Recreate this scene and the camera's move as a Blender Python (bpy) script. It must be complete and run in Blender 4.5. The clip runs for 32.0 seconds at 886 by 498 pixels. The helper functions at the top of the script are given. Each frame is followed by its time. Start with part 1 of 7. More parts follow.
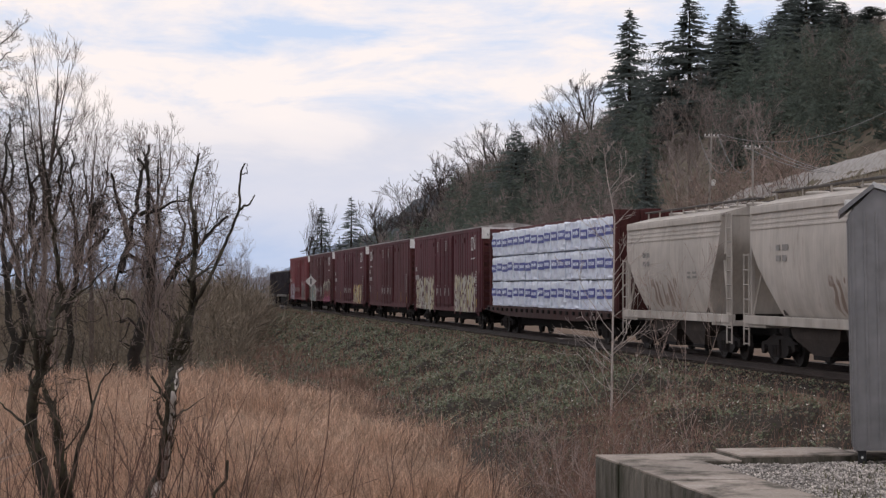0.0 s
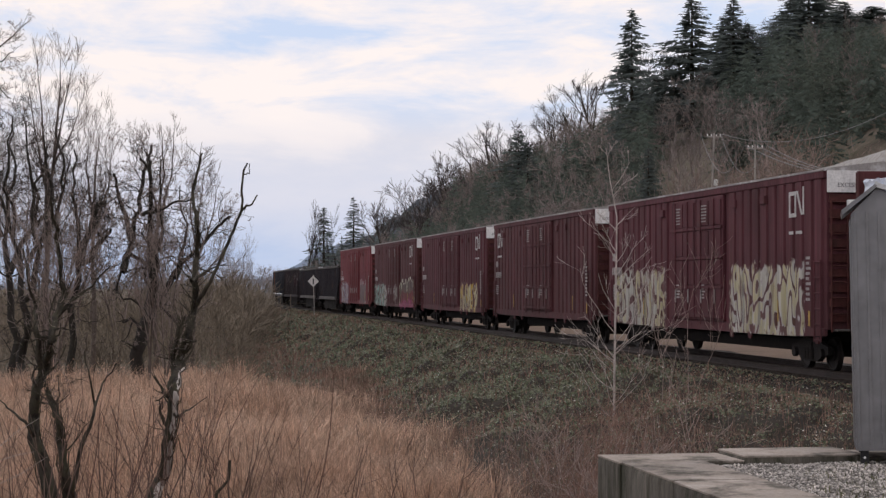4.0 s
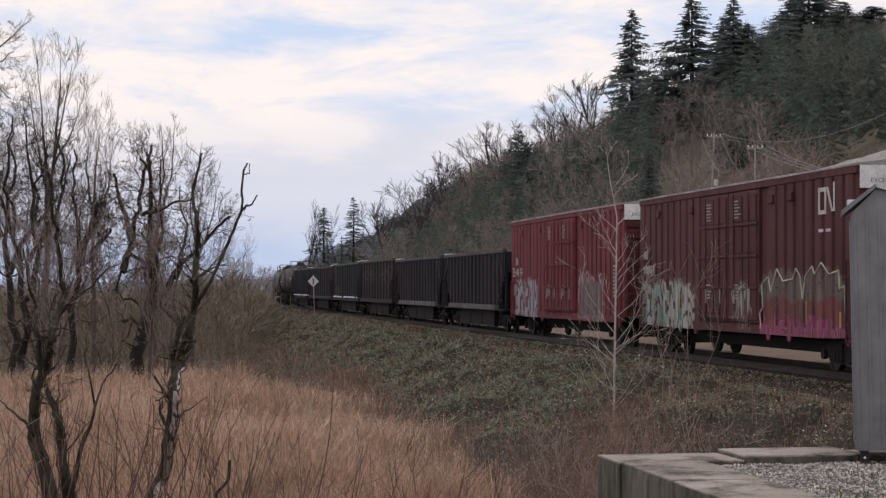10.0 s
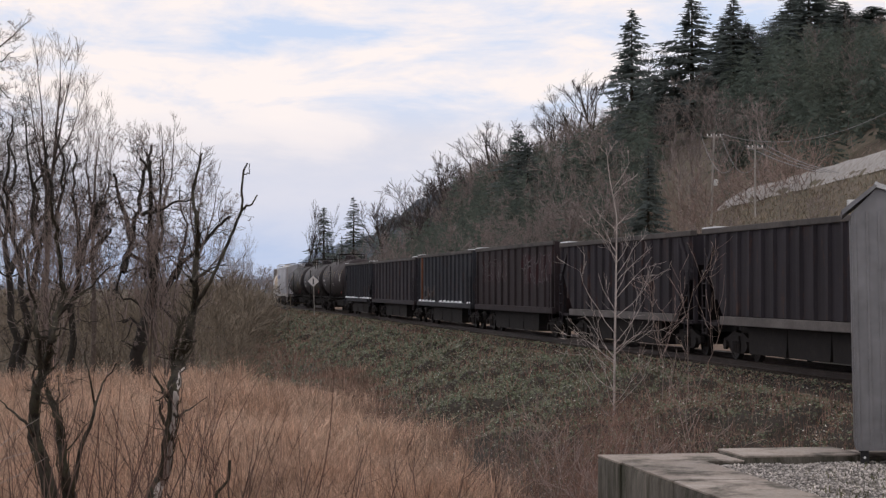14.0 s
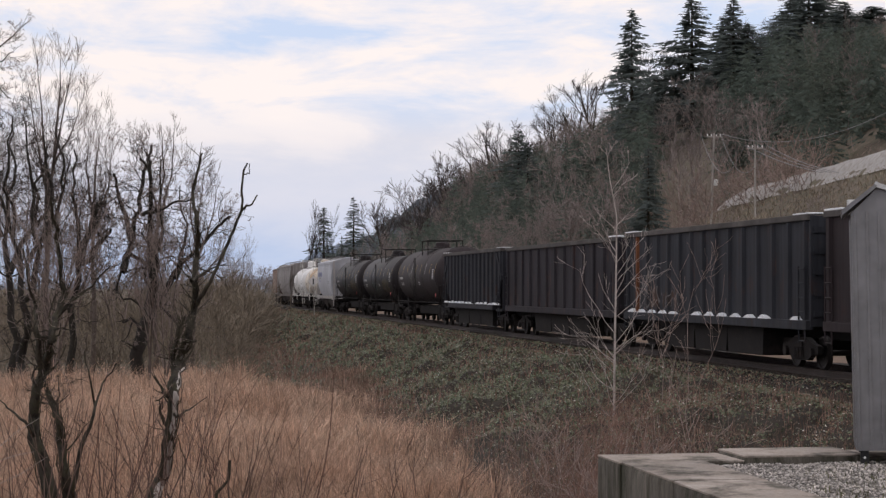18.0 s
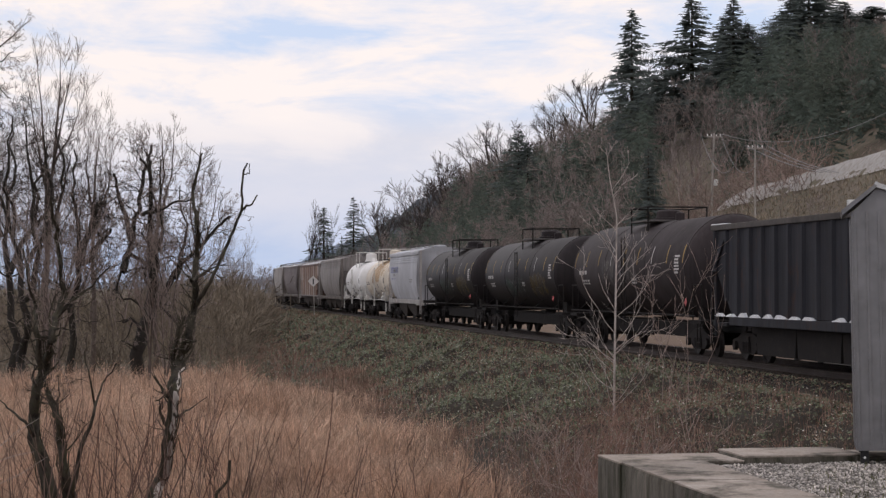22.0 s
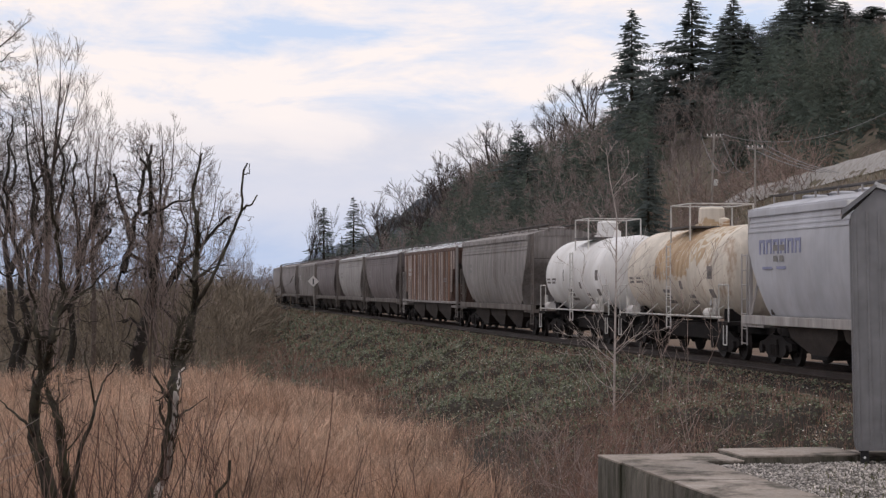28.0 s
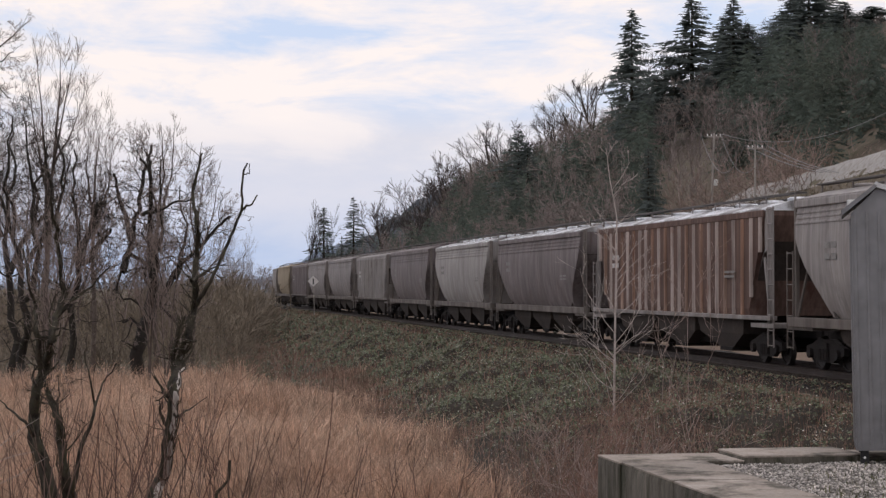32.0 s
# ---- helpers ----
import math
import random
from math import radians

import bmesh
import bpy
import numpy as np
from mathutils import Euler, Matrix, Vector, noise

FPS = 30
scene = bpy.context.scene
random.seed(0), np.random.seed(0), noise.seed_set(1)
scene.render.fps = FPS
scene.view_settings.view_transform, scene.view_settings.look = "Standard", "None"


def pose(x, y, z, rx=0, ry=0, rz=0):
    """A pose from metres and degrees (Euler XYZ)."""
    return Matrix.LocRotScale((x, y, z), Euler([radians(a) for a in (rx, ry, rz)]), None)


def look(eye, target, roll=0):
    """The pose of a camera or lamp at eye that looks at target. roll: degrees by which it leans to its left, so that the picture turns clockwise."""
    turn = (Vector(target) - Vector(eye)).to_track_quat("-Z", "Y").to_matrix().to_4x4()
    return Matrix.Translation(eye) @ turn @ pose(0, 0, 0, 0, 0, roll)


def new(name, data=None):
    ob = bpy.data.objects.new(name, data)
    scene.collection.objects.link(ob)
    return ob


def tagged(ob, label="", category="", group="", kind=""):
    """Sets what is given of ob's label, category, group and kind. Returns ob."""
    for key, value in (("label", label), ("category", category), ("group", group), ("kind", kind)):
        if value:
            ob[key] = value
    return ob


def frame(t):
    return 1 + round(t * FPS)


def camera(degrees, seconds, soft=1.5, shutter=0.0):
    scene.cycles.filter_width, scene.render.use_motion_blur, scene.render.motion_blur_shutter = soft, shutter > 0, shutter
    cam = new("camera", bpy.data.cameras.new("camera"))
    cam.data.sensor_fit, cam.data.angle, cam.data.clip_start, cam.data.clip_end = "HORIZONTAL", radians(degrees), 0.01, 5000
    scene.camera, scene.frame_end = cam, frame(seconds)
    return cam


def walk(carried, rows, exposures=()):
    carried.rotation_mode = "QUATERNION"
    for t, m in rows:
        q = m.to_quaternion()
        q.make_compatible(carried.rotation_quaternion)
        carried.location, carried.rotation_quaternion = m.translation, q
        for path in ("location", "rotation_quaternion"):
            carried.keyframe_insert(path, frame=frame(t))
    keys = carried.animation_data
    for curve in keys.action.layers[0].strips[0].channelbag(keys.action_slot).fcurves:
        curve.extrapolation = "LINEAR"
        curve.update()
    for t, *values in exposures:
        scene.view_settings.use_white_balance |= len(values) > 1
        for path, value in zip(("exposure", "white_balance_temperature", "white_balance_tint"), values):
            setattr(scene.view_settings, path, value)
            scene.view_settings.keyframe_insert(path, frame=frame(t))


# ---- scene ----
# camera: a tripod shot that settles by a hair in the first seconds
CAM = (0.0, 0.0, 2.10)
PITCH = 1.19


def aim(yaw, dy=0.0):
    return pose(*CAM, 90 + PITCH + dy, 0, yaw)


cam = camera(27.55, 32.0, soft=1.35)
walk(cam, [(0, aim(-0.075)), (1.0, aim(-0.07)), (1.6, aim(-0.065)), (2.4, aim(0)), (3.0, aim(0)), (32, aim(0))],
     exposures=[(0, 0.03, 6570, 12.5), (32, 0.03, 6570, 12.5)])

# ---- world and light: a bright, thinly clouded sky, low weak sun behind the clouds
SUN_EL, SUN_AZ = radians(24), radians(60)
world = bpy.data.worlds.new("sky")
scene.world = world
world.use_nodes = True
wn, wl = world.node_tree.nodes, world.node_tree.links
wn.clear()


def wnode(kind, **kw):
    n = wn.new(kind)
    for k, v in kw.items():
        n.inputs[k].default_value = v
    return n


w_out = wn.new("ShaderNodeOutputWorld")
w_bg = wnode("ShaderNodeBackground", Strength=1.0)
w_sky = wn.new("ShaderNodeTexSky")
w_sky.sky_type = "NISHITA"
w_sky.sun_disc = False
w_sky.sun_elevation, w_sky.sun_rotation = SUN_EL, SUN_AZ
w_sky.air_density, w_sky.dust_density = 1.0, 2.0
w_dim = wn.new("ShaderNodeVectorMath")
w_dim.operation = "SCALE"
w_dim.inputs["Scale"].default_value = 0.1
wl.new(w_sky.outputs[0], w_dim.inputs[0])
w_tc = wn.new("ShaderNodeTexCoord")
w_map = wnode("ShaderNodeMapping", Scale=(4.2, 4.2, 15.0))
wl.new(w_tc.outputs["Generated"], w_map.inputs[0])
w_n1 = wnode("ShaderNodeTexNoise", Scale=2.3, Detail=8.0, Roughness=0.6, Distortion=0.3)
wl.new(w_map.outputs[0], w_n1.inputs[0])
w_r1 = wn.new("ShaderNodeValToRGB")
w_r1.color_ramp.elements[0].position, w_r1.color_ramp.elements[1].position = 0.34, 0.55
wl.new(w_n1.outputs["Fac"], w_r1.inputs[0])
# height above the horizon: clear blue low down, cloud deck above
w_sep = wn.new("ShaderNodeSeparateXYZ")
wl.new(w_tc.outputs["Generated"], w_sep.inputs[0])
w_r2 = wn.new("ShaderNodeValToRGB")
w_r2.color_ramp.elements[0].position, w_r2.color_ramp.elements[1].position = 0.062, 0.104
w_r2.color_ramp.elements[0].color = (0.16, 0.16, 0.16, 1)
w_edge = wn.new("ShaderNodeMath")  # the deck's lower edge is uneven
w_edge.operation = "MULTIPLY_ADD"
w_edge.inputs[1].default_value = 0.05
wl.new(w_n1.outputs["Fac"], w_edge.inputs[0])
w_shift = wn.new("ShaderNodeMath")
w_shift.operation = "SUBTRACT"
w_shift.inputs[1].default_value = 0.025
wl.new(w_sep.outputs["Z"], w_shift.inputs[0])
wl.new(w_shift.outputs[0], w_edge.inputs[2])
wl.new(w_edge.outputs[0], w_r2.inputs[0])
w_mul = wn.new("ShaderNodeMath")
w_mul.operation = "MULTIPLY"
wl.new(w_r1.outputs[0], w_mul.inputs[0])
wl.new(w_r2.outputs[0], w_mul.inputs[1])
w_veil = wn.new("ShaderNodeMix")
w_veil.data_type = "RGBA"
w_veil.inputs[0].default_value = 0.86
w_veil.inputs["B"].default_value = (0.67, 0.74, 0.92, 1)
w_low = wn.new("ShaderNodeValToRGB")  # clear air low over the horizon, thin cloud above
while len(w_low.color_ramp.elements) < 4:
    w_low.color_ramp.elements.new(0.5)
for stop, (where, shade) in zip(w_low.color_ramp.elements, ((0.016, (0.47, 0.62, 0.90, 1)), (0.045, (0.68, 0.73, 0.89, 1)), (0.082, (0.75, 0.765, 0.87, 1)), (0.105, (0.63, 0.75, 0.97, 1)))):
    stop.position, stop.color = where, shade
wl.new(w_sep.outputs["Z"], w_low.inputs[0])
wl.new(w_low.outputs[0], w_veil.inputs["B"])
wl.new(w_dim.outputs[0], w_veil.inputs["A"])
w_mix = wn.new("ShaderNodeMix")
w_mix.data_type = "RGBA"
w_mix.inputs["B"].default_value = (0.968, 0.90, 0.872, 1)
wl.new(w_mul.outputs[0], w_mix.inputs[0])
wl.new(w_veil.outputs["Result"], w_mix.inputs["A"])
wl.new(w_mix.outputs["Result"], w_bg.inputs[0])
wl.new(w_bg.outputs[0], w_out.inputs[0])
sun = new("sun", bpy.data.lights.new("sun", "SUN"))
sun.data.energy, sun.data.angle, sun.data.color = 0.5, radians(15), (1.0, 0.935, 0.88)
sun.matrix_world = look((0, 0, 0), (-math.sin(SUN_AZ) * math.cos(SUN_EL), -math.cos(SUN_AZ) * math.cos(SUN_EL), -math.sin(SUN_EL)))


# ---- materials
def material(name, base, rough=0.8, metal=0.0, vary=0.25, scale=3.0, grain=30.0, bump=0.2, tint=None, stain=None, island=0.0, each=0.0,
             stretch=(1, 1, 1), spec=0.3, coords="Object", leafy=0.0):
    """A surface with slow and fine variation, optional stains and a change from piece to piece."""
    m = bpy.data.materials.new(name)
    m.use_nodes = True
    nt = m.node_tree
    N, L = nt.nodes, nt.links
    b = N["Principled BSDF"]
    b.inputs["Roughness"].default_value, b.inputs["Metallic"].default_value = rough, metal
    b.inputs["Specular IOR Level"].default_value = spec
    tc = N.new("ShaderNodeTexCoord")
    mp = N.new("ShaderNodeMapping")
    mp.inputs["Scale"].default_value = stretch
    L.new(tc.outputs[coords], mp.inputs[0])

    def ns(sc, det=4.0, ro=0.55):
        n = N.new("ShaderNodeTexNoise")
        n.inputs["Scale"].default_value, n.inputs["Detail"].default_value, n.inputs["Roughness"].default_value = sc, det, ro
        L.new(mp.outputs[0], n.inputs[0])
        return n

    def mix(kind, fac, a, bb):
        x = N.new("ShaderNodeMix")
        x.data_type, x.blend_type = "RGBA", kind
        for sock, val in ((0, fac), ("A", a), ("B", bb)):
            if isinstance(val, (int, float)):
                x.inputs[sock].default_value = val
            elif isinstance(val, tuple):
                x.inputs[sock].default_value = (*val[:3], 1)
            else:
                L.new(val, x.inputs[sock])
        return x.outputs["Result"]

    def ramp(src, lo, hi, a=(0, 0, 0), bb=(1, 1, 1)):
        r = N.new("ShaderNodeValToRGB")
        r.color_ramp.elements[0].position, r.color_ramp.elements[1].position = lo, hi
        r.color_ramp.elements[0].color, r.color_ramp.elements[1].color = (*a, 1), (*bb, 1)
        L.new(src, r.inputs[0])
        return r.outputs[0]

    slow, fine = ns(scale), ns(grain, 3.0)
    lo, hi = tuple(c * (1 - vary) for c in base), tuple(min(1, c * (1 + vary)) for c in base)
    col = ramp(slow.outputs["Fac"], 0.3, 0.7, lo, tint if tint else hi)
    if tint:
        col = mix("MIX", ramp(ns(scale * 2.7).outputs["Fac"], 0.4, 0.65), base, col)
    col = mix("MULTIPLY", 0.5, col, ramp(fine.outputs["Fac"], 0.25, 0.75, (0.5, 0.5, 0.5), (1.2, 1.2, 1.2)))
    if stain:
        s_col, s_lo, s_hi = stain
        col = mix("MIX", ramp(ns(scale * 1.6, 6.0, 0.65).outputs["Fac"], s_lo, s_hi), col, s_col)
    for amount, node, socket in ((island, "ShaderNodeNewGeometry", "Random Per Island"), (each, "ShaderNodeObjectInfo", "Random")):
        if amount:
            g = N.new(node)
            col = mix("MULTIPLY", 1.0, col, ramp(g.outputs[socket], 0.0, 1.0, (1 - amount,) * 3, (1 + amount,) * 3))
    L.new(col, b.inputs["Base Color"])
    if leafy:  # thin leaves let some light through
        tr, both = N.new("ShaderNodeBsdfTranslucent"), N.new("ShaderNodeMixShader")
        both.inputs[0].default_value = leafy
        L.new(col, tr.inputs["Color"])
        L.new(b.outputs[0], both.inputs[1])
        L.new(tr.outputs[0], both.inputs[2])
        L.new(both.outputs[0], N["Material Output"].inputs["Surface"])
    if bump:
        bp = N.new("ShaderNodeBump")
        bp.inputs["Strength"].default_value, bp.inputs["Distance"].default_value = bump, 0.02
        L.new(fine.outputs["Fac"], bp.inputs["Height"])
        L.new(bp.outputs[0], b.inputs["Normal"])
    return m


class Geo:
    """Collects vertices and faces of one mesh."""

    def __init__(self):
        self.v, self.f = [], []

    def add(self, vs, fs):
        k = len(self.v)
        self.v += [tuple(p) for p in vs]
        self.f += [tuple(i + k for i in f) for f in fs]
        return self

    def box(self, x0, x1, y0, y1, z0, z1, m=None):
        vs = [(x, y, z) for x in (x0, x1) for y in (y0, y1) for z in (z0, z1)]
        if m is not None:
            vs = [m @ Vector(p) for p in vs]
        return self.add(vs, [(0, 1, 3, 2), (4, 6, 7, 5), (0, 4, 5, 1), (2, 3, 7, 6), (0, 2, 6, 4), (1, 5, 7, 3)])

    def slab(self, x0, x1, y0, y1, z0, z1, c=0.02):
        """A box with chamfered edges."""
        X, Y, Z = (x0, x1), (y0, y1), (z0, z1)
        bm = bmesh.new()
        bmesh.ops.create_cube(bm, size=1)
        for v in bm.verts:
            v.co = (X[v.co.x > 0], Y[v.co.y > 0], Z[v.co.z > 0])
        bmesh.ops.bevel(bm, geom=bm.edges[:], offset=c, segments=2, affect="EDGES", profile=0.6)
        bm.verts.index_update()
        self.add([v.co[:] for v in bm.verts], [[v.index for v in f.verts] for f in bm.faces])
        bm.free()
        return self

    def tube(self, p, q, r, r2=None, n=6, caps=True):
        p, q = Vector(p), Vector(q)
        r2 = r if r2 is None else r2
        d = (q - p).normalized()
        a = d.orthogonal().normalized()
        b = d.cross(a)
        vs = []
        for c, rr in ((p, r), (q, r2)):
            vs += [c + rr * (math.cos(k * math.tau / n) * a + math.sin(k * math.tau / n) * b) for k in range(n)]
        fs = [(k, (k + 1) % n, n + (k + 1) % n, n + k) for k in range(n)]
        if caps:
            fs += [tuple(reversed(range(n))), tuple(range(n, 2 * n))]
        return self.add(vs, fs)

    def pipe(self, pts, r, n=5):
        for a, b in zip(pts, pts[1:]):
            self.tube(a, b, r, n=n)
        return self

    def prism(self, prof, a, b, axis="x"):
        """A closed profile swept from a to b along an axis; the profile is given in the two other axes."""
        k = len(prof)
        put = {"x": lambda t, u, w: (t, u, w), "y": lambda t, u, w: (u, t, w), "z": lambda t, u, w: (u, w, t)}[axis]
        vs = [put(t, u, w) for t in (a, b) for u, w in prof]
        fs = [(i, (i + 1) % k, k + (i + 1) % k, k + i) for i in range(k)]
        return self.add(vs, fs + [tuple(reversed(range(k))), tuple(range(k, 2 * k))])

    def lathe(self, prof, axis="x", n=24, center=(0, 0, 0)):
        """Turns (along, radius) pairs about an axis."""
        vs = []
        for t, r in prof:
            for k in range(n):
                c, s = r * math.cos(k * math.tau / n), r * math.sin(k * math.tau / n)
                vs.append({"x": (t, c, s), "y": (c, t, s), "z": (c, s, t)}[axis])
        vs = [tuple(a + b for a, b in zip(p, center)) for p in vs]
        fs = [(i * n + k, i * n + (k + 1) % n, (i + 1) * n + (k + 1) % n, (i + 1) * n + k) for i in range(len(prof) - 1) for k in range(n)]
        fs += [tuple(reversed(range(n))), tuple(range((len(prof) - 1) * n, len(prof) * n))]
        return self.add(vs, fs)

    def mesh(self, name, mat, smooth=False):
        me = bpy.data.meshes.new(name)
        me.from_pydata(self.v, [], self.f)
        if mat:
            me.materials.append(mat)
        bm = bmesh.new()
        bm.from_mesh(me)
        bmesh.ops.recalc_face_normals(bm, faces=bm.faces[:])
        bm.to_mesh(me)
        bm.free()
        if smooth:
            smooth_mesh(me)
        return me


def smooth_mesh(me, angle=40):
    me.polygons.foreach_set("use_smooth", [True] * len(me.polygons))
    me.set_sharp_from_angle(angle=radians(angle))
    return me


def part(name, geo, mat, parent, label="", smooth=False):
    """One mesh object under a thing or a part; geo is a Geo or a finished mesh."""
    me = geo.mesh(name, mat) if isinstance(geo, Geo) else geo
    if smooth:
        smooth_mesh(me)
    ob = new(name, me)
    ob.parent = parent
    return tagged(ob, label) if label else ob


def thing(name, geo=None, mat=None, label="", category="", group="", kind="", smooth=False):
    me = geo.mesh(name, mat) if isinstance(geo, Geo) else geo
    if me and smooth:
        smooth_mesh(me)
    return tagged(new(name, me), label, category, group, kind)


def soup(name, verts, faces, mat, label="", category="", kind="stuff"):
    """One object from numpy arrays: verts (n, 3), faces (m, k)."""
    me = soup_mesh(name, verts, faces, mat)
    return tagged(new(name, me), label, category, "", kind)


def soup_mesh(name, verts, faces, mat):
    verts, faces = np.asarray(verts, np.float32), np.asarray(faces, np.int32)
    me = bpy.data.meshes.new(name)
    k = faces.shape[1]
    me.vertices.add(len(verts))
    me.vertices.foreach_set("co", verts.ravel())
    me.loops.add(faces.size)
    me.loops.foreach_set("vertex_index", faces.ravel())
    me.polygons.add(len(faces))
    me.polygons.foreach_set("loop_start", np.arange(0, faces.size, k, dtype=np.int32))
    me.update(calc_edges=True)
    me.materials.append(mat)
    return me


# ---- the plan: a railway on a low bank, straight past the camera, then bending out of sight round the foot of the hill
T0 = Vector((9.42, 51.33))
HEAD = radians(99.87)
BEND_AT, BEND_R, BEND_TURN = 150.0, 300.0, radians(11)
SPEED, GAIN = 10.625, 0.0307  # metres a second at the start, and what it gains each second


def rail_at(s):
    """Place and heading of the track's centre line, s metres up the line."""
    if s <= BEND_AT:
        return T0.x + s * math.cos(HEAD), T0.y + s * math.sin(HEAD), HEAD
    a = min((s - BEND_AT) / BEND_R, BEND_TURN)
    x, y = T0.x + BEND_AT * math.cos(HEAD), T0.y + BEND_AT * math.sin(HEAD)
    x, y = x - BEND_R * (math.sin(HEAD - a) - math.sin(HEAD)), y + BEND_R * (math.cos(HEAD - a) - math.cos(HEAD))
    rest = max(0.0, s - BEND_AT - BEND_R * BEND_TURN)
    return x + rest * math.cos(HEAD - a), y + rest * math.sin(HEAD - a), HEAD - a


def off_track(x, y):
    """(s, n): along the line and across it, n > 0 beyond the track as seen from the camera."""
    dx, dy = x - T0.x, y - T0.y
    c, s = math.cos(HEAD), math.sin(HEAD)
    along, across = dx * c + dy * s, dx * s - dy * c
    far = np.maximum(0, along - BEND_AT)
    curve = BEND_R * math.sin(BEND_TURN)
    return along, across - np.minimum(far, curve) ** 2 / (2 * BEND_R) - np.maximum(0, far - curve) * math.tan(BEND_TURN)


def smoothstep(a, b, x):
    t = np.clip((x - a) / (b - a), 0, 1)
    return t * t * (3 - 2 * t)


def waves(x, y, k=1.0):
    return (np.sin(0.31 * k * x + 1.3) * np.sin(0.27 * k * y + 0.4) + 0.5 * np.sin(0.83 * k * x - 0.6 * k * y) + 0.3 * np.sin(1.7 * k * x + 1.1 * k * y)) / 1.8


MARSH = -2.35


def hill_coords(x, y):
    dx, dy = x - T0.x, y - T0.y
    c, s = math.cos(HEAD), math.sin(HEAD)
    return dx * c + dy * s, dx * s - dy * c


def ground_z(x, y):
    """Height of the ground; works on numbers and arrays."""
    s, n = off_track(x, y)
    lo = -n
    # camera side: ballast shoulder, ivy bank, marsh
    foot = 12.5 - 4.5 * smoothstep(-10, 40, s)
    bank = -0.75 + (MARSH + 0.75) * smoothstep(2.6, foot, lo) ** 0.8
    z = np.where(lo > 2.2, bank, -0.35 - 0.4 * smoothstep(1.7, 2.6, np.abs(n)))
    z = z + 0.10 * waves(x, y, 1.6) * smoothstep(3, 6, np.abs(n))
    # the rise on which the camera stands
    z = z + (0.35 - z) * (1 - smoothstep(7, 24, y)) * smoothstep(5, 9, lo)
    # field, then the hill on the far side
    hs, hn = hill_coords(x, y)
    crest = np.interp(hs, [-300, 80, 205, 335, 460, 550, 670, 776, 880], [62, 56, 50, 48, 45, 42, 31, 14, 1])
    rise = np.interp(hn, [0, 14, 30, 46, 105, 170, 500], [0, 0, 0.05, 0.12, 0.95, 1.1, 1.2])
    hill = crest * rise * (1 + 0.08 * waves(x, y, 0.12))
    # the filled bank of the gravel road
    cut = 14.4 - 0.043 * (hs - 88)
    fill = np.interp(hn, [20, 27, 43.0, 44.4, 52, 58, 80], [0, 0.04, 0.86, 0.985, 1.0, 1.0, 1.0]) * cut
    near = 1 - smoothstep(128, 165, hs)
    hill = hill * np.where(hs > 150, smoothstep(6, 26, n), 1.0)  # a shelf for the line round the hill's foot
    hill = np.where(hn < 60, hill + (np.maximum(fill, 0) - hill) * near, np.maximum(hill, fill * near))
    return z + np.where(hn > 12, np.maximum(hill, 0), 0) + np.where(n > 0, 0.25 * smoothstep(3, 10, np.abs(n)), 0)
# ---- ground, road, far hills, track
M_ground = material("ground_soil", (0.165, 0.135, 0.105), 0.95, vary=0.4, scale=0.35, grain=6, bump=0.6, tint=(0.13, 0.125, 0.075))
M_ballast = material("ballast", (0.038, 0.031, 0.028), 0.95, vary=0.35, scale=1.5, grain=25, bump=0.9, tint=(0.028, 0.023, 0.021))
M_gravel_road = material("road_gravel", (0.42, 0.40, 0.38), 0.95, vary=0.25, scale=0.8, grain=9, bump=0.5, tint=(0.30, 0.27, 0.24))
# the blue in this wood is distance haze put into the colour
M_far_hill = material("hazed_far_wood", (0.072, 0.09, 0.108), 0.95, vary=0.35, scale=0.02, grain=0.25, bump=0.3)
M_steel = material("rail_steel", (0.055, 0.04, 0.034), 0.55, 0.6, vary=0.3, scale=2, grain=40, bump=0.2)
M_tie = material("tie_wood", (0.07, 0.055, 0.045), 0.9, vary=0.3, scale=3, grain=30, each=0.3)


def grid_mesh(xs, ys, zf):
    X, Y = np.meshgrid(xs, ys)
    V = np.stack([X, Y, zf(X, Y)], -1).reshape(-1, 3)
    nx = len(xs)
    i = (np.arange(len(ys) - 1)[:, None] * nx + np.arange(nx - 1)[None]).ravel()
    return V, np.stack([i, i + 1, i + nx + 1, i + nx], -1)


gx = np.concatenate([np.linspace(-4000, -130, 25), np.arange(-120, 60, 1.5), np.arange(61, 220, 3.0), np.linspace(225, 4000, 40)])
gy = np.concatenate([np.linspace(-1500, -20, 12), np.arange(-15, 230, 1.5), np.arange(231, 400, 4.0), np.linspace(405, 1200, 90), np.linspace(1300, 4900, 15)])
soup("ground", *grid_mesh(gx, gy, ground_z), M_ground, "damp winter ground of a marsh and a wooded hillside", "ground", "structure")


def strip(name, ns, s0, s1, ds, dz, mat, label, category, on_hill=False):
    """A band that follows the line on the ground, ns: offsets across."""
    ss = np.arange(s0, s1 + ds / 2, ds)
    rows = []
    for s in ss:
        x, y, h = (T0.x + s * math.cos(HEAD), T0.y + s * math.sin(HEAD), HEAD) if on_hill else rail_at(s)
        for n in ns:
            px, py = x + n * math.sin(h), y - n * math.cos(h)
            rows.append((px, py, float(ground_z(np.float64(px), np.float64(py))) + dz))
    k = len(ns)
    i = (np.arange(len(ss) - 1)[:, None] * k + np.arange(k - 1)[None]).ravel()
    return soup(name, rows, np.stack([i, i + k, i + k + 1, i + 1], -1), mat, label, category, "structure")


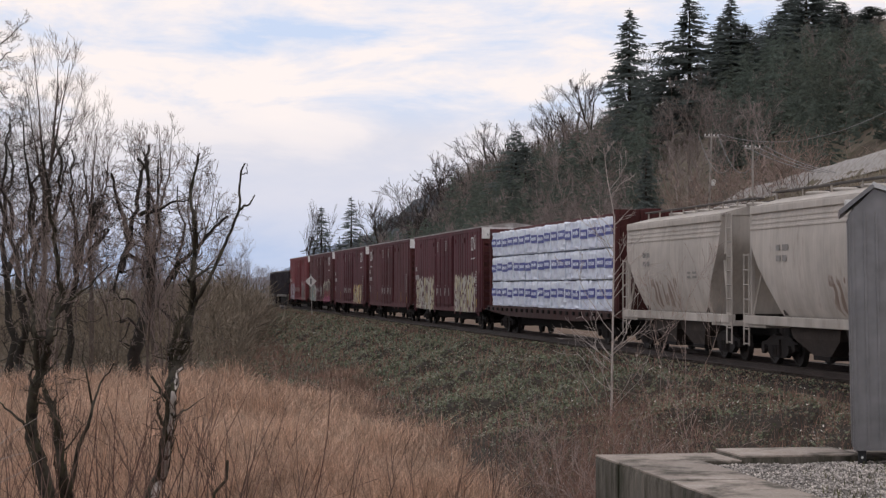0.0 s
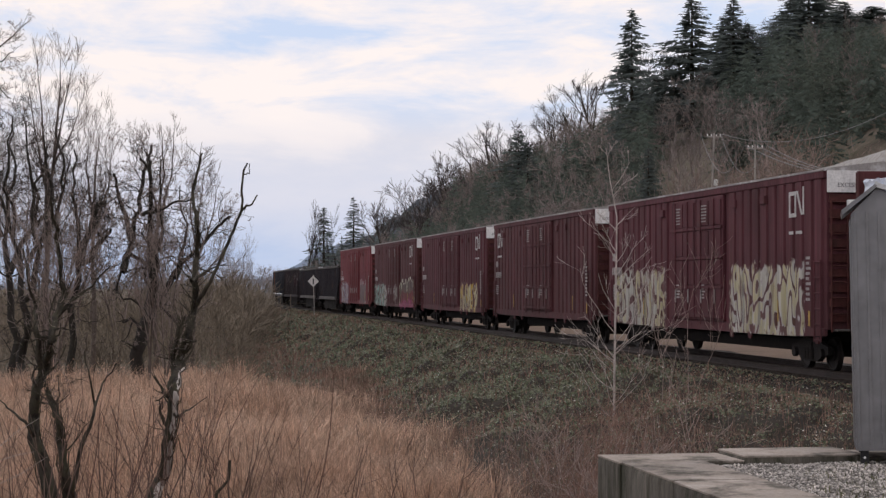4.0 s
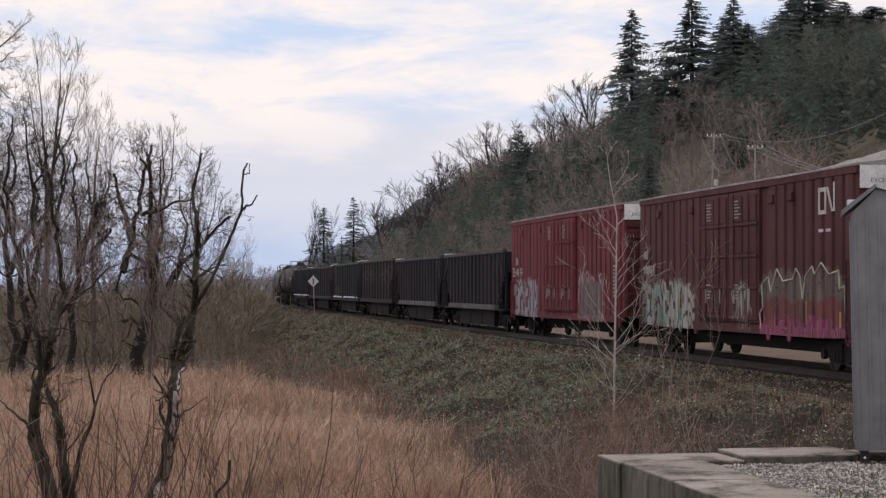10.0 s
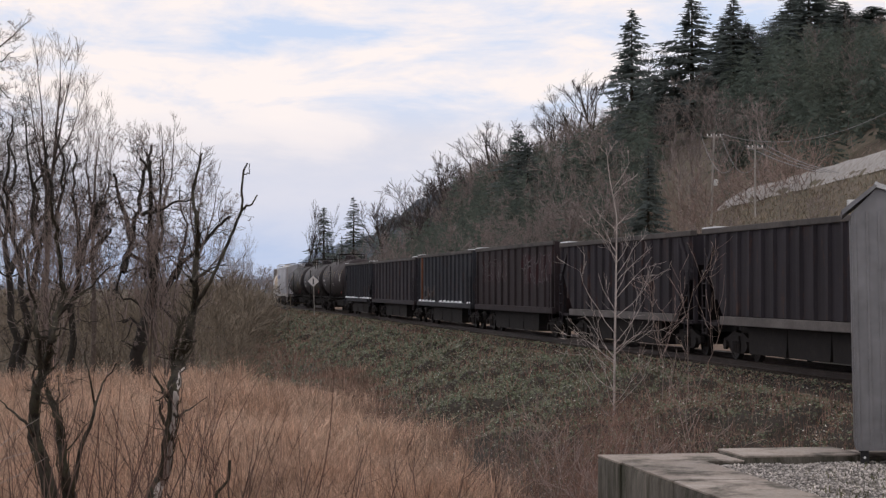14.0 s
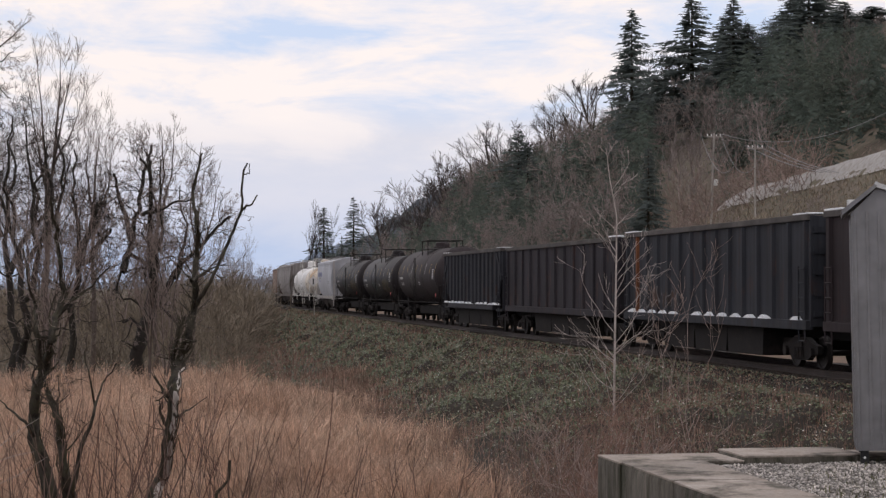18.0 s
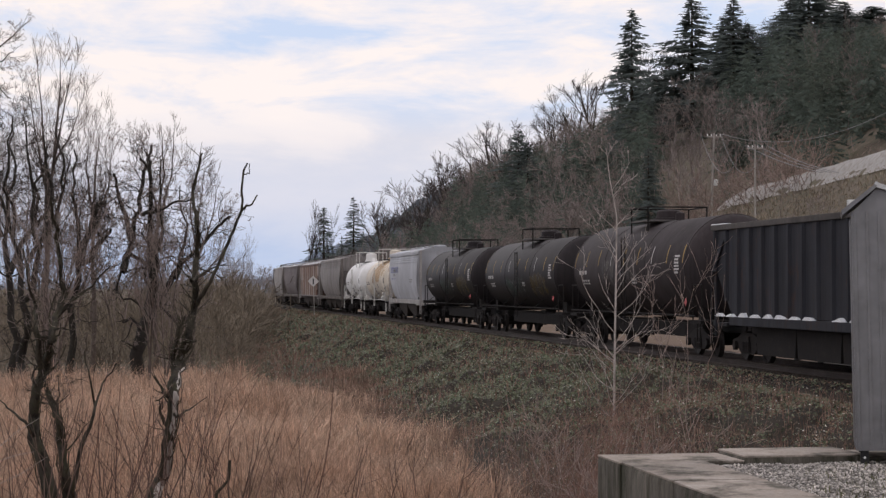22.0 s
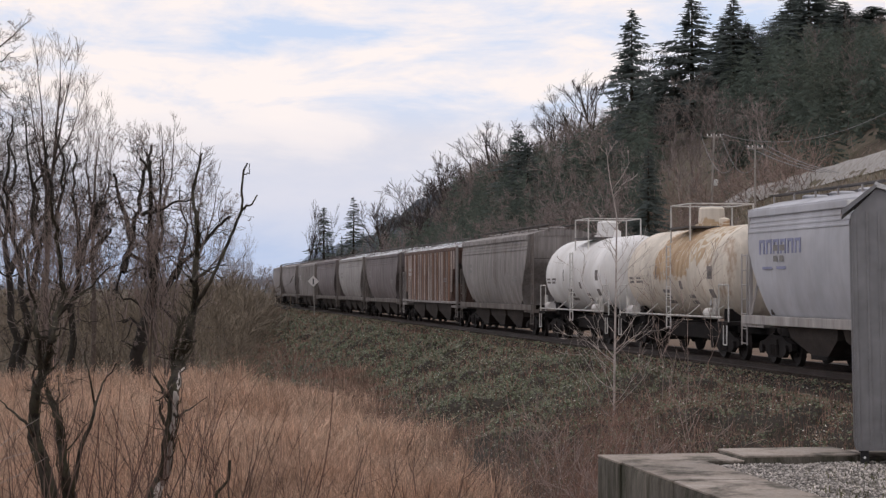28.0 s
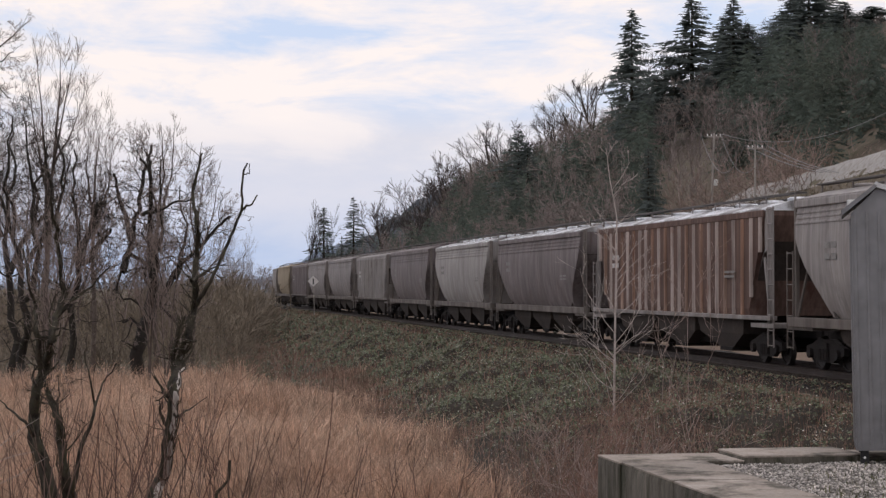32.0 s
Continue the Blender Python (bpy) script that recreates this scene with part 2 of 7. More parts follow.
M_field = material("dry_field", (0.19, 0.13, 0.095), 0.95, vary=0.3, scale=0.4, grain=8, bump=0.6, tint=(0.2, 0.15, 0.10))
strip("field", [5.4, 6.5, 8, 12, 16, 20, 24], -45, 190, 3, 0.06, M_field, "pale dry winter grass beyond the railway", "field")
strip("gravel_road", [42.6, 43.2, 43.8, 44.5, 46, 49, 52], 30, 136, 3, 0.12, M_gravel_road, "pale gravel road on a filled bank", "road", True)

# far and farther ridge, haze painted in as blue, closed down to the ground
rng = np.random.default_rng(4)


def ridge(name, dist, pts, mat, label, bump, step):
    """A long wooded ridge at that distance: pts are (bearing as a tangent, height)."""
    tb = np.arange(pts[0][0], pts[-1][0], step / dist)
    top = np.interp(tb, [p[0] for p in pts], [p[1] for p in pts])
    top = top + bump * (rng.random(len(tb)) - 0.3) * np.clip(top / 20, 0, 1)
    lay = []
    for f, d in ((1.0, 0.0), (0.93, -30), (0.6, -140), (0.3, -230), (0.0, -300), (-0.02, -320)):
        z = top * f + (bump * 0.8 * (rng.random(len(tb)) - 0.5) if 0.2 < f < 0.99 else 0)
        lay.append(np.stack([tb * (dist + d), np.full(len(tb), dist + d), z - 2], -1))
    lay.insert(0, np.stack([tb * (dist + 120), np.full(len(tb), dist + 120.0), top * 0 - 3], -1))
    n = len(tb)
    i = (np.arange(len(lay) - 1)[:, None] * n + np.arange(n - 1)[None]).ravel()
    return soup(name, np.concatenate(lay), np.stack([i, i + n, i + n + 1, i + 1], -1), mat, label, "hill", "structure")


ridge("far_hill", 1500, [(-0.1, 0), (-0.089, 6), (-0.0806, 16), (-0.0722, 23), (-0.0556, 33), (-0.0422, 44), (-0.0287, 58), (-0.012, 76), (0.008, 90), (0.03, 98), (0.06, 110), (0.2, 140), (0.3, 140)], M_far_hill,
      "far hillside of dark conifers, blue haze in its colour", 5, 4)
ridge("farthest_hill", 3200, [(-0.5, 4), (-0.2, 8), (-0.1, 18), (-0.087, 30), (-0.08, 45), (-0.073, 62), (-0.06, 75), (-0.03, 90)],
      material("hazed_farthest_wood", (0.22, 0.28, 0.37), 0.95, vary=0.2, scale=0.01, grain=0.1, bump=0.1), "distant wooded ridge, blue haze in its colour", 6, 9)

# far side added as dark ground, in place of shade under the cars
strip("track_bed", [-2.7, -2.3, -1.75, -1.3, -0.75, 0, 0.75, 1.3, 1.75, 2.5, 3.4, 4.6, 5.8], -45, 570, 3, 0.12, M_ballast, "dark stone ballast bed, widened to darken the ground under the cars", "track bed")


def rail(n, name):
    prof = [(-0.07, -0.18), (0.07, -0.18), (0.065, -0.165), (0.015, -0.15), (0.012, -0.045), (0.036, -0.035), (0.036, -0.004), (0.026, 0), (-0.026, 0), (-0.036, -0.004), (-0.036, -0.035), (-0.012, -0.045), (-0.015, -0.15), (-0.065, -0.165)]
    ss = [*np.arange(-45, BEND_AT, 15), *np.arange(BEND_AT, 580, 8)]
    vs, fs, k = [], [], len(prof)
    for s in ss:
        x, y, h = rail_at(s)
        vs += [(x + (n + a) * math.sin(h), y - (n + a) * math.cos(h), z) for a, z in prof]
    for j in range(len(ss) - 1):
        fs += [(j * k + i, j * k + (i + 1) % k, (j + 1) * k + (i + 1) % k, (j + 1) * k + i) for i in range(k)]
    return thing(name, Geo().add(vs, fs), M_steel, "rust-brown steel rail spiked to wooden ties", "rail", "rails of the track", smooth=True)


rail(-0.755, "rail"), rail(0.755, "rail")
track_ties = thing("ties", label="dark weathered wooden ties half sunk in ballast", category="ties", kind="structure")
tie_me = Geo().slab(-0.115, 0.115, -1.3, 1.3, -0.34, -0.185, 0.015).mesh("tie", M_tie)
for k in range(300):
    x, y, h = rail_at(-24 + k * 0.56)
    ob = part("tie", tie_me, None, track_ties)
    ob.matrix_basis = pose(x, y, random.uniform(-0.012, 0.006), 0, 0, math.degrees(h) + random.uniform(-1, 1))

# ballast stones on the near shoulder
stone_v = np.array([(1, 0, 0), (-1, 0, 0), (0, 1, 0), (0, -1, 0), (0, 0, 0.7), (0, 0, -0.7)])
stone_f = np.array([(0, 2, 4), (2, 1, 4), (1, 3, 4), (3, 0, 4), (2, 0, 5), (1, 2, 5), (3, 1, 5), (0, 3, 5)])


def stones(name, P, size, mat, label, category):
    n = len(P)
    sc = size * rng.uniform(0.5, 1.3, (n, 1, 1)) * rng.uniform(0.6, 1.3, (n, 1, 3))
    a = rng.uniform(0, math.tau, n)
    V = stone_v[None] * sc + rng.normal(0, size * 0.18, (n, 6, 3))
    c, s = np.cos(a)[:, None], np.sin(a)[:, None]
    X, Y = V[:, :, 0] * c - V[:, :, 1] * s, V[:, :, 0] * s + V[:, :, 1] * c
    V = np.stack([X, Y, V[:, :, 2]], -1) + P[:, None, :]
    F = (stone_f[None] + 6 * np.arange(n)[:, None, None]).reshape(-1, 3)
    return soup(name, V.reshape(-1, 3), F, mat, label, category)


M_stone = material("ballast_stone", (0.05, 0.042, 0.037), 0.9, vary=0.3, scale=2, grain=30, bump=0.3, island=0.55)
bs = -14 + 110 * rng.random(9000) ** 1.6
bn = np.concatenate([rng.uniform(-2.0, -1.0, 7500), rng.uniform(-0.7, 2.6, 1500)])
bx, by = T0.x + bs * math.cos(HEAD) + bn * math.sin(HEAD), T0.y + bs * math.sin(HEAD) - bn * math.cos(HEAD)
stones("ballast_stones", np.stack([bx, by, ground_z(bx, by) + 0.16], -1), 0.03, M_stone, "loose dark crushed stone along the track shoulder", "ballast")
# ---- vegetation
M_bark = material("bark", (0.068, 0.057, 0.045), 0.95, vary=0.5, scale=5, grain=22, bump=1.0, tint=(0.08, 0.078, 0.045), stain=((0.02, 0.017, 0.015), 0.5, 0.62), stretch=(1, 1, 0.3))
M_twig = material("twig_bark", (0.27, 0.215, 0.195), 0.9, vary=0.3, scale=2, grain=20, bump=0, each=0.2)
M_pale_twig = material("pale_twig", (0.49, 0.43, 0.395), 0.85, vary=0.3, scale=6, grain=40, bump=0.2)
M_dead_wood = material("stripped_wood", (0.50, 0.46, 0.43), 0.85, vary=0.4, scale=3, grain=30, bump=0.5, stretch=(1, 1, 0.2), stain=((0.06, 0.05, 0.04), 0.56, 0.7))
M_hill_twig = material("hill_twigs", (0.255, 0.215, 0.2), 0.95, vary=0.35, scale=0.05, grain=2, bump=0, island=0.3)
M_needles = material("needles", (0.155, 0.182, 0.172), 0.9, vary=0.3, scale=0.4, grain=6, bump=0, each=0.2, tint=(0.12, 0.142, 0.134), spec=0.1, leafy=0.45)
M_hill_needles = material("hill_needles", (0.148, 0.182, 0.156), 0.9, vary=0.3, scale=0.06, grain=2, bump=0, island=0.25, tint=(0.15, 0.165, 0.132), spec=0.1, leafy=0.45)
M_reed = material("dry_reed", (0.60, 0.40, 0.29), 0.85, vary=0.55, scale=0.3, grain=5, bump=0, island=0.6, tint=(0.69, 0.52, 0.40))
M_ivy = material("ivy_leaf", (0.155, 0.182, 0.11), 0.5, vary=0.35, scale=0.3, grain=8, bump=0, island=0.4, tint=(0.22, 0.20, 0.145))
M_dead_leaf = material("dead_leaf", (0.235, 0.16, 0.115), 0.8, vary=0.4, scale=0.5, grain=8, bump=0, island=0.5)
M_bramble = material("bramble_stem", (0.27, 0.165, 0.13), 0.85, vary=0.3, scale=1.0, grain=12, bump=0, island=0.45)
rng = np.random.default_rng(11)


def limbs_mesh(name, segs, mat, sides=3):
    """Tapered tubes from rows (p, q, r1, r2)."""
    S = np.asarray(segs, float).reshape(-1, 8)
    p, q, r1, r2 = S[:, :3], S[:, 3:6], S[:, 6], S[:, 7]
    d = q - p
    d /= np.linalg.norm(d, axis=1, keepdims=True) + 1e-9
    ref = np.where(np.abs(d[:, 2:3]) < 0.8, [[0, 0, 1.0]], [[1.0, 0, 0]])
    a = np.cross(d, ref)
    a /= np.linalg.norm(a, axis=1, keepdims=True)
    b = np.cross(d, a)
    if sides == 2:  # far twigs, thinner than the eye can part: one leaf each, turned at random
        turn = np.random.default_rng(len(S)).uniform(0, math.tau, (len(S), 1))
        w = np.cos(turn) * a + np.sin(turn) * b
        V = np.stack([p - w * r1[:, None], p + w * r1[:, None], S[:, 3:6] + w * r2[:, None], S[:, 3:6] - w * r2[:, None]], 1)
        return soup_mesh(name, V.reshape(-1, 3), np.arange(4 * len(S)).reshape(-1, 4), mat)
    ang = np.arange(sides) * math.tau / sides
    ring = np.cos(ang)[None, :, None] * a[:, None] + np.sin(ang)[None, :, None] * b[:, None]
    V = np.concatenate([p[:, None] + ring * r1[:, None, None], q[:, None] + ring * r2[:, None, None]], 1)
    i = np.arange(sides)
    f = np.stack([i, (i + 1) % sides, sides + (i + 1) % sides, sides + i], -1)
    F = (f[None] + 2 * sides * np.arange(len(S))[:, None, None]).reshape(-1, 4)
    me = soup_mesh(name, V.reshape(-1, 3), F, mat)
    me.polygons.foreach_set("use_smooth", [True] * len(me.polygons))
    return me


def stem_mesh(name, chains, mat, sides=8):
    """Closed, bending stems: each chain is a list of (point, radius)."""
    V, F = [], []
    for chain in chains:
        base, up = len(V), Vector((0.31, 0.95, 0.1))
        for i, (p, r) in enumerate(chain):
            a, b = chain[max(0, i - 1)][0], chain[min(len(chain) - 1, i + 1)][0]
            d = (Vector(b) - Vector(a)).normalized()
            u = (up - d * up.dot(d)).normalized()
            w = d.cross(u)
            up = u
            for k in range(sides):
                q = k * math.tau / sides
                rr = r * (1 + 0.14 * math.sin(3 * q + i * 0.9) + 0.09 * math.sin(5 * q - i * 1.7))
                V.append(tuple(Vector(p) + (math.cos(q) * u + math.sin(q) * w) * rr))
        n = len(chain)
        F += [(base + i * sides + k, base + i * sides + (k + 1) % sides, base + (i + 1) * sides + (k + 1) % sides, base + (i + 1) * sides + k) for i in range(n - 1) for k in range(sides)]
    me = soup_mesh(name, V, F, mat)
    me.polygons.foreach_set("use_smooth", [True] * len(me.polygons))
    return me


def chain_of(segs):
    return [(segs[0][:3], segs[0][6])] + [(s[3:6], s[7]) for s in segs]


def grow(out, R, p, d, length, r, level, deepest, up=0.12, wander=0.16, kids=(3, 5), spread=(28, 55), shrink=(0.45, 0.72), thin=0.004, from_=0.25, cuts=(5, 5, 4, 3, 3)):
    """Adds a limb and its branches to out[level]."""
    k = cuts[level]
    p, d = Vector(p), Vector(d).normalized()
    pts = [(p.copy(), r)]
    for i in range(k):
        d = (d + Vector((R.gauss(0, wander), R.gauss(0, wander), R.gauss(0, wander) + up))).normalized()
        q = p + d * (length / k)
        rr = max(thin, r * (1 - 0.62 * (i + 1) / k))
        out[level].append((*p, *q, pts[-1][1], rr))
        p = q
        pts.append((p.copy(), rr))
    if level >= deepest:
        return
    for _ in range(R.randint(*kids)):
        f = from_ + (1 - from_) * R.random() ** 0.8
        j = min(k - 1, int(f * k))
        base = pts[j][0].lerp(pts[j + 1][0], f * k - j)
        ax = Vector((R.gauss(0, 1), R.gauss(0, 1), R.gauss(0, 1))).cross(d).normalized()
        nd = Matrix.Rotation(radians(R.uniform(*spread)), 3, ax) @ d
        grow(out, R, base, nd, length * R.uniform(*shrink) * (1.1 - 0.4 * f), max(thin, pts[j][1] * R.uniform(0.45, 0.7)), level + 1, deepest, up, wander * 1.1, kids, spread, shrink, thin, from_, cuts)


def bare_tree_meshes(seed, height, r, deepest=4, kids=(4, 6), lean=(0, 0), twig=None, stems=1, bark=None, **kw):
    """Trunk mesh and crown mesh of a leafless tree that stands at the origin."""
    R = random.Random(seed)
    out = [[] for _ in range(deepest + 1)]
    for k in range(stems):
        a = R.uniform(0, math.tau)
        o = 0.0 if stems == 1 else r * 1.4
        grow(out, R, (o * math.cos(a), o * math.sin(a), -0.3), (lean[0] + (0.25 * math.cos(a) if stems > 1 else 0), lean[1] + (0.25 * math.sin(a) if stems > 1 else 0), 1), height * R.uniform(0.85, 1) * 0.72, r, 0, deepest, kids=kids, **kw)
    return stem_mesh("trunk", [chain_of(out[0][i:i + 5]) for i in range(0, len(out[0]), 5)], bark or M_bark, 6), limbs_mesh("crown", sum(out[1:], []), twig or M_twig, 3)


def stand(name, meshes, m, label, category, group="", names=("trunk", "crown")):
    ob = thing(name, label=label, category=category, group=group)
    for nm, me in zip(names, meshes):
        tagged(part(nm, me, None, ob), kind="stuff" if nm == "crown" else "")
    ob.matrix_basis = m
    return ob


def at(px, dist, dz=0.0):
    """A place on the ground by its bearing (as seen from the tripod, in 3200ths) and distance."""
    x, y = (px - 784) / 3200 * dist, dist
    return x, y, float(ground_z(np.float64(x), np.float64(y))) + dz


def conifer_meshes(seed, height, width, levels=26, per=8, sparse=0.15, sprays=9, spray=0.26, ragged=0.3, cone=0.68):
    """Trunk and crown of a conifer: drooping boughs, each a row of small hanging sprays."""
    R = random.Random(seed)
    V, F, T = [], [], [(0, 0, -0.5, 0, 0, height, height * 0.013 + 0.05, 0.02)]
    total = levels * per
    lobes = [R.uniform(1 - ragged, 1 + ragged * 0.6) for _ in range(9)]
    for i in range(total):
        f = min(0.99, max(0.0, (i + R.uniform(-0.6, 0.6) * per) / total))
        z = height * (0.08 + 0.915 * f)
        if R.random() < sparse:
            continue
        a = R.uniform(0, math.tau)
        lobe = lobes[int(a / math.tau * 3) * 3 + int(f * 2.99)]
        ln = (width * (1 - f) ** cone * lobe + 0.15) * R.uniform(0.62, 1.12)
        droop = R.uniform(0.05, 0.4) - 0.25 * f
        u, w = Vector((math.cos(a), math.sin(a), 0)), Vector((-math.sin(a), math.cos(a), 0))
        c = Vector((0, 0, z))
        tip = c + u * ln - Vector((0, 0, ln * droop))
        T.append((*c, *c.lerp(tip, 0.6), 0.03, 0.012))
        for j in range(sprays):
            g = 0.18 + 0.82 * (j + R.random()) / sprays
            b = c.lerp(tip, g) - Vector((0, 0, 0.10 * ln * g * g))
            sp = (0.35 + ln * spray) * R.uniform(0.55, 1.2) * (1.2 - 0.55 * g)
            side = (-1, 1)[j % 2]
            t = b + u * sp * R.uniform(0.1, 0.8) + w * side * sp * R.uniform(0.3, 0.9) - Vector((0, 0, sp * R.uniform(0.1, 0.75)))
            e = b + u * sp * R.uniform(0.05, 0.3) - w * side * sp * R.uniform(0.0, 0.25) - Vector((0, 0, sp * R.uniform(0.2, 0.6)))
            k0 = len(V)
            V += [tuple(b - u * sp * 0.15), tuple(b.lerp(t, 0.55) + u * sp * 0.12), tuple(t), tuple(e)]
            F.append((k0, k0 + 1, k0 + 2, k0 + 3))
    return limbs_mesh("trunk", T, M_bark, 3), soup_mesh("crown", V, F, M_needles)


# hill woods, one mass each
def mesh_arrays(me):
    V = np.empty(len(me.vertices) * 3, np.float32)
    me.vertices.foreach_get("co", V)
    F = np.empty(len(me.loops), np.int32)
    me.loops.foreach_get("vertex_index", F)
    return V.reshape(-1, 3), F.reshape(-1, 4)


def scatter(name, templates, places, mat, label, category):
    """One mass of many turned and scaled copies. places: rows x, y, z, scale."""
    Vs, Fs, base = [], [], 0
    arr = [mesh_arrays(m) for m in templates]
    for j, (x, y, z, sc) in enumerate(places):
        V, F = arr[j % len(arr)]
        a = rng.uniform(0, math.tau)
        c, s = math.cos(a), math.sin(a)
        w = sc * rng.uniform(0.85, 1.15)
        Vs.append(np.stack([(V[:, 0] * c - V[:, 1] * s) * w + x, (V[:, 0] * s + V[:, 1] * c) * w + y, V[:, 2] * sc + z], -1))
        Fs.append(F + base)
        base += len(V)
    return soup(name, np.concatenate(Vs), np.concatenate(Fs), mat, label, category)


def hill_place(s, n):
    x, y = T0.x + s * math.cos(HEAD) + n * math.sin(HEAD), T0.y + s * math.sin(HEAD) - n * math.cos(HEAD)
    return x, y, float(ground_z(np.float64(x), np.float64(y)))


def hill_places(count, s0, s1, n0, n1, size, keep=lambda s, n: True):
    out = []
    while len(out) < count:
        s, n = rng.uniform(s0, s1), rng.uniform(n0, n1)
        x, y, _ = hill_place(s, n)
        if keep(s, n) and abs(off_track(x, y)[1]) > 6:
            out.append((*hill_place(s, n), rng.uniform(*size)))
    return out


# how high the closed woods, and the loose treetops above them, stand against the sky (bearing in 3200ths, height likewise)
SKYLINE = ((540, 640, 700, 750, 800, 850, 900, 950, 1000, 1050, 1100, 1150, 1200, 1250, 1300, 1340, 1400, 1480, 1568),
           (470, 412, 366, 338, 308, 292, 284, 264, 240, 222, 192, 170, 158, 130, 72, 78, 44, 44, 42))
TREETOPS = ((540, 600, 670, 700, 757, 800, 840, 880, 905, 940, 965, 1000, 1020, 1066, 1100, 1163, 1250, 1340, 1400, 1568),
            (352, 358, 352, 332, 288, 258, 246, 200, 195, 218, 178, 186, 140, 118, 110, 72, 60, 16, 10, 10))


def under(line, places, tall, loose=0.0):
    """Keeps trees of that height below a line against the sky: shrinks those that stand too high, drops what is left of them."""
    out = []
    for x, y, z, sc in places:
        px = 784 + x / y * 3200
        top = 2.1 + (508 - float(np.interp(px, *line)) - rng.uniform(-1, 0.15) * loose) / 3200 * y
        sc = min(sc, (top - z) / tall)
        if sc > 0.22:
            out.append((x, y, z, sc))
    return out


small_bare = []
for k in range(8):
    R = random.Random(50 + k)
    segs = [[] for _ in range(4)]
    grow(segs, R, (0, 0, -0.4), (R.gauss(0, 0.06), R.gauss(0, 0.06), 1), 11.5, 0.15, 0, 3, kids=(5, 7), spread=(18, 48), shrink=(0.42, 0.7), thin=0.022, up=0.16, wander=0.2, cuts=(4, 3, 2, 1))
    small_bare.append(limbs_mesh("bare", sum(segs, []), M_hill_twig, 2))
small_fir = [conifer_meshes(80 + k, 18, 4.4 + 0.5 * (k % 3), 17, 5, 0.03, 8, 0.26)[1] for k in range(6)]
for me in small_fir:
    me.materials.clear()


def off_road(s, n):
    return not (s < 145 and 25 < n < 62)


dark = lambda s, n: off_road(s, n) and (waves(s * 1.0, n * 1.0, 0.11) > -0.15 or n > 85)
fir_places = hill_places(230, 60, 330, 62, 112, (0.55, 1.0)) + hill_places(90, 130, 340, 80, 112, (0.8, 1.1)) + hill_places(260, 60, 640, 56, 125, (0.5, 1.0), dark) + hill_places(60, 150, 420, 36, 60, (0.35, 0.8)) + hill_places(140, 170, 420, 22, 70, (0.4, 0.85)) + hill_places(80, 60, 170, 60, 102, (0.5, 0.9)) + hill_places(170, 20, 215, 57, 106, (0.4, 0.8))
def brushy(x, y, z, sc):
    """The clearing above the road, where only leafless brush grows."""
    return 1165 < 784 + x / y * 3200 < 1275 and 508 - (z - 2.1) / y * 3200 > 255


fir_places = [q for q in fir_places if not brushy(*q)]
scatter("conifer_wood", small_fir, under(SKYLINE, fir_places, 18, 8), M_hill_needles, "dense dark green firs and cedars on the hillside", "woods")
bare_places = hill_places(230, 40, 560, 40, 118, (0.6, 1.1), off_road) + hill_places(70, 90, 260, 58, 95, (0.5, 0.8)) + hill_places(190, 260, 640, 70, 112, (0.6, 1.0)) + hill_places(190, 120, 500, 14, 48, (0.3, 0.7)) + hill_places(60, 500, 800, 14, 60, (0.2, 0.5)) + hill_places(60, 60, 125, 24, 40, (0.18, 0.34)) + hill_places(80, 145, 205, 36, 66, (0.4, 0.8))
scatter("bare_wood", small_bare, under(SKYLINE, [q for q in bare_places if 784 + q[0] / q[1] * 3200 < 1080 or rng.random() < 0.5], 12.5, 4), M_hill_twig, "grey-brown leafless alders and maples on the hillside", "woods")
# the far hill's own woods
far_places = []
for _ in range(520):
    tb, f = rng.uniform(-0.062, 0.085), rng.random() ** 0.8
    d_ = 1500 - float(np.interp(f, [0, 0.07, 0.4, 0.7, 1.0], [0, 30, 140, 230, 290]))
    far_places.append((tb * d_, d_, (1 - f) * float(np.interp(tb, [-0.0722, -0.0556, -0.0422, -0.0287, -0.012, 0.008, 0.03, 0.06, 0.2], [23, 33, 44, 58, 76, 90, 98, 110, 140])) - 4, rng.uniform(0.8, 1.35)))
scatter("far_bare_wood", small_bare[:3], under(SKYLINE, far_places[:300], 12.5, 5), M_hill_twig, "far leafless trees on the hillside", "woods")
scatter("far_conifer_wood", small_fir[:3], under(SKYLINE, [(x, y, z, 0.75 * k) for x, y, z, k in far_places[300:]], 18, 3), M_hill_needles, "far dark conifers on the hillside", "woods")

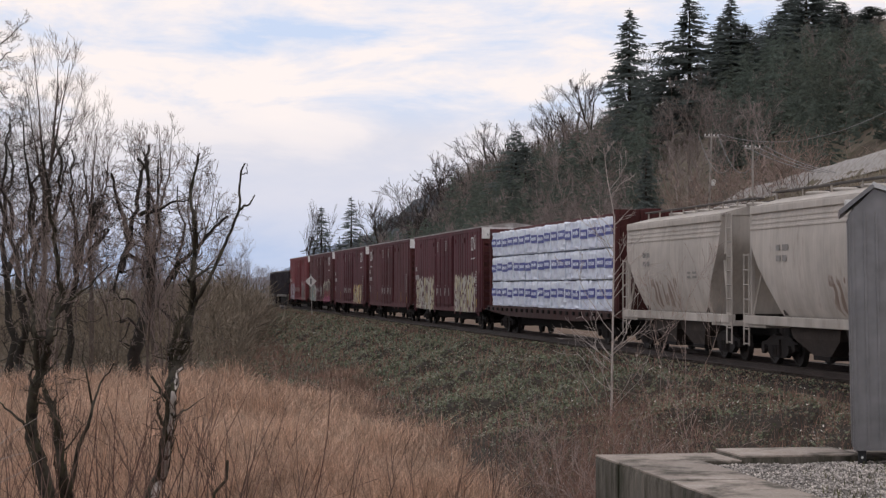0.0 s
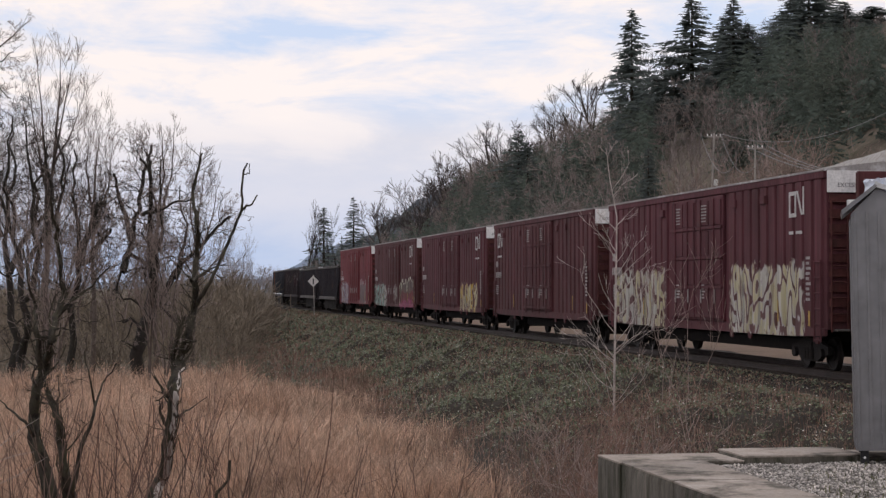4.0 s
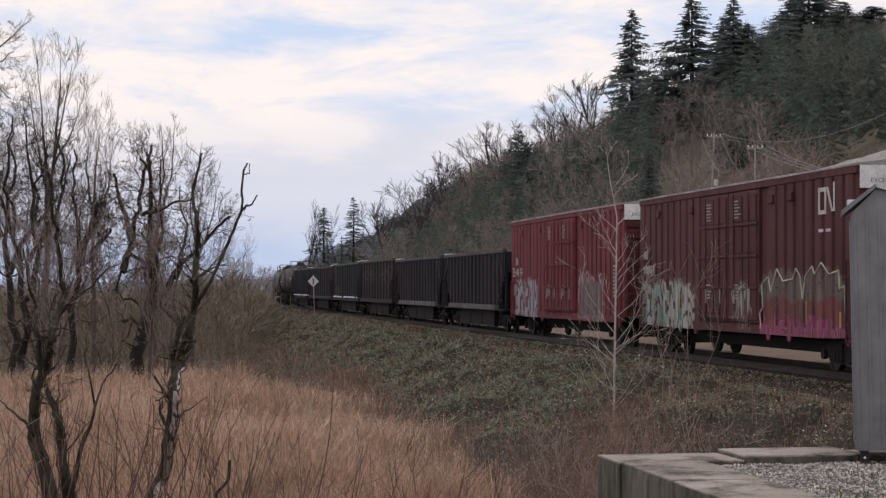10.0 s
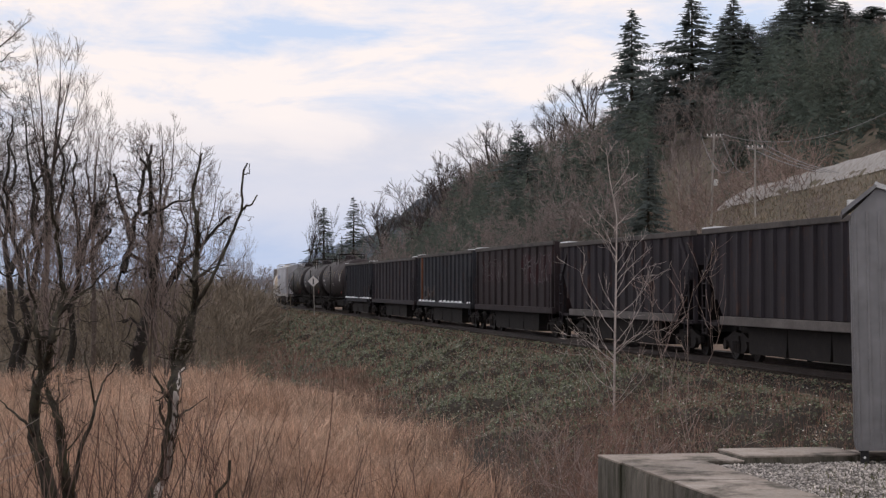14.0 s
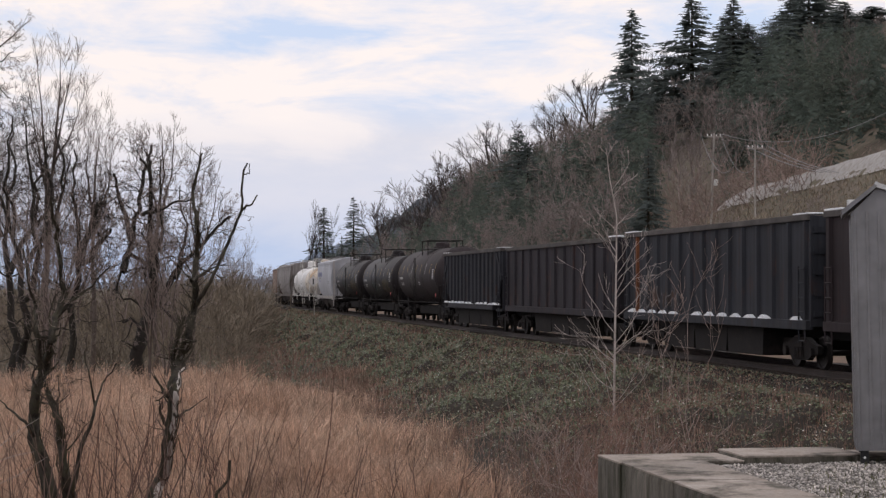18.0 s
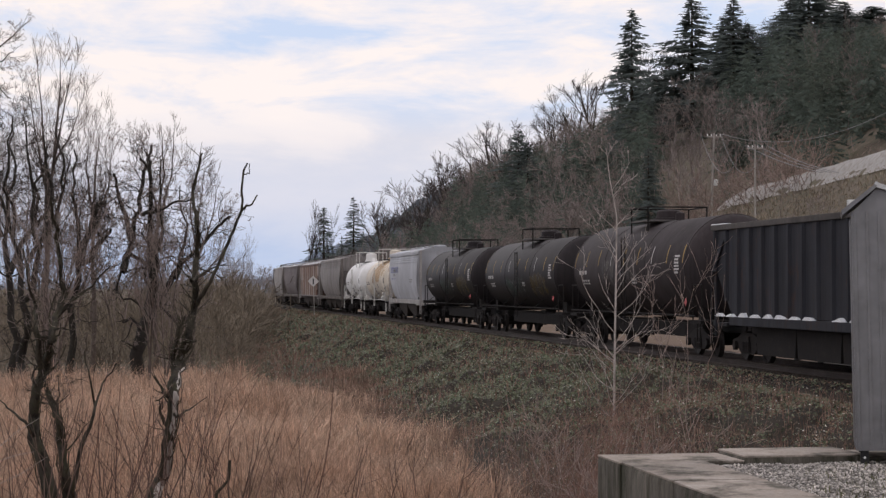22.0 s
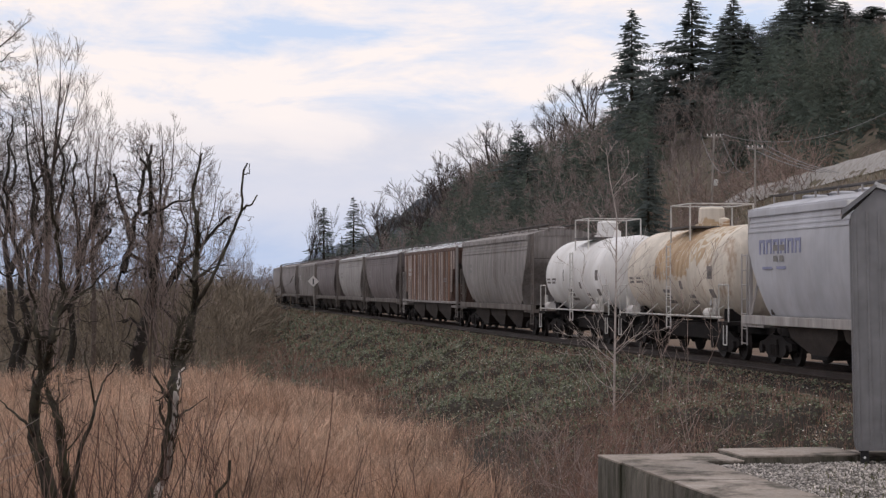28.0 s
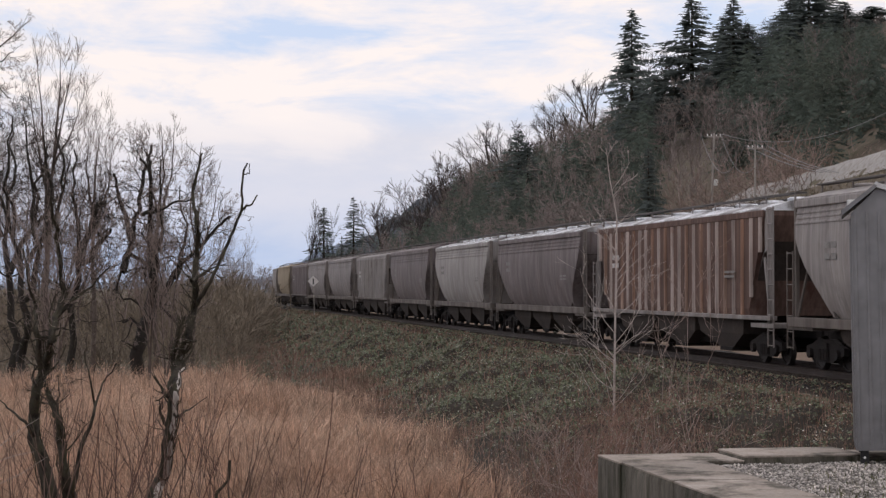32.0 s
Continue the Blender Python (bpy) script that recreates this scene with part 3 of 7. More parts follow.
# single firs that stand out against the sky: bearing, top, distance, breadth
FIR = [conifer_meshes(1, 24, 5.0, 40, 9, 0.08, 11, 0.22, 0.4), conifer_meshes(2, 24, 5.6, 40, 9, 0.12, 11, 0.22, 0.45), conifer_meshes(3, 24, 4.6, 42, 9, 0.05, 11, 0.22, 0.35), conifer_meshes(4, 24, 5.0, 24, 9, 0.1, 11, 0.16, 0.2, 1.0)]
for k, (px, top, dist, wide) in enumerate([(1119, 13, 330, 1.1), (1226, -10, 315, 1.2), (1300, -4, 300, 1.1), (1282, 26, 310, 1.1), (1326, 40, 300, 1.1), (1408, -25, 290, 1.25), (1434, -34, 285, 1.3), (1460, -20, 290, 1.2), (1497, 2, 280, 1.1), (1545, 10, 300, 0.95), (1388, 20, 300, 1.0), (1480, 20, 300, 1.0), (1515, 30, 295, 1.0),
                                           (918, 230, 370, 1.0), (626, 348, 420, 1.15), (573, 366, 400, 1.2), (604, 418, 415, 0.5), (1148, 258, 150, 0.42), (934, 250, 365, 0.8)]):
    x, y, z = at(px, dist)
    tall = (2.1 + (508 - top) / 3200 * dist - z) / 24
    stand("fir_tree", FIR[3 if px < 700 else k % 3], Matrix.Translation((x, y, z)) @ Matrix.Rotation(k * 1.9, 4, "Z") @ Matrix.Diagonal((wide * 1.55, wide * 1.55, tall, 1)), "tall dark green fir on the wooded hill", "tree", "hillside firs")
# leafless trees along the crest
M_crest_twig = material("crest_twig", (0.08, 0.068, 0.066), 0.95, vary=0.3, scale=0.5, grain=6, bump=0)
BARE = [bare_tree_meshes(20 + k, 15, 0.3, 3, kids=(5, 6), spread=(20, 44), thin=0.026, up=0.11, wander=0.13, cuts=(5, 5, 3, 2), twig=M_crest_twig) for k in range(6)]
BARE_TALL = [max(v.co.z for v in crown.vertices) for _, crown in BARE]
for k, (px, dist) in enumerate([(541, 400), (556, 410), (598, 425), (678, 640), (704, 620), (716, 570), (726, 600), (735, 560), (748, 580), (757, 545), (772, 560), (790, 530), (800, 545), (826, 510), (812, 520), (838, 490), (858, 480), (880, 470), (896, 468), (912, 462), (944, 450), (958, 446), (972, 440), (985, 430), (1004, 424), (1022, 420), (1036, 410), (1052, 405), (1068, 395), (1085, 385),
                                (1150, 350), (1163, 345), (1176, 345), (1190, 340), (1340, 310), (1352, 306), (1370, 300), (1384, 300), (1560, 300)]):
    x, y, z = at(px, dist)
    top = float(np.interp(px, *TREETOPS)) + (k * 37 % 23)
    sc = (2.1 + (508 - top) / 3200 * dist - z) / BARE_TALL[k % 6]
    slim_ = 0.5 if px < 610 else 1.0
    stand("bare_tree", BARE[k % 6], Matrix.Translation((x, y, z)) @ Matrix.Rotation(k * 2.3, 4, "Z") @ Matrix.Diagonal((sc * slim_, sc * slim_, sc, 1)), "leafless grey-brown tree on the hill's crest", "tree", "leafless trees on the hill")
# ---- near vegetation on the camera's side
M_far_bark = material("brown_bark", (0.115, 0.09, 0.078), 0.95, vary=0.35, scale=1, grain=8, bump=0.3)


def spot(px, py, dist):
    return Vector(((px - 784) / 3200 * dist, dist, 2.1 + (508 - py) / 3200 * dist))


def guided_tree(seed, dist, stems, label, deepest=3, kids=(3, 5), thin=0.006, twig=None, group="leafless trees by the marsh", dead=(), bare=(), reach=1.0, crook=0.03, shag=(), tufts=(1, 2), angle=(20, 55), bark=None, **kw):
    """A leafless tree whose main stems follow a few guide points (bearing, height, both in 3200ths at that distance).
    dead: stems with stripped bark; bare: stems without twigs; shag: stems wrapped in thin climbing strands."""
    R = random.Random(seed)
    out = [[] for _ in range(deepest + 1)]
    base = spot(stems[0][0][0], 0, dist)
    base.z = float(ground_z(np.float64(base.x), np.float64(base.y)))
    chains, dead_chains, strands = [], [], []
    for k, (*pts, r0, r1) in enumerate(stems):
        P = [spot(a, b, dist + R.uniform(-0.02, 0.02) * dist) - base for a, b in pts]
        fine = []
        for a, b in zip(P, P[1:]):
            for f in (0, 0.25, 0.5, 0.75):
                fine.append(a.lerp(b, f) + Vector([R.gauss(0, crook * (b - a).length * 0.6) for _ in range(3)]))
        fine.append(P[-1])
        n = len(fine) - 1
        for i in range(n):
            ra, rb = (r1 + (r0 - r1) * (1 - j / n) ** 1.3 for j in (i, i + 1))
            rb *= R.uniform(0.93, 1.07)
            if i == 0:
                chains.append([(fine[0], ra)])
            chains[-1].append((fine[i + 1], rb))
            if k in dead and i < int(n * 0.45):  # bark has come off one side
                off = Vector((0.40, -0.66, 0))
                if i == 0:
                    dead_chains.append([(fine[0] + off * ra, ra * 0.6)])
                dead_chains[-1].append((fine[i + 1] + off * rb * (1 if i % 3 else 0.7), rb * (0.5 if i % 2 else 0.66) * (1 - 0.4 * i / n)))
            if k in bare:
                continue
            d = (fine[i + 1] - fine[i]).normalized()
            if (i > n * 0.3 and R.random() < 0.85) or R.random() < 0.4:
                for _ in range(R.randint(*tufts)):
                    ax = Vector((R.gauss(0, 1), R.gauss(0, 1), R.gauss(0, 1))).cross(d).normalized()
                    nd = Matrix.Rotation(radians(R.uniform(*angle)), 3, ax) @ d
                    grow(out, R, fine[i], nd, R.uniform(0.4, 1.0) * dist * 0.036 * reach, max(thin, rb * R.uniform(0.2, 0.45)), 1, deepest, kids=kids, thin=thin, **kw)
        if k in shag:
            for _ in range(16):
                i0 = R.randrange(0, max(1, n - 4))
                q = R.uniform(0, math.tau)
                last = None
                for i in range(i0, min(n, i0 + R.randint(3, 8))):
                    rr = chains[-1][i][1] * R.uniform(0.95, 1.5)
                    q += R.gauss(0, 0.5)
                    now = fine[i] + Vector((math.cos(q) * rr, math.sin(q) * rr, R.uniform(-0.05, 0.05)))
                    if last is not None:
                        strands.append((*last, *now, 0.011, 0.009))
                        if R.random() < 0.6:
                            e = now + Vector((R.gauss(0, 0.1), R.gauss(0, 0.1), R.uniform(0.05, 0.35)))
                            strands.append((*now, *e, 0.006, 0.003))
                    last = now
    ob = thing("bare_tree", label=label, category="tree", group=group)
    for j, ch in enumerate(chains):
        part("trunk" if j == 0 else "limb", stem_mesh("stem", [ch], bark or M_bark, 9), None, ob)
    for ch in dead_chains:
        part("stripped_stem", stem_mesh("stripped_stem", [ch], M_dead_wood, 9), None, ob, "pale stem with peeling bark")
    if strands:
        tagged(part("ivy_growth", limbs_mesh("ivy_growth", strands, M_vine, 4), None, ob, "thin mossy strands on the trunk"), kind="stuff")
    tagged(part("branchwork", limbs_mesh("branchwork", out[1] + out[2], bark or M_bark, 3), None, ob), kind="stuff")
    if deepest > 2:
        tagged(part("crown", limbs_mesh("crown", sum(out[3:], []), twig or M_twig, 3), None, ob), kind="stuff")
    ob.matrix_basis = Matrix.Translation(base)
    return ob


M_vine = material("mossy_strand", (0.075, 0.066, 0.042), 0.95, vary=0.4, scale=4, grain=20, bump=0.3, tint=(0.05, 0.042, 0.034))
M_dark_bark = material("dark_bark", (0.034, 0.029, 0.026), 0.95, vary=0.4, scale=2, grain=12, bump=0.8, tint=(0.05, 0.047, 0.034))
M_dark_twig = material("dark_twig", (0.075, 0.06, 0.054), 0.95, vary=0.3, scale=2, grain=12, bump=0)
# in the reeds, a crooked trunk with side stems
guided_tree(5, 29, [((104, 905), (82, 842), (64, 785), (58, 738), (66, 690), (78, 648), (92, 600), (99, 562), (112, 524), (106, 470), (100, 420), (88, 352), 0.125, 0.018),
                    ((128, 905), (114, 830), (108, 780), (104, 742), (92, 716), (84, 690), 0.09, 0.03), ((138, 905), (128, 868), (146, 790), (164, 742), (170, 716), (188, 672), (206, 644), 0.05, 0.010),
                    ((168, 722), (158, 668), (150, 622), 0.022, 0.008), ((72, 652), (66, 590), (62, 545), (52, 500), (40, 440), 0.05, 0.012), ((62, 772), (46, 748), (14, 722), (-6, 700), 0.035, 0.008),
                    ((98, 566), (128, 532), (165, 505), (196, 470), 0.035, 0.010)],
            "leafless mossy tree with a crooked dark trunk in dry reeds", deepest=3, kids=(2, 4), thin=0.003, up=0.05, spread=(28, 70), shrink=(0.4, 0.72), wander=0.3, reach=0.8, tufts=(0, 2), shag=(0, 1), bare=(2, 5))
# in the reeds, a half-stripped trunk with a long dead limb
guided_tree(6, 31, [((262, 905), (288, 846), (297, 800), (304, 742), (308, 692), (318, 640), (334, 594), (344, 548), (346, 500), (348, 452), (346, 392), (339, 342), (350, 296), (357, 272), 0.125, 0.014),
                    ((348, 540), (372, 500), (394, 452), (413, 408), (428, 372), (427, 338), (430, 302), (437, 290), 0.036, 0.014), ((428, 372), (445, 362), (455, 346), 0.022, 0.011), ((430, 310), (441, 308), (441, 290), 0.010, 0.006),
                    ((306, 690), (303, 640), (316, 590), (328, 560), 0.05, 0.012), ((309, 740), (322, 734), (336, 724), (366, 704), 0.028, 0.007), ((310, 735), (290, 700), (270, 652), 0.022, 0.006),
                    ((338, 500), (352, 488), (380, 474), (400, 468), 0.03, 0.010), ((300, 905), (330, 812), (300, 745), 0.012, 0.006)],
            "leafless tree with a half-stripped pale trunk in dry reeds", dead=(0,), bare=(1, 2, 3, 5, 6, 8), shag=(0, 4), reach=0.62, deepest=3, thin=0.003, kids=(2, 3), up=0.06, spread=(24, 65), shrink=(0.4, 0.7), wander=0.26, tufts=(0, 2))
# gnarled trees at the marsh edge
gnarl = dict(thin=0.007, up=0.02, spread=(30, 78), wander=0.36, cuts=(5, 5, 4, 4, 3), shrink=(0.4, 0.7), crook=0.05, bark=M_dark_bark, twig=M_dark_twig, angle=(25, 75))
guided_tree(7, 73, [((240, 715), (250, 600), (266, 545), (272, 492), (264, 440), (268, 382), (262, 302), (267, 258), 0.30, 0.05), ((262, 560), (300, 500), (318, 470), (350, 440), (384, 402), (407, 384), 0.13, 0.05), ((220, 480), (230, 432), (246, 372), (252, 312), (258, 292), (247, 282), 0.12, 0.05),
                    ((234, 430), (216, 372), (206, 332), (200, 308), 0.11, 0.04), ((272, 492), (282, 400), (284, 282), 0.10, 0.03), ((246, 382), (292, 366), (342, 352), 0.09, 0.025), ((266, 470), (230, 452), (215, 470), (205, 520), 0.10, 0.04),
                    ((270, 520), (302, 566), (330, 566), 0.06, 0.02), ((312, 490), (330, 420), (318, 330), 0.09, 0.02)],
            "old broken-topped leafless tree at the marsh edge", deepest=4, kids=(2, 4), reach=0.8, **{**gnarl, "twig": M_twig})
guided_tree(8, 76, [((40, 705), (42, 640), (45, 540), (20, 420), (12, 300), (20, 205), 0.22, 0.03), ((45, 540), (66, 440), (52, 320), (44, 215), 0.15, 0.03), ((122, 705), (140, 500), (138, 392), (127, 340), (130, 265), 0.17, 0.03), ((140, 470), (160, 402), (170, 366), (177, 354), 0.16, 0.09),
                    ((146, 470), (184, 422), (196, 407), 0.12, 0.06), ((45, 470), (100, 380), (112, 300), (96, 225), 0.11, 0.03), ((20, 420), (-10, 330), (-20, 240), 0.11, 0.03), ((66, 440), (92, 345), (76, 240), 0.10, 0.025)],
            "dense leafless tree with many crooked twigs at the marsh edge", deepest=4, kids=(3, 4), reach=0.95, **gnarl)
guided_tree(10, 82, [((15, 705), (18, 520), (5, 400), (25, 300), (18, 220), 0.2, 0.03), ((18, 480), (60, 390), (75, 305), (88, 250), 0.13, 0.025), ((5, 420), (-25, 340), (-30, 262), 0.11, 0.025), ((60, 400), (108, 345), (124, 275), 0.10, 0.02)],
            "dense leafless tree with many crooked twigs at the marsh edge", deepest=4, kids=(3, 4), reach=0.8, **gnarl)
# tall slender trees with upright twigs
slim = dict(deepest=3, thin=0.005, up=0.16, spread=(16, 42), wander=0.12, shrink=(0.45, 0.75), crook=0.012, angle=(18, 42), bark=M_far_bark, kids=(4, 5))
guided_tree(31, 84, [((82, 705), (80, 450), (80, 300), (72, 200), (64, 100), 0.16, 0.012), ((84, 430), (95, 260), (104, 170), (106, 104), 0.10, 0.012), ((92, 310), (110, 200), (126, 112), 0.07, 0.01), ((80, 330), (60, 240), (46, 140), 0.07, 0.01), ((94, 290), (126, 235), (148, 165), 0.06, 0.01)], "tall slender leafless tree with upright twigs", reach=0.6, **slim)
guided_tree(32, 90, [((165, 705), (163, 400), (168, 300), (178, 216), 0.13, 0.012), ((164, 420), (192, 330), (198, 248), 0.08, 0.01), ((164, 380), (152, 300), (156, 225), 0.07, 0.01)], "slender leafless tree with upright twigs", reach=0.65, **slim)
guided_tree(33, 92, [((280, 705), (276, 420), (288, 310), (284, 222), 0.14, 0.012), ((280, 400), (304, 310), (306, 234), 0.08, 0.01), ((278, 380), (262, 300), (258, 240), 0.07, 0.01)], "slender leafless tree with upright twigs", reach=0.6, **slim)
guided_tree(34, 95, [((340, 705), (346, 480), (352, 380), (362, 300), 0.12, 0.012), ((346, 470), (372, 400), (384, 330), 0.07, 0.01), ((346, 440), (336, 370), (344, 300), 0.06, 0.01), ((350, 500), (392, 450), (402, 402), 0.05, 0.01)], "slender leafless tree with upright twigs", reach=0.55, **slim)
guided_tree(9, 26, [((-90, 900), (-70, 600), (-50, 350), (-40, 130), 0.10, 0.02), ((-50, 300), (-14, 90), (10, 72), (44, 40), 0.02, 0.005), ((-50, 380), (-8, 110), (22, 92), 0.02, 0.005), ((-60, 420), (-12, 150), (18, 175), 0.02, 0.005)],
            "leafless tree with thin reaching twigs over the reeds", kids=(3, 5), thin=0.0022, reach=0.45, up=0.02, wander=0.22)
# single stems that stand out before the reeds
def lone_stem(name, pts, dist, r, mat, label, category):
    P = [spot(a, b, dist) for a, b in pts]
    base = P[0].copy()
    base.z = float(ground_z(np.float64(base.x), np.float64(base.y)))
    fine = [base - Vector((0, 0, 0.1))] + [a.lerp(b, f) for a, b in zip(P, P[1:]) for f in (0, 0.5)] + [P[-1]]
    n = len(fine) - 1
    ob = thing(name, stem_mesh(name, [[(q - base, r * (1 - 0.75 * i / n)) for i, q in enumerate(fine)]], mat, 5), None, label, category, "single stems in the reeds")
    ob.location = base


M_red_stem = material("red_stem", (0.115, 0.06, 0.05), 0.7, vary=0.3, scale=2, grain=12, bump=0)
for pts, dist in (([(560, 890), (574, 830), (584, 770), (589, 700), (591, 660)], 27), ([(155, 900), (172, 800), (178, 720), (190, 660)], 28), ([(205, 900), (208, 760), (215, 660)], 28.5), ([(330, 905), (355, 800), (392, 700)], 29), ([(352, 905), (400, 780), (462, 660)], 30), ([(222, 905), (262, 780), (268, 690)], 28)):
    lone_stem("willow_sapling", pts, dist, 0.012, M_red_stem, "thin reddish shoot standing alone in dry reeds", "sapling")
for pts, dist in (([(-10, 800), (30, 765), (78, 736)], 27), ([(-12, 862), (40, 838), (86, 808)], 27), ([(-8, 818), (30, 806), (62, 800)], 27.5)):
    lone_stem("dead_branch", pts, dist, 0.010, M_pale_twig, "pale dead stem leaning over the reeds", "branch")
# a snag of dead wood among the reeds
s0 = spot(372, 905, 27)
s0.z = float(ground_z(np.float64(s0.x), np.float64(s0.y)))
snag = [spot(*a) - s0 for a in ((372, 960, 27), (385, 872, 27), (405, 850, 27), (408, 815, 27))]
ob = thing("dead_branch", limbs_mesh("dead_branch", [(0, 0, -0.2, *snag[0], 0.03, 0.03)] + [(*a, *b, 0.028, 0.022) for a, b in zip(snag, snag[1:])], M_bark, 6), None, "crooked dead branch standing in dry reeds", "branch")
ob.location = s0

# trees farther back along the marsh and the bend
R = random.Random(3)
WOOD = [bare_tree_meshes(40 + k, 12, 0.095, 3, bark=M_far_bark, kids=(5, 6), spread=(14, 42), shrink=(0.5, 0.8), thin=0.0075, up=0.2, wander=0.15, cuts=(5, 4, 2, 2), stems=1 + k % 2) for k in range(5)]
for k in range(26):
    px = R.uniform(-70, 474) if k < 52 else R.uniform(-20, 230)
    dist = R.uniform(150, 260) if px > 380 else R.uniform(62, 150) if k < 52 else R.uniform(64, 88)
    top = np.interp(px, [-70, 60, 200, 300, 400, 480], [210, 230, 310, 375, 430, 455]) + R.uniform(-30, 90) - (60 if k >= 52 else 0)
    x, y, z = at(px, dist)
    h = 2.1 + (508 - top) / 3200 * dist - z
    sc = max(0.3, h / 12.0)
    stand("bare_tree", WOOD[k % 5], Matrix.Translation((x, y, z)) @ Matrix.Rotation(R.uniform(0, 6), 4, "Z") @ Matrix.Diagonal((sc * 0.9, sc * 0.9, sc, 1)), "leafless grey-brown tree beyond the marsh", "tree", "leafless trees beyond the marsh")
for k, (px, top, dist) in enumerate(((404, 440, 170), (416, 452, 185), (428, 446, 200), (437, 462, 196), (458, 470, 205))):
    x, y, z = at(px, dist)
    h = 2.1 + (508 - top) / 3200 * dist - z
    stand("bare_tree", WOOD[k % 5], Matrix.Translation((x, y, z)) @ Matrix.Rotation(k * 1.7, 4, "Z") @ Matrix.Diagonal((h / 20, h / 20, h / 12, 1)), "slender leafless tree beside the bend", "tree", "leafless trees beyond the marsh")
x, y, z = at(446, 190)
stand("bare_tree", WOOD[2], Matrix.Translation((x, y, z)) @ Matrix.Diagonal((0.55, 0.55, 0.85, 1)), "slender leafless tree beside the bend", "tree", "leafless trees beyond the marsh")

# thicket
M_thicket = material("thicket_twigs", (0.195, 0.160, 0.122), 0.95, vary=0.35, scale=0.08, grain=3, bump=0, island=0.35)
shrubs = []
for k in range(5):
    out = [[] for _ in range(3)]
    Rk = random.Random(70 + k)
    for j in range(8):
        a = Rk.uniform(0, math.tau)
        grow(out, Rk, (0.7 * math.cos(a) * Rk.random(), 0.7 * math.sin(a) * Rk.random(), -0.1), (0.9 * math.cos(a), 0.9 * math.sin(a), 1), Rk.uniform(1.6, 3.2), 0.018, 0, 1, kids=(5, 6), spread=(22, 65), thin=0.0095, wander=0.27, cuts=(4, 3), from_=0.15)
    shrubs.append(limbs_mesh("shrub", [(*q[:6], q[6] * 1.25, q[7] * 1.25) for q in sum(out, [])], M_thicket, 2))
places = []
for k in range(420):
    d = R.uniform(88, 185)
    px = R.uniform(-60, 470) if k < 210 else R.uniform(350, 420) if k < 370 else R.uniform(400, 436)
    if k >= 210:
        d = R.uniform(115, 205) if k < 420 else R.uniform(118, 172)
    x, y, z = at(px, d)
    s, n = off_track(x, y)
    if n > -3.4:
        continue
    places.append((x, y, z, R.uniform(0.5, 1.3) * (0.85 if k < 210 else 1.4 if k < 370 else 0.95)))
for k in range(90):
    places.append((*at(R.uniform(300, 408), R.uniform(135, 190)), R.uniform(1.1, 2.0)))
for k in range(110):
    places.append((*at(R.uniform(-40, 410), R.uniform(140, 200)), R.uniform(0.9, 2.3)))
for k in range(26):
    places.append((*at(R.uniform(-50, 240), R.uniform(84, 112)), R.uniform(0.8, 1.3)))
for k in range(46):
    places.append((*at(R.uniform(418, 450), R.uniform(150, 192)), R.uniform(0.9, 1.5)))
for k in range(46):
    x, y, z = at(R.uniform(432, 474), R.uniform(150, 214))
    if off_track(x, y)[1] < -3.6:
        places.append((x, y, z, R.uniform(0.6, 1.05)))
for k in range(40):
    places.append((*at(R.uniform(-60, 130), R.uniform(120, 185)), R.uniform(1.0, 1.7)))
scatter("thicket", shrubs, places, M_thicket, "dense brown leafless thicket beside the railway bend", "thicket")
# low growth on the far side, at the foot of the hill
scatter("hill_thicket", shrubs, [(*hill_place(rng.uniform(20, 420), rng.uniform(17, 42)), rng.uniform(0.6, 1.5)) for _ in range(80)], M_thicket,
        "brown leafless bushes at the foot of the hill", "thicket")
M_red_brush = material("red_brush_twigs", (0.28, 0.21, 0.18), 0.95, vary=0.3, scale=0.1, grain=3, bump=0, island=0.35)
scatter("red_brush", shrubs, [(*hill_place(rng.uniform(106, 158), rng.uniform(20, 50)), rng.uniform(0.9, 2.0)) for _ in range(90)] + [(*hill_place(rng.uniform(158, 330), rng.uniform(14, 30)), rng.uniform(0.8, 1.6)) for _ in range(70)], M_red_brush,
        "reddish-brown leafless brush below the gravel road", "thicket")


def blades(name, P, H, W, lean, mat, label, category):
    """Bent blades at P, heights H and widths W."""
    n = len(P)
    a = rng.uniform(0, math.tau, n)
    u = np.stack([np.cos(a), np.sin(a), np.zeros(n)], -1)
    b = rng.uniform(0, math.tau, n)
    l = np.stack([np.cos(b), np.sin(b), np.zeros(n)], -1) * (H * lean * rng.uniform(0.1, 1.0, n) ** 1.5)[:, None]
    up = np.stack([np.zeros(n), np.zeros(n), H], -1)
    w = u * (W / 2)[:, None]
    m = P + up * 0.55 + l * 0.35
    t = P + up * np.sqrt(np.clip(1 - (lean * 0.5) ** 2, 0.2, 1)) + l
    V = np.stack([P - w, P + w, m - w * 0.8, m + w * 0.8, t], 1)
    F = np.array([(0, 1, 3), (0, 3, 2), (2, 3, 4)])[None] + 5 * np.arange(n)[:, None, None]
    return soup(name, V.reshape(-1, 3), F.reshape(-1, 3), mat, label, category)


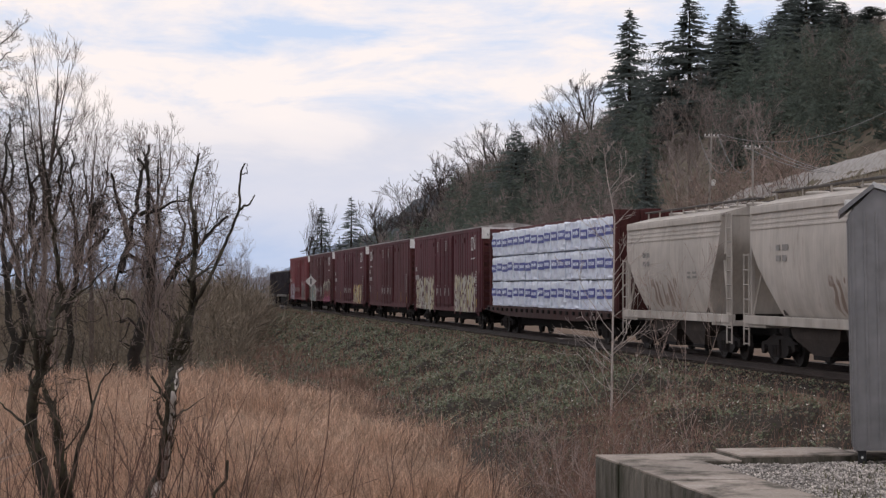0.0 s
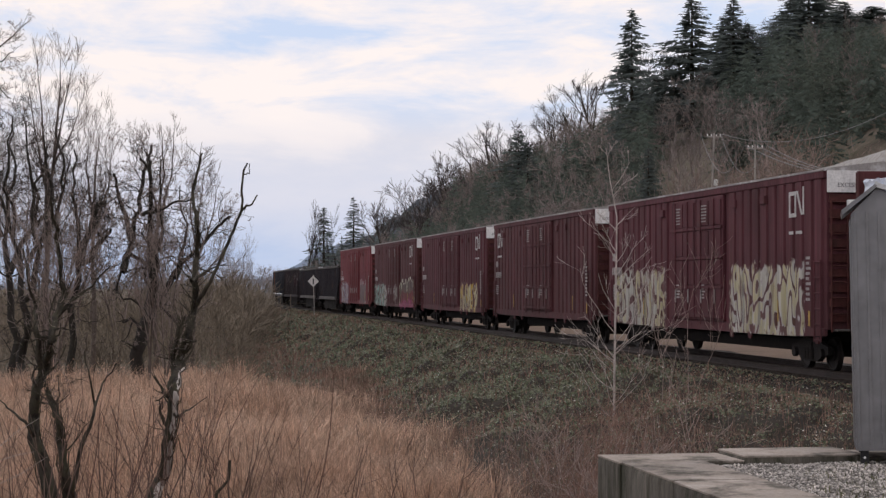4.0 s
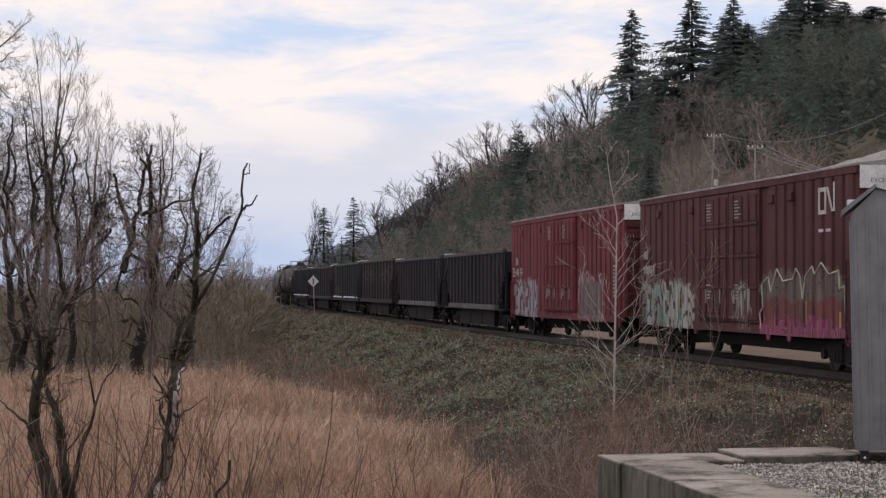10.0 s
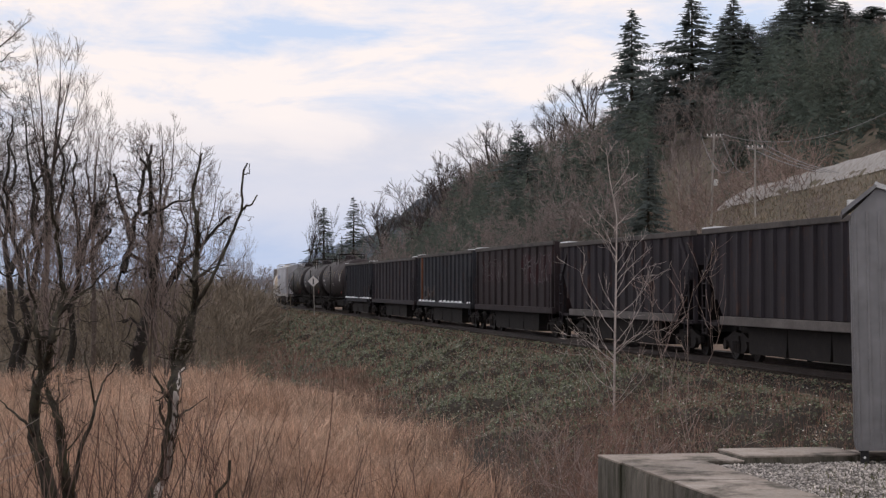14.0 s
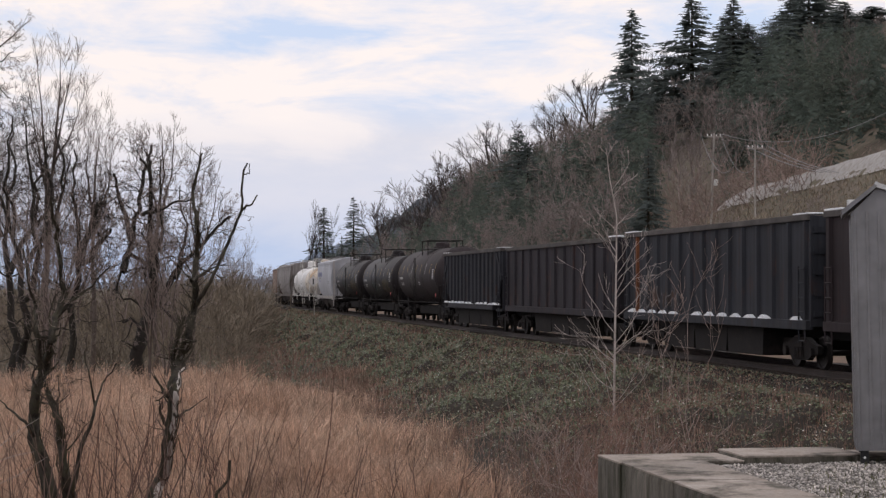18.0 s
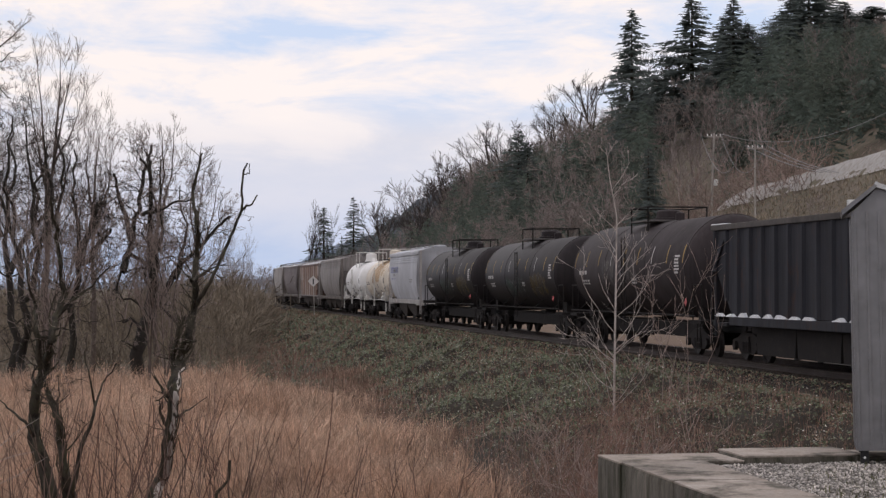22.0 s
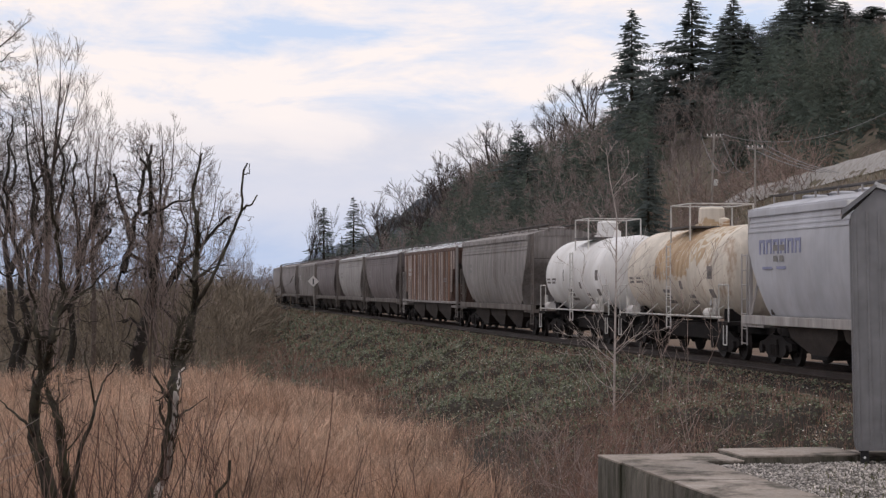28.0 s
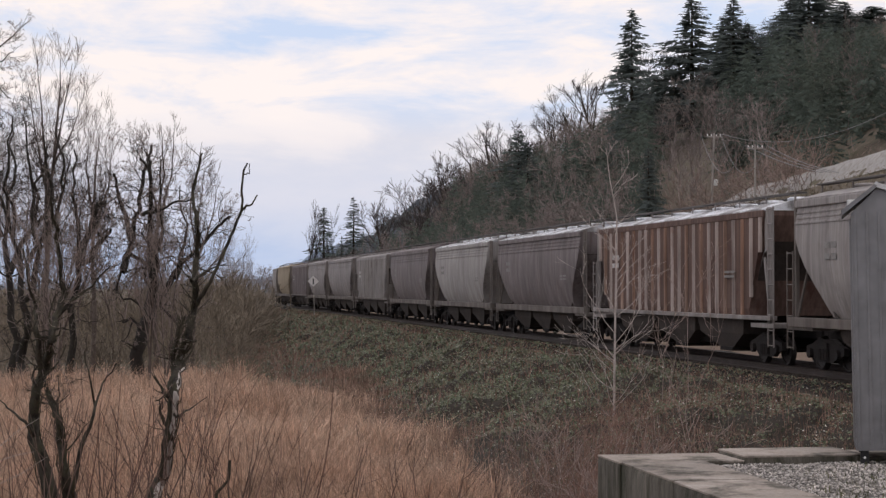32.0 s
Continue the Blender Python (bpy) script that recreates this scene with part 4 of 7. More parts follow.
# reeds
N = 205000
d = 24 + 56 * rng.random(N) ** 1.15
px = rng.uniform(-40, 960, N)
x, y = (px - 784) / 3200 * d, d
s, n = off_track(x, y)
edge = 10.6 + 0.7 * waves(x, y, 1.3) + 0.5 * np.sin(s * 0.35) - 2.2 * smoothstep(5, 40, s)
keep = (-n > edge) & ((-n > edge + 1.2) | (rng.random(N) < 0.4)) & (y < 72.5 + 4 * np.sin(x * 0.45 + 0.6) + 3 * waves(x, y, 1.1))
x, y, d, inner = x[keep], y[keep], d[keep], (-n - edge)[keep]
clump = 1 + 0.5 * waves(x, y, 1.5) + 0.36 * waves(x, y, 5.0)
H = (0.45 + 0.55 * smoothstep(28, 34, d)) * rng.uniform(0.6, 1.3, len(x)) * np.clip(0.62 + inner * 0.13, 0.5, 1.08) * clump
blades("dry_reeds", np.stack([x, y, ground_z(x, y) - 0.03], -1), H, rng.uniform(0.008, 0.02, len(x)) * (d / 35), 0.95, M_reed, "dry orange-brown reeds filling the marsh", "reeds")


def leaves(name, P, size, mat, label, category, flat=0.6):
    n = len(P)
    N_ = rng.normal(0, flat, (n, 3)) + [0.0, -0.25, 0.9]
    N_ /= np.linalg.norm(N_, axis=1, keepdims=True)
    a = np.cross(N_, rng.normal(0, 1, (n, 3)))
    a /= np.linalg.norm(a, axis=1, keepdims=True)
    b = np.cross(N_, a)
    sz = (size * rng.uniform(0.5, 1.3, n))[:, None]
    V = np.stack([P - a * sz, P - b * sz * 0.55 - N_ * sz * 0.2, P + a * sz, P + b * sz * 0.55 - N_ * sz * 0.2], 1)
    return soup(name, V.reshape(-1, 3), np.arange(4 * n).reshape(-1, 4), mat, label, category)


k_ = rng.permutation(len(x))[:75000]
leaves("reed_leaves", np.stack([x[k_] + rng.normal(0, 0.12, len(k_)), y[k_] + rng.normal(0, 0.12, len(k_)), ground_z(x[k_], y[k_]) + H[k_] * rng.uniform(0.5, 1.0, len(k_))], -1), 0.017 * (d[k_] / 40), M_reed, "pale dry reed leaves", "reeds", 0.9)


def mound(x, y, s, lo):
    """Height of the heaped growth on the bank."""
    lump = 0.34 + 0.5 * waves(x, y, 2.2) + 0.34 * waves(x + 1.7, y, 5.0) + 0.16 * waves(x, y + 0.9, 11.0)
    return np.maximum(0, lump) * smoothstep(1.8, 4.0, lo) * (1 - smoothstep(7.6, 10.6, lo + 2.2 * smoothstep(5, 40, s)))


gs_, gl_ = np.meshgrid(np.arange(-44, 140, 0.3), np.arange(2.0, 13.9, 0.3))
sx_, sy_ = T0.x + gs_ * math.cos(HEAD) - gl_ * math.sin(HEAD), T0.y + gs_ * math.sin(HEAD) + gl_ * math.cos(HEAD)
k_ = gs_.shape[1]
i_ = (np.arange(gs_.shape[0] - 1)[:, None] * k_ + np.arange(k_ - 1)[None]).ravel()
# soil kept dark so that shade between the heaps is in its colour
soup("bank_soil", np.stack([sx_, sy_, ground_z(sx_, sy_) + 0.08 * (gl_ < 11.5) - 0.2 * (gl_ > 11.5) + mound(sx_, sy_, gs_, gl_) * 0.75], -1).reshape(-1, 3), np.stack([i_, i_ + 1, i_ + k_ + 1, i_ + k_], -1),
     material("shaded_soil", (0.05, 0.039, 0.031), 0.95, vary=0.4, scale=1.2, grain=12, bump=0.8, tint=(0.04, 0.038, 0.025)), "dark soil under the bank's growth, hollow shade in its colour", "ground", "structure")


def bank_points(n, s0, s1, lo0, lo1, lift, power=1.8):
    s = s0 + (s1 - s0) * rng.random(n) ** power
    lo = rng.uniform(lo0, lo1, n)
    x, y = T0.x + s * math.cos(HEAD) - lo * math.sin(HEAD), T0.y + s * math.sin(HEAD) + lo * math.cos(HEAD)
    return np.stack([x, y, ground_z(x, y) + mound(x, y, s, lo) * lift * rng.uniform(0.72, 1.1, n) + 0.10 + 0.1 * (1 - smoothstep(2.4, 3.0, lo))], -1), s, lo


P, s, lo = bank_points(300000, -30, 135, 1.65, 13.5, 1.1)
green = np.exp(-((s - 14) / np.where(s > 14, 115, 34)) ** 2) * smoothstep(2.2, 3.6, lo) * (0.55 + 0.45 * (waves(P[:, 0], P[:, 1], 0.9) > -0.25)) * smoothstep(-16, 0, s + 0.9 * (lo - 5))
# leaves thinned in dips and along the edge; dark soil there stands for shade
hollow = np.exp(-((lo - (9.9 - 2.2 * smoothstep(5, 40, s))) / 1.0) ** 2) * smoothstep(-14, -6, s) * (1 - smoothstep(18, 30, s))
heap = mound(P[:, 0], P[:, 1], s, lo)
thinned = (rng.random(len(P)) > 0.8 * hollow) & (rng.random(len(P)) < np.where(lo > 3.2, 0.30 + 1.9 * heap, 1.0))
P, s, lo, green = P[thinned], s[thinned], lo[thinned], green[thinned]
pick = rng.random(len(P)) < 0.34 + 0.64 * green
dist = np.linalg.norm(P[:, :2], axis=1)
leaves("ivy", P[pick], 0.045 * (dist[pick] / 45) ** 0.7, M_ivy, "dark green ivy and bramble leaves covering the bank", "ivy")
rest = ~pick & (rng.random(len(P)) < 0.75)
leaves("dead_leaves", P[rest], 0.032 * (dist[rest] / 45) ** 0.7, M_dead_leaf, "brown dead leaves and stems on the bank", "leaf litter")
P, s, lo = bank_points(12000, -28, 90, 2.0, 11.0, 1.2)
leaves("pale_leaves", P, np.full(len(P), 0.024), material("pale_leaf", (0.66, 0.62, 0.56), 0.7, vary=0.2, scale=1, grain=10, bump=0, island=0.4), "scattered pale dead leaves on the bank", "leaf litter")
P, s, lo = bank_points(24000, -24, 140, 2.3, 13.0, 0.95)
dist = np.linalg.norm(P[:, :2], axis=1)
blades("bank_stems", P, rng.uniform(0.1, 0.55, len(P)), rng.uniform(0.006, 0.014, len(P)) * (dist / 35), 0.9, M_bramble, "thin brown bramble stems tangled over the bank", "brambles")

# pale tufts where the reeds meet the bank
s, lo = rng.uniform(-15, 40, 9000), rng.normal(0, 0.75, 9000)
lo = lo + 10.1 - 2.2 * smoothstep(5, 40, s)
x, y = T0.x + s * math.cos(HEAD) - lo * math.sin(HEAD), T0.y + s * math.sin(HEAD) + lo * math.cos(HEAD)
lump = 0.15 + 0.75 * waves(x, y, 2.6) + 0.3 * waves(x, y, 6.0)
pick = lump > 0.05
x, y, lump = x[pick], y[pick], lump[pick]
blades("edge_tufts", np.stack([x, y, ground_z(x, y)], -1), (0.3 + lump) * rng.uniform(0.4, 1.1, len(x)), rng.uniform(0.007, 0.014, len(x)) * (y / 40), 1.0,
       material("edge_stem", (0.36, 0.245, 0.185), 0.85, vary=0.35, scale=1.0, grain=10, bump=0, island=0.5), "greyish dry grass tufts where the reeds meet the bank", "grass")

# brush round the sapling and under the wall
N = 9000
d = rng.uniform(19, 43, N)
px = rng.normal(1120, 120, N)
x, y = (px - 784) / 3200 * d, d
s, n = off_track(x, y)
keep = (-n > 3.2) & (rng.random(N) < np.clip(1.2 - np.abs(px - 1110) / 330, 0, 1))
x, y, d = x[keep], y[keep], d[keep]
blades("brush", np.stack([x, y, ground_z(x, y)], -1), rng.uniform(0.4, 1.7, len(x)) * np.clip(1.15 - np.abs((x / y * 3200 + 784) - 1100) / 420, 0.3, 1.2), rng.uniform(0.004, 0.009, len(x)), 1.0, M_bramble,
       "reddish-brown leafless brush on the bank", "brush")
k_ = rng.permutation(len(x))[:1500]
blades("pale_brush", np.stack([x[k_], y[k_], ground_z(x[k_], y[k_])], -1), rng.uniform(0.5, 1.6, 1500)[:len(k_)], rng.uniform(0.004, 0.008, 1500)[:len(k_)], 1.1,
       material("pale_stem", (0.34, 0.25, 0.21), 0.85, vary=0.3, scale=1, grain=12, bump=0, island=0.5), "pale dry leafless stems on the bank", "brush")
d = rng.uniform(22, 32, 2600)
px = rng.normal(1092, 52, 2600)
x, y = (px - 784) / 3200 * d, d
blades("low_brush", np.stack([x, y, ground_z(x, y)], -1), rng.uniform(0.5, 1.25, len(x)), rng.uniform(0.004, 0.009, len(x)), 0.9, M_bramble, "tangled reddish-brown brush behind the wall", "brush")
# dry reddish tufts at the foot of the wall
d = rng.uniform(18.5, 29, 7600)
px = rng.normal(905, 88, 7600)
x, y = (px - 784) / 3200 * d, d
lump = 0.6 + 0.6 * waves(x, y, 4.0)
blades("dry_tufts", np.stack([x, y, ground_z(x, y)], -1), np.maximum(0.1, lump) * rng.uniform(0.25, 0.95, len(x)), rng.uniform(0.005, 0.011, len(x)), 1.0,
       material("tuft_stem", (0.50, 0.30, 0.215), 0.85, vary=0.35, scale=1.0, grain=10, bump=0, island=0.5), "reddish dry grass tufts below the wall", "grass")
# tall thin shoots in front of the reeds
M_shoot = material("willow_shoot", (0.145, 0.092, 0.075), 0.7, vary=0.35, scale=1, grain=12, bump=0, island=0.4)
out = [[] for _ in range(2)]
Rs = random.Random(17)
for k in range(170):
    d_ = Rs.uniform(25, 33)
    px_ = Rs.choice((Rs.gauss(110, 60), Rs.gauss(300, 70), Rs.uniform(-20, 480), Rs.uniform(-20, 480), Rs.uniform(500, 900)))
    x_, y_, z_ = at(px_, d_)
    h_ = Rs.uniform(1.3, 2.9) * (0.7 if px_ > 480 else 1.0)
    grow(out, Rs, (x_, y_, z_), (Rs.gauss(0, 0.28), Rs.gauss(0, 0.2), 1), h_, Rs.uniform(0.007, 0.013), 0, 1, kids=(0, 2), spread=(15, 40), thin=0.004, wander=0.11, up=0.08, cuts=(7, 4), from_=0.35)
tagged(new("willow_shoots", limbs_mesh("willow_shoots", out[0] + out[1], M_shoot, 4)), "thin reddish willow shoots standing among dry reeds", "shoots", "", "stuff")

# the pale sapling
R = random.Random(31)
b0 = spot(1086, 800, 45)
b0.z = float(ground_z(np.float64(b0.x), np.float64(b0.y)))
tops = [spot(a, b, 45) - b0 for a, b in ((1086, 745), (1087, 680), (1089, 560), (1091, 450), (1092, 385), (1080, 320), (1073, 262))]
stem, arms = [(0, 0, -0.2, *tops[0], 0.040, 0.036)], [[] for _ in range(3)]
for k, (a, b) in enumerate(zip(tops, tops[1:])):
    stem.append((*a, *b, 0.036 - 0.005 * k, 0.031 - 0.005 * k))
    for _ in range((6, 12, 8, 4, 3, 2)[k]):
        p = a.lerp(b, R.random())
        g_ = R.choice((-1, 1))
        dvec = Vector((g_ * R.uniform(0.6, 1.0), R.uniform(-0.7, 0.7), R.uniform(0.55, 1.15)))
        grow(arms, R, p, dvec, R.uniform(0.8, 1.8) * (1.1, 1.1, 0.85, 0.6, 0.5, 0.4)[k], 0.010, 0, 2, kids=(1, 3), spread=(20, 48), thin=0.0042, wander=0.13, up=0.09)
ob = thing("sapling", label="pale leafless sapling on the railway bank", category="tree")
part("trunk", limbs_mesh("trunk", stem, M_pale_twig, 7), None, ob)
tagged(part("branchwork", limbs_mesh("branchwork", arms[0], M_pale_twig, 4), None, ob), kind="stuff")
tagged(part("crown", limbs_mesh("crown", arms[1] + arms[2], M_pale_twig, 3), None, ob), kind="stuff")
ob.location = b0
M_shrub_twig = material("shrub_twig", (0.37, 0.285, 0.25), 0.85, vary=0.3, scale=6, grain=40, bump=0.2)
for k, (px_, d_, h_) in enumerate(((1222, 44, 3.2), (1170, 42, 2.0), (1020, 32, 1.6), (1245, 30, 1.5), (1060, 30, 1.3), (930, 37, 1.5), (1095, 29, 1.2), (1118, 28, 1.1), (1140, 31, 1.6), (1075, 27, 1.0), (1195, 29, 1.3), (1000, 34, 1.3))):
    out = [[] for _ in range(3)]
    Rk = random.Random(90 + k)
    for j in range(3):
        grow(out, Rk, (0, 0, -0.1), (Rk.gauss(0, 0.45), Rk.gauss(0, 0.4), 1), h_ * Rk.uniform(0.8, 1.2), 0.009, 0, 2, kids=(3, 5), spread=(25, 55), thin=0.0045, wander=0.1, up=0.08)
    ob = thing("shrub", label="pale leafless shrub with thin arching stems", category="shrub", group="shrubs on the bank")
    tagged(part("stem", limbs_mesh("stem", out[0], M_shrub_twig, 4), None, ob), kind="stuff")
    tagged(part("crown", limbs_mesh("crown", out[1] + out[2], M_shrub_twig, 3), None, ob), kind="stuff")
    x, y, z = at(px_, d_)
    ob.location = (x, y, z)

# rough grass and leaves on the road's bank
hs_, hn_ = rng.uniform(20, 150, 26000), rng.uniform(24, 43, 26000)
hx_, hy_ = T0.x + hs_ * math.cos(HEAD) + hn_ * math.sin(HEAD), T0.y + hs_ * math.sin(HEAD) - hn_ * math.cos(HEAD)
blades("bank_grass", np.stack([hx_, hy_, ground_z(hx_, hy_)], -1), rng.uniform(0.12, 0.5, 26000), rng.uniform(0.04, 0.08, 26000), 1.1,
       material("rough_grass", (0.31, 0.25, 0.185), 0.9, vary=0.35, scale=0.2, grain=4, bump=0, island=0.5, tint=(0.17, 0.15, 0.085)), "rough brown grass on the road bank", "grass")

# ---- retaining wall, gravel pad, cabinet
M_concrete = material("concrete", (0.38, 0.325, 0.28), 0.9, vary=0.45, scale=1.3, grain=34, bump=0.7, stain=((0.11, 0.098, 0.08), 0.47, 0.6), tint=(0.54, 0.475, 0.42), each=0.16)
# block sides: algae stains, plus the shade of upright faces put into the colour
M_algae_shade = material("stained_shaded_concrete", (0.15, 0.135, 0.115), 0.95, vary=0.45, scale=1.6, grain=30, bump=0.8, stain=((0.04, 0.04, 0.026), 0.44, 0.64), tint=(0.23, 0.20, 0.17), each=0.2, stretch=(1.6, 1.6, 0.35))
M_pad = material("gravel", (0.20, 0.185, 0.165), 0.95, vary=0.4, scale=2, grain=30, bump=0.9)
M_pad_stone = material("gravel_stone", (0.43, 0.395, 0.365), 0.85, vary=0.3, scale=3, grain=30, bump=0.2, island=0.7)
M_cabinet = material("galvanised_sheet", (0.245, 0.24, 0.245), 0.36, 0.7, vary=0.1, scale=0.7, grain=6, bump=0.03)
M_roof_sheet = material("cabinet_roof", (0.62, 0.63, 0.64), 0.5, 0.2, vary=0.12, scale=2, grain=40, bump=0.05)
M_dark_steel = material("dark_steel", (0.03, 0.03, 0.032), 0.6, 0.3, vary=0.3, scale=3, grain=30)
M_white_paint = material("white_paint", (0.75, 0.75, 0.73), 0.6, vary=0.12, scale=3, grain=30, bump=0.05, stain=((0.4, 0.38, 0.34), 0.55, 0.75))
wall_m = pose(1.37, 16.2, 0, 0, 0, 10)
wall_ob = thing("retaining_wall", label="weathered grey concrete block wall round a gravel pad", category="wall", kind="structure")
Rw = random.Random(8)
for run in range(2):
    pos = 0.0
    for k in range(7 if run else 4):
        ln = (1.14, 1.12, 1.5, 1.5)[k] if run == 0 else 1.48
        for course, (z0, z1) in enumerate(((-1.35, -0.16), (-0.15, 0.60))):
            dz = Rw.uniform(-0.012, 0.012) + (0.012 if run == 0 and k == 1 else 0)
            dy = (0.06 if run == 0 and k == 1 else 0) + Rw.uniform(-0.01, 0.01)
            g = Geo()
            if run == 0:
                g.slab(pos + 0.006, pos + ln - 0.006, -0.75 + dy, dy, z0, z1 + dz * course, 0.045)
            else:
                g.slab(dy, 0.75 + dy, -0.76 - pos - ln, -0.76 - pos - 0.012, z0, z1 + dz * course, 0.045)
            bl = part("block", g, M_algae_shade, wall_ob, smooth=True)
            if course:  # an added thin slab, paler for wear and for overhead light
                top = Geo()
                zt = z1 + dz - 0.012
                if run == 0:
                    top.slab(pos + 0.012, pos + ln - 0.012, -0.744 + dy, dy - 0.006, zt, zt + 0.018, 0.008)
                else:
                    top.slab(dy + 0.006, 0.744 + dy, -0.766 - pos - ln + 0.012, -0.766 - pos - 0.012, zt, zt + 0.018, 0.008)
                part("top_crust", top, M_concrete, bl, "pale worn top, overhead light in its colour", smooth=True)
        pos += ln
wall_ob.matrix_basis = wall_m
V, F = grid_mesh(np.linspace(0.72, 9, 60), np.linspace(-12, -0.72, 80), lambda X, Y: 0.545 + 0.02 * waves(X, Y, 6.0) - 0.05 * smoothstep(3, 6, X))
pad = soup("gravel_pad", V, F, M_pad, "grey gravel filling the walled pad", "gravel", "structure")
pad.matrix_basis = wall_m
pad_p = np.stack([rng.uniform(0.74, 3.9, 17000), -0.74 - 4.2 * rng.random(17000) ** 1.2, np.zeros(17000)], -1)
pad_p[:, 2] = 0.555 + 0.02 * waves(pad_p[:, 0], pad_p[:, 1], 6.0)
stones("pad_stones", pad_p, 0.0135, M_pad_stone, "loose pale grey gravel stones", "gravel").matrix_basis = wall_m
P = np.stack([rng.uniform(0.8, 4, 2600), -0.8 - 4.5 * rng.random(2600), np.full(2600, 0.545)], -1)
keep = waves(P[:, 0] * 1.0, P[:, 1] * 1.0, 3.0) > -0.1
blades("gravel_weeds", P[keep], rng.uniform(0.02, 0.09, keep.sum()), rng.uniform(0.004, 0.008, keep.sum()), 0.9, material("weed", (0.12, 0.12, 0.05), 0.8, vary=0.4, scale=2, grain=20, bump=0, island=0.4),
       "sparse dull green weeds in the gravel", "weeds").matrix_basis = wall_m

cab = thing("equipment_cabinet", label="tall grey sheet-metal railway equipment cabinet on short legs", category="cabinet")
W_L, W_R, APEX, EAVE, BASE, DEEP = 0.0, 0.86, 0.215, 2.04, 0.0, 0.95
front = [(W_L, BASE), (W_R, BASE), (W_R, EAVE), (APEX, EAVE + 0.21), (W_L, EAVE)]
part("body", Geo().prism(front, 0.0, DEEP, "y"), M_cabinet, cab)
for k, sx in enumerate((0.03, 0.13, 0.23, 0.33, 0.43, 0.53, 0.63, 0.73, 0.83)):
    part("seam", Geo().slab(sx - 0.012, sx + 0.012, -0.016, 0.003, 0.02, 2.0 + 0.05, 0.003), M_cabinet, cab)
for k in range(4):
    part("seam", Geo().slab(-0.012, 0.003, 0.1 + 0.23 * k, 0.116 + 0.23 * k, 0.02, 2.0, 0.003), M_cabinet, cab)
roof_l = [(APEX, EAVE + 0.215), (APEX, EAVE + 0.255), (-0.085, EAVE + 0.025), (-0.075, EAVE - 0.015)]
roof_r = [(APEX, EAVE + 0.215), (W_R + 0.08, EAVE - 0.02), (W_R + 0.08, EAVE + 0.03), (APEX, EAVE + 0.257)]
part("roof_left", Geo().prism(roof_l, -0.09, DEEP + 0.08, "y"), M_cabinet, cab)
part("roof_right", Geo().prism(roof_r, -0.09, DEEP + 0.08, "y"), M_roof_sheet, cab, "pale roof sheet")
part("ridge_cap", Geo().tube((APEX, -0.095, EAVE + 0.25), (APEX, DEEP + 0.085, EAVE + 0.25), 0.016, n=8), M_roof_sheet, cab)
for lx, ly in ((0.07, 0.06), (0.8, 0.06), (0.07, 0.88), (0.8, 0.88)):
    leg = part("leg", Geo().slab(lx - 0.035, lx + 0.035, ly - 0.03, ly + 0.03, -0.2, 0.0, 0.006), M_dark_steel, cab)
    part("bolt", Geo().tube((lx, ly - 0.03, -0.06), (lx, ly - 0.042, -0.06), 0.012, n=6), M_white_paint, leg)
cab.matrix_basis = pose(3.55, 15.55, 0.69, 0, -0.95, -12)
box = part("vent_box", Geo().slab(-0.045, 0.045, -0.04, 0.04, 0, 0.085, 0.012), M_white_paint, cab, "small white vent box")
part("opening", Geo().tube((0.005, -0.042, 0.042), (0.005, -0.037, 0.042), 0.022, n=14), M_dark_steel, box)
part("bracket", Geo().tube((0, 0, 0.02), (0.16, -0.3, -0.12), 0.012, n=6), M_dark_steel, box)
box.matrix_basis = pose(0.02, 0.9, 2.115)

M_sign = material("sign_white", (0.68, 0.65, 0.63), 0.6, vary=0.15, scale=3, grain=30, bump=0.05)
M_pole = material("pole_wood", (0.40, 0.37, 0.34), 0.9, vary=0.25, scale=2, grain=20, bump=0.3, stretch=(1, 1, 0.1))
# ---- line-side sign and utility poles
sign = thing("track_sign", label="white diamond sign on a thin post beside the track", category="sign")
part("post", Geo().tube((0, 0, -0.6), (-0.12, 0, 3.9), 0.035, n=8), M_pole, sign, "thin grey post")
part("plate", Geo().prism([(-0.58, 3.35), (-0.12, 2.89), (0.34, 3.35), (-0.12, 3.81)], -0.07, -0.05, "y"), M_sign, sign)
part("bar", Geo().prism([(-0.17, 3.12), (-0.07, 3.12), (-0.07, 3.58), (-0.17, 3.58)], -0.078, -0.0705, "y"), M_dark_steel, sign, "black bar in place of lettering")
sign.location = at(557, 148)
heads = []
for px_, top_, d_, lean_ in ((1259, 236, 182, 2.0), (1337, 256, 168, 0.3)):
    x, y, z = at(px_, d_)
    h = 2.1 + (508 - top_) / 3200 * d_ - z
    po = thing("utility_pole", label="weathered grey wooden utility pole with a crossarm", category="utility pole", group="utility poles")
    part("post", Geo().tube((0, 0, -0.5), (0, 0, h), 0.12, 0.085, n=10), M_pole, po)
    part("crossarm", Geo().slab(-0.75, 0.75, -0.06, 0.06, h - 0.42, h - 0.3, 0.01), M_pole, po)
    for ix in (-0.65, -0.25, 0.25, 0.65):
        part("insulator", Geo().lathe([(h - 0.3, 0.04), (h - 0.2, 0.07), (h - 0.12, 0.05), (h - 0.08, 0.02)], "z", 8, (ix, 0, 0)), M_white_paint, po)
    if px_ < 1300:
        part("transformer", Geo().lathe([(0, 0.05), (0.03, 0.22), (0.6, 0.22), (0.65, 0.05)], "z", 12, (0.34, 0, h - 5.3)), M_white_paint, po)
    po.matrix_basis = Matrix.Translation((x, y, z)) @ Matrix.Rotation(radians(lean_), 4, "Y")
    heads.append(Vector((x, y, z + h)))


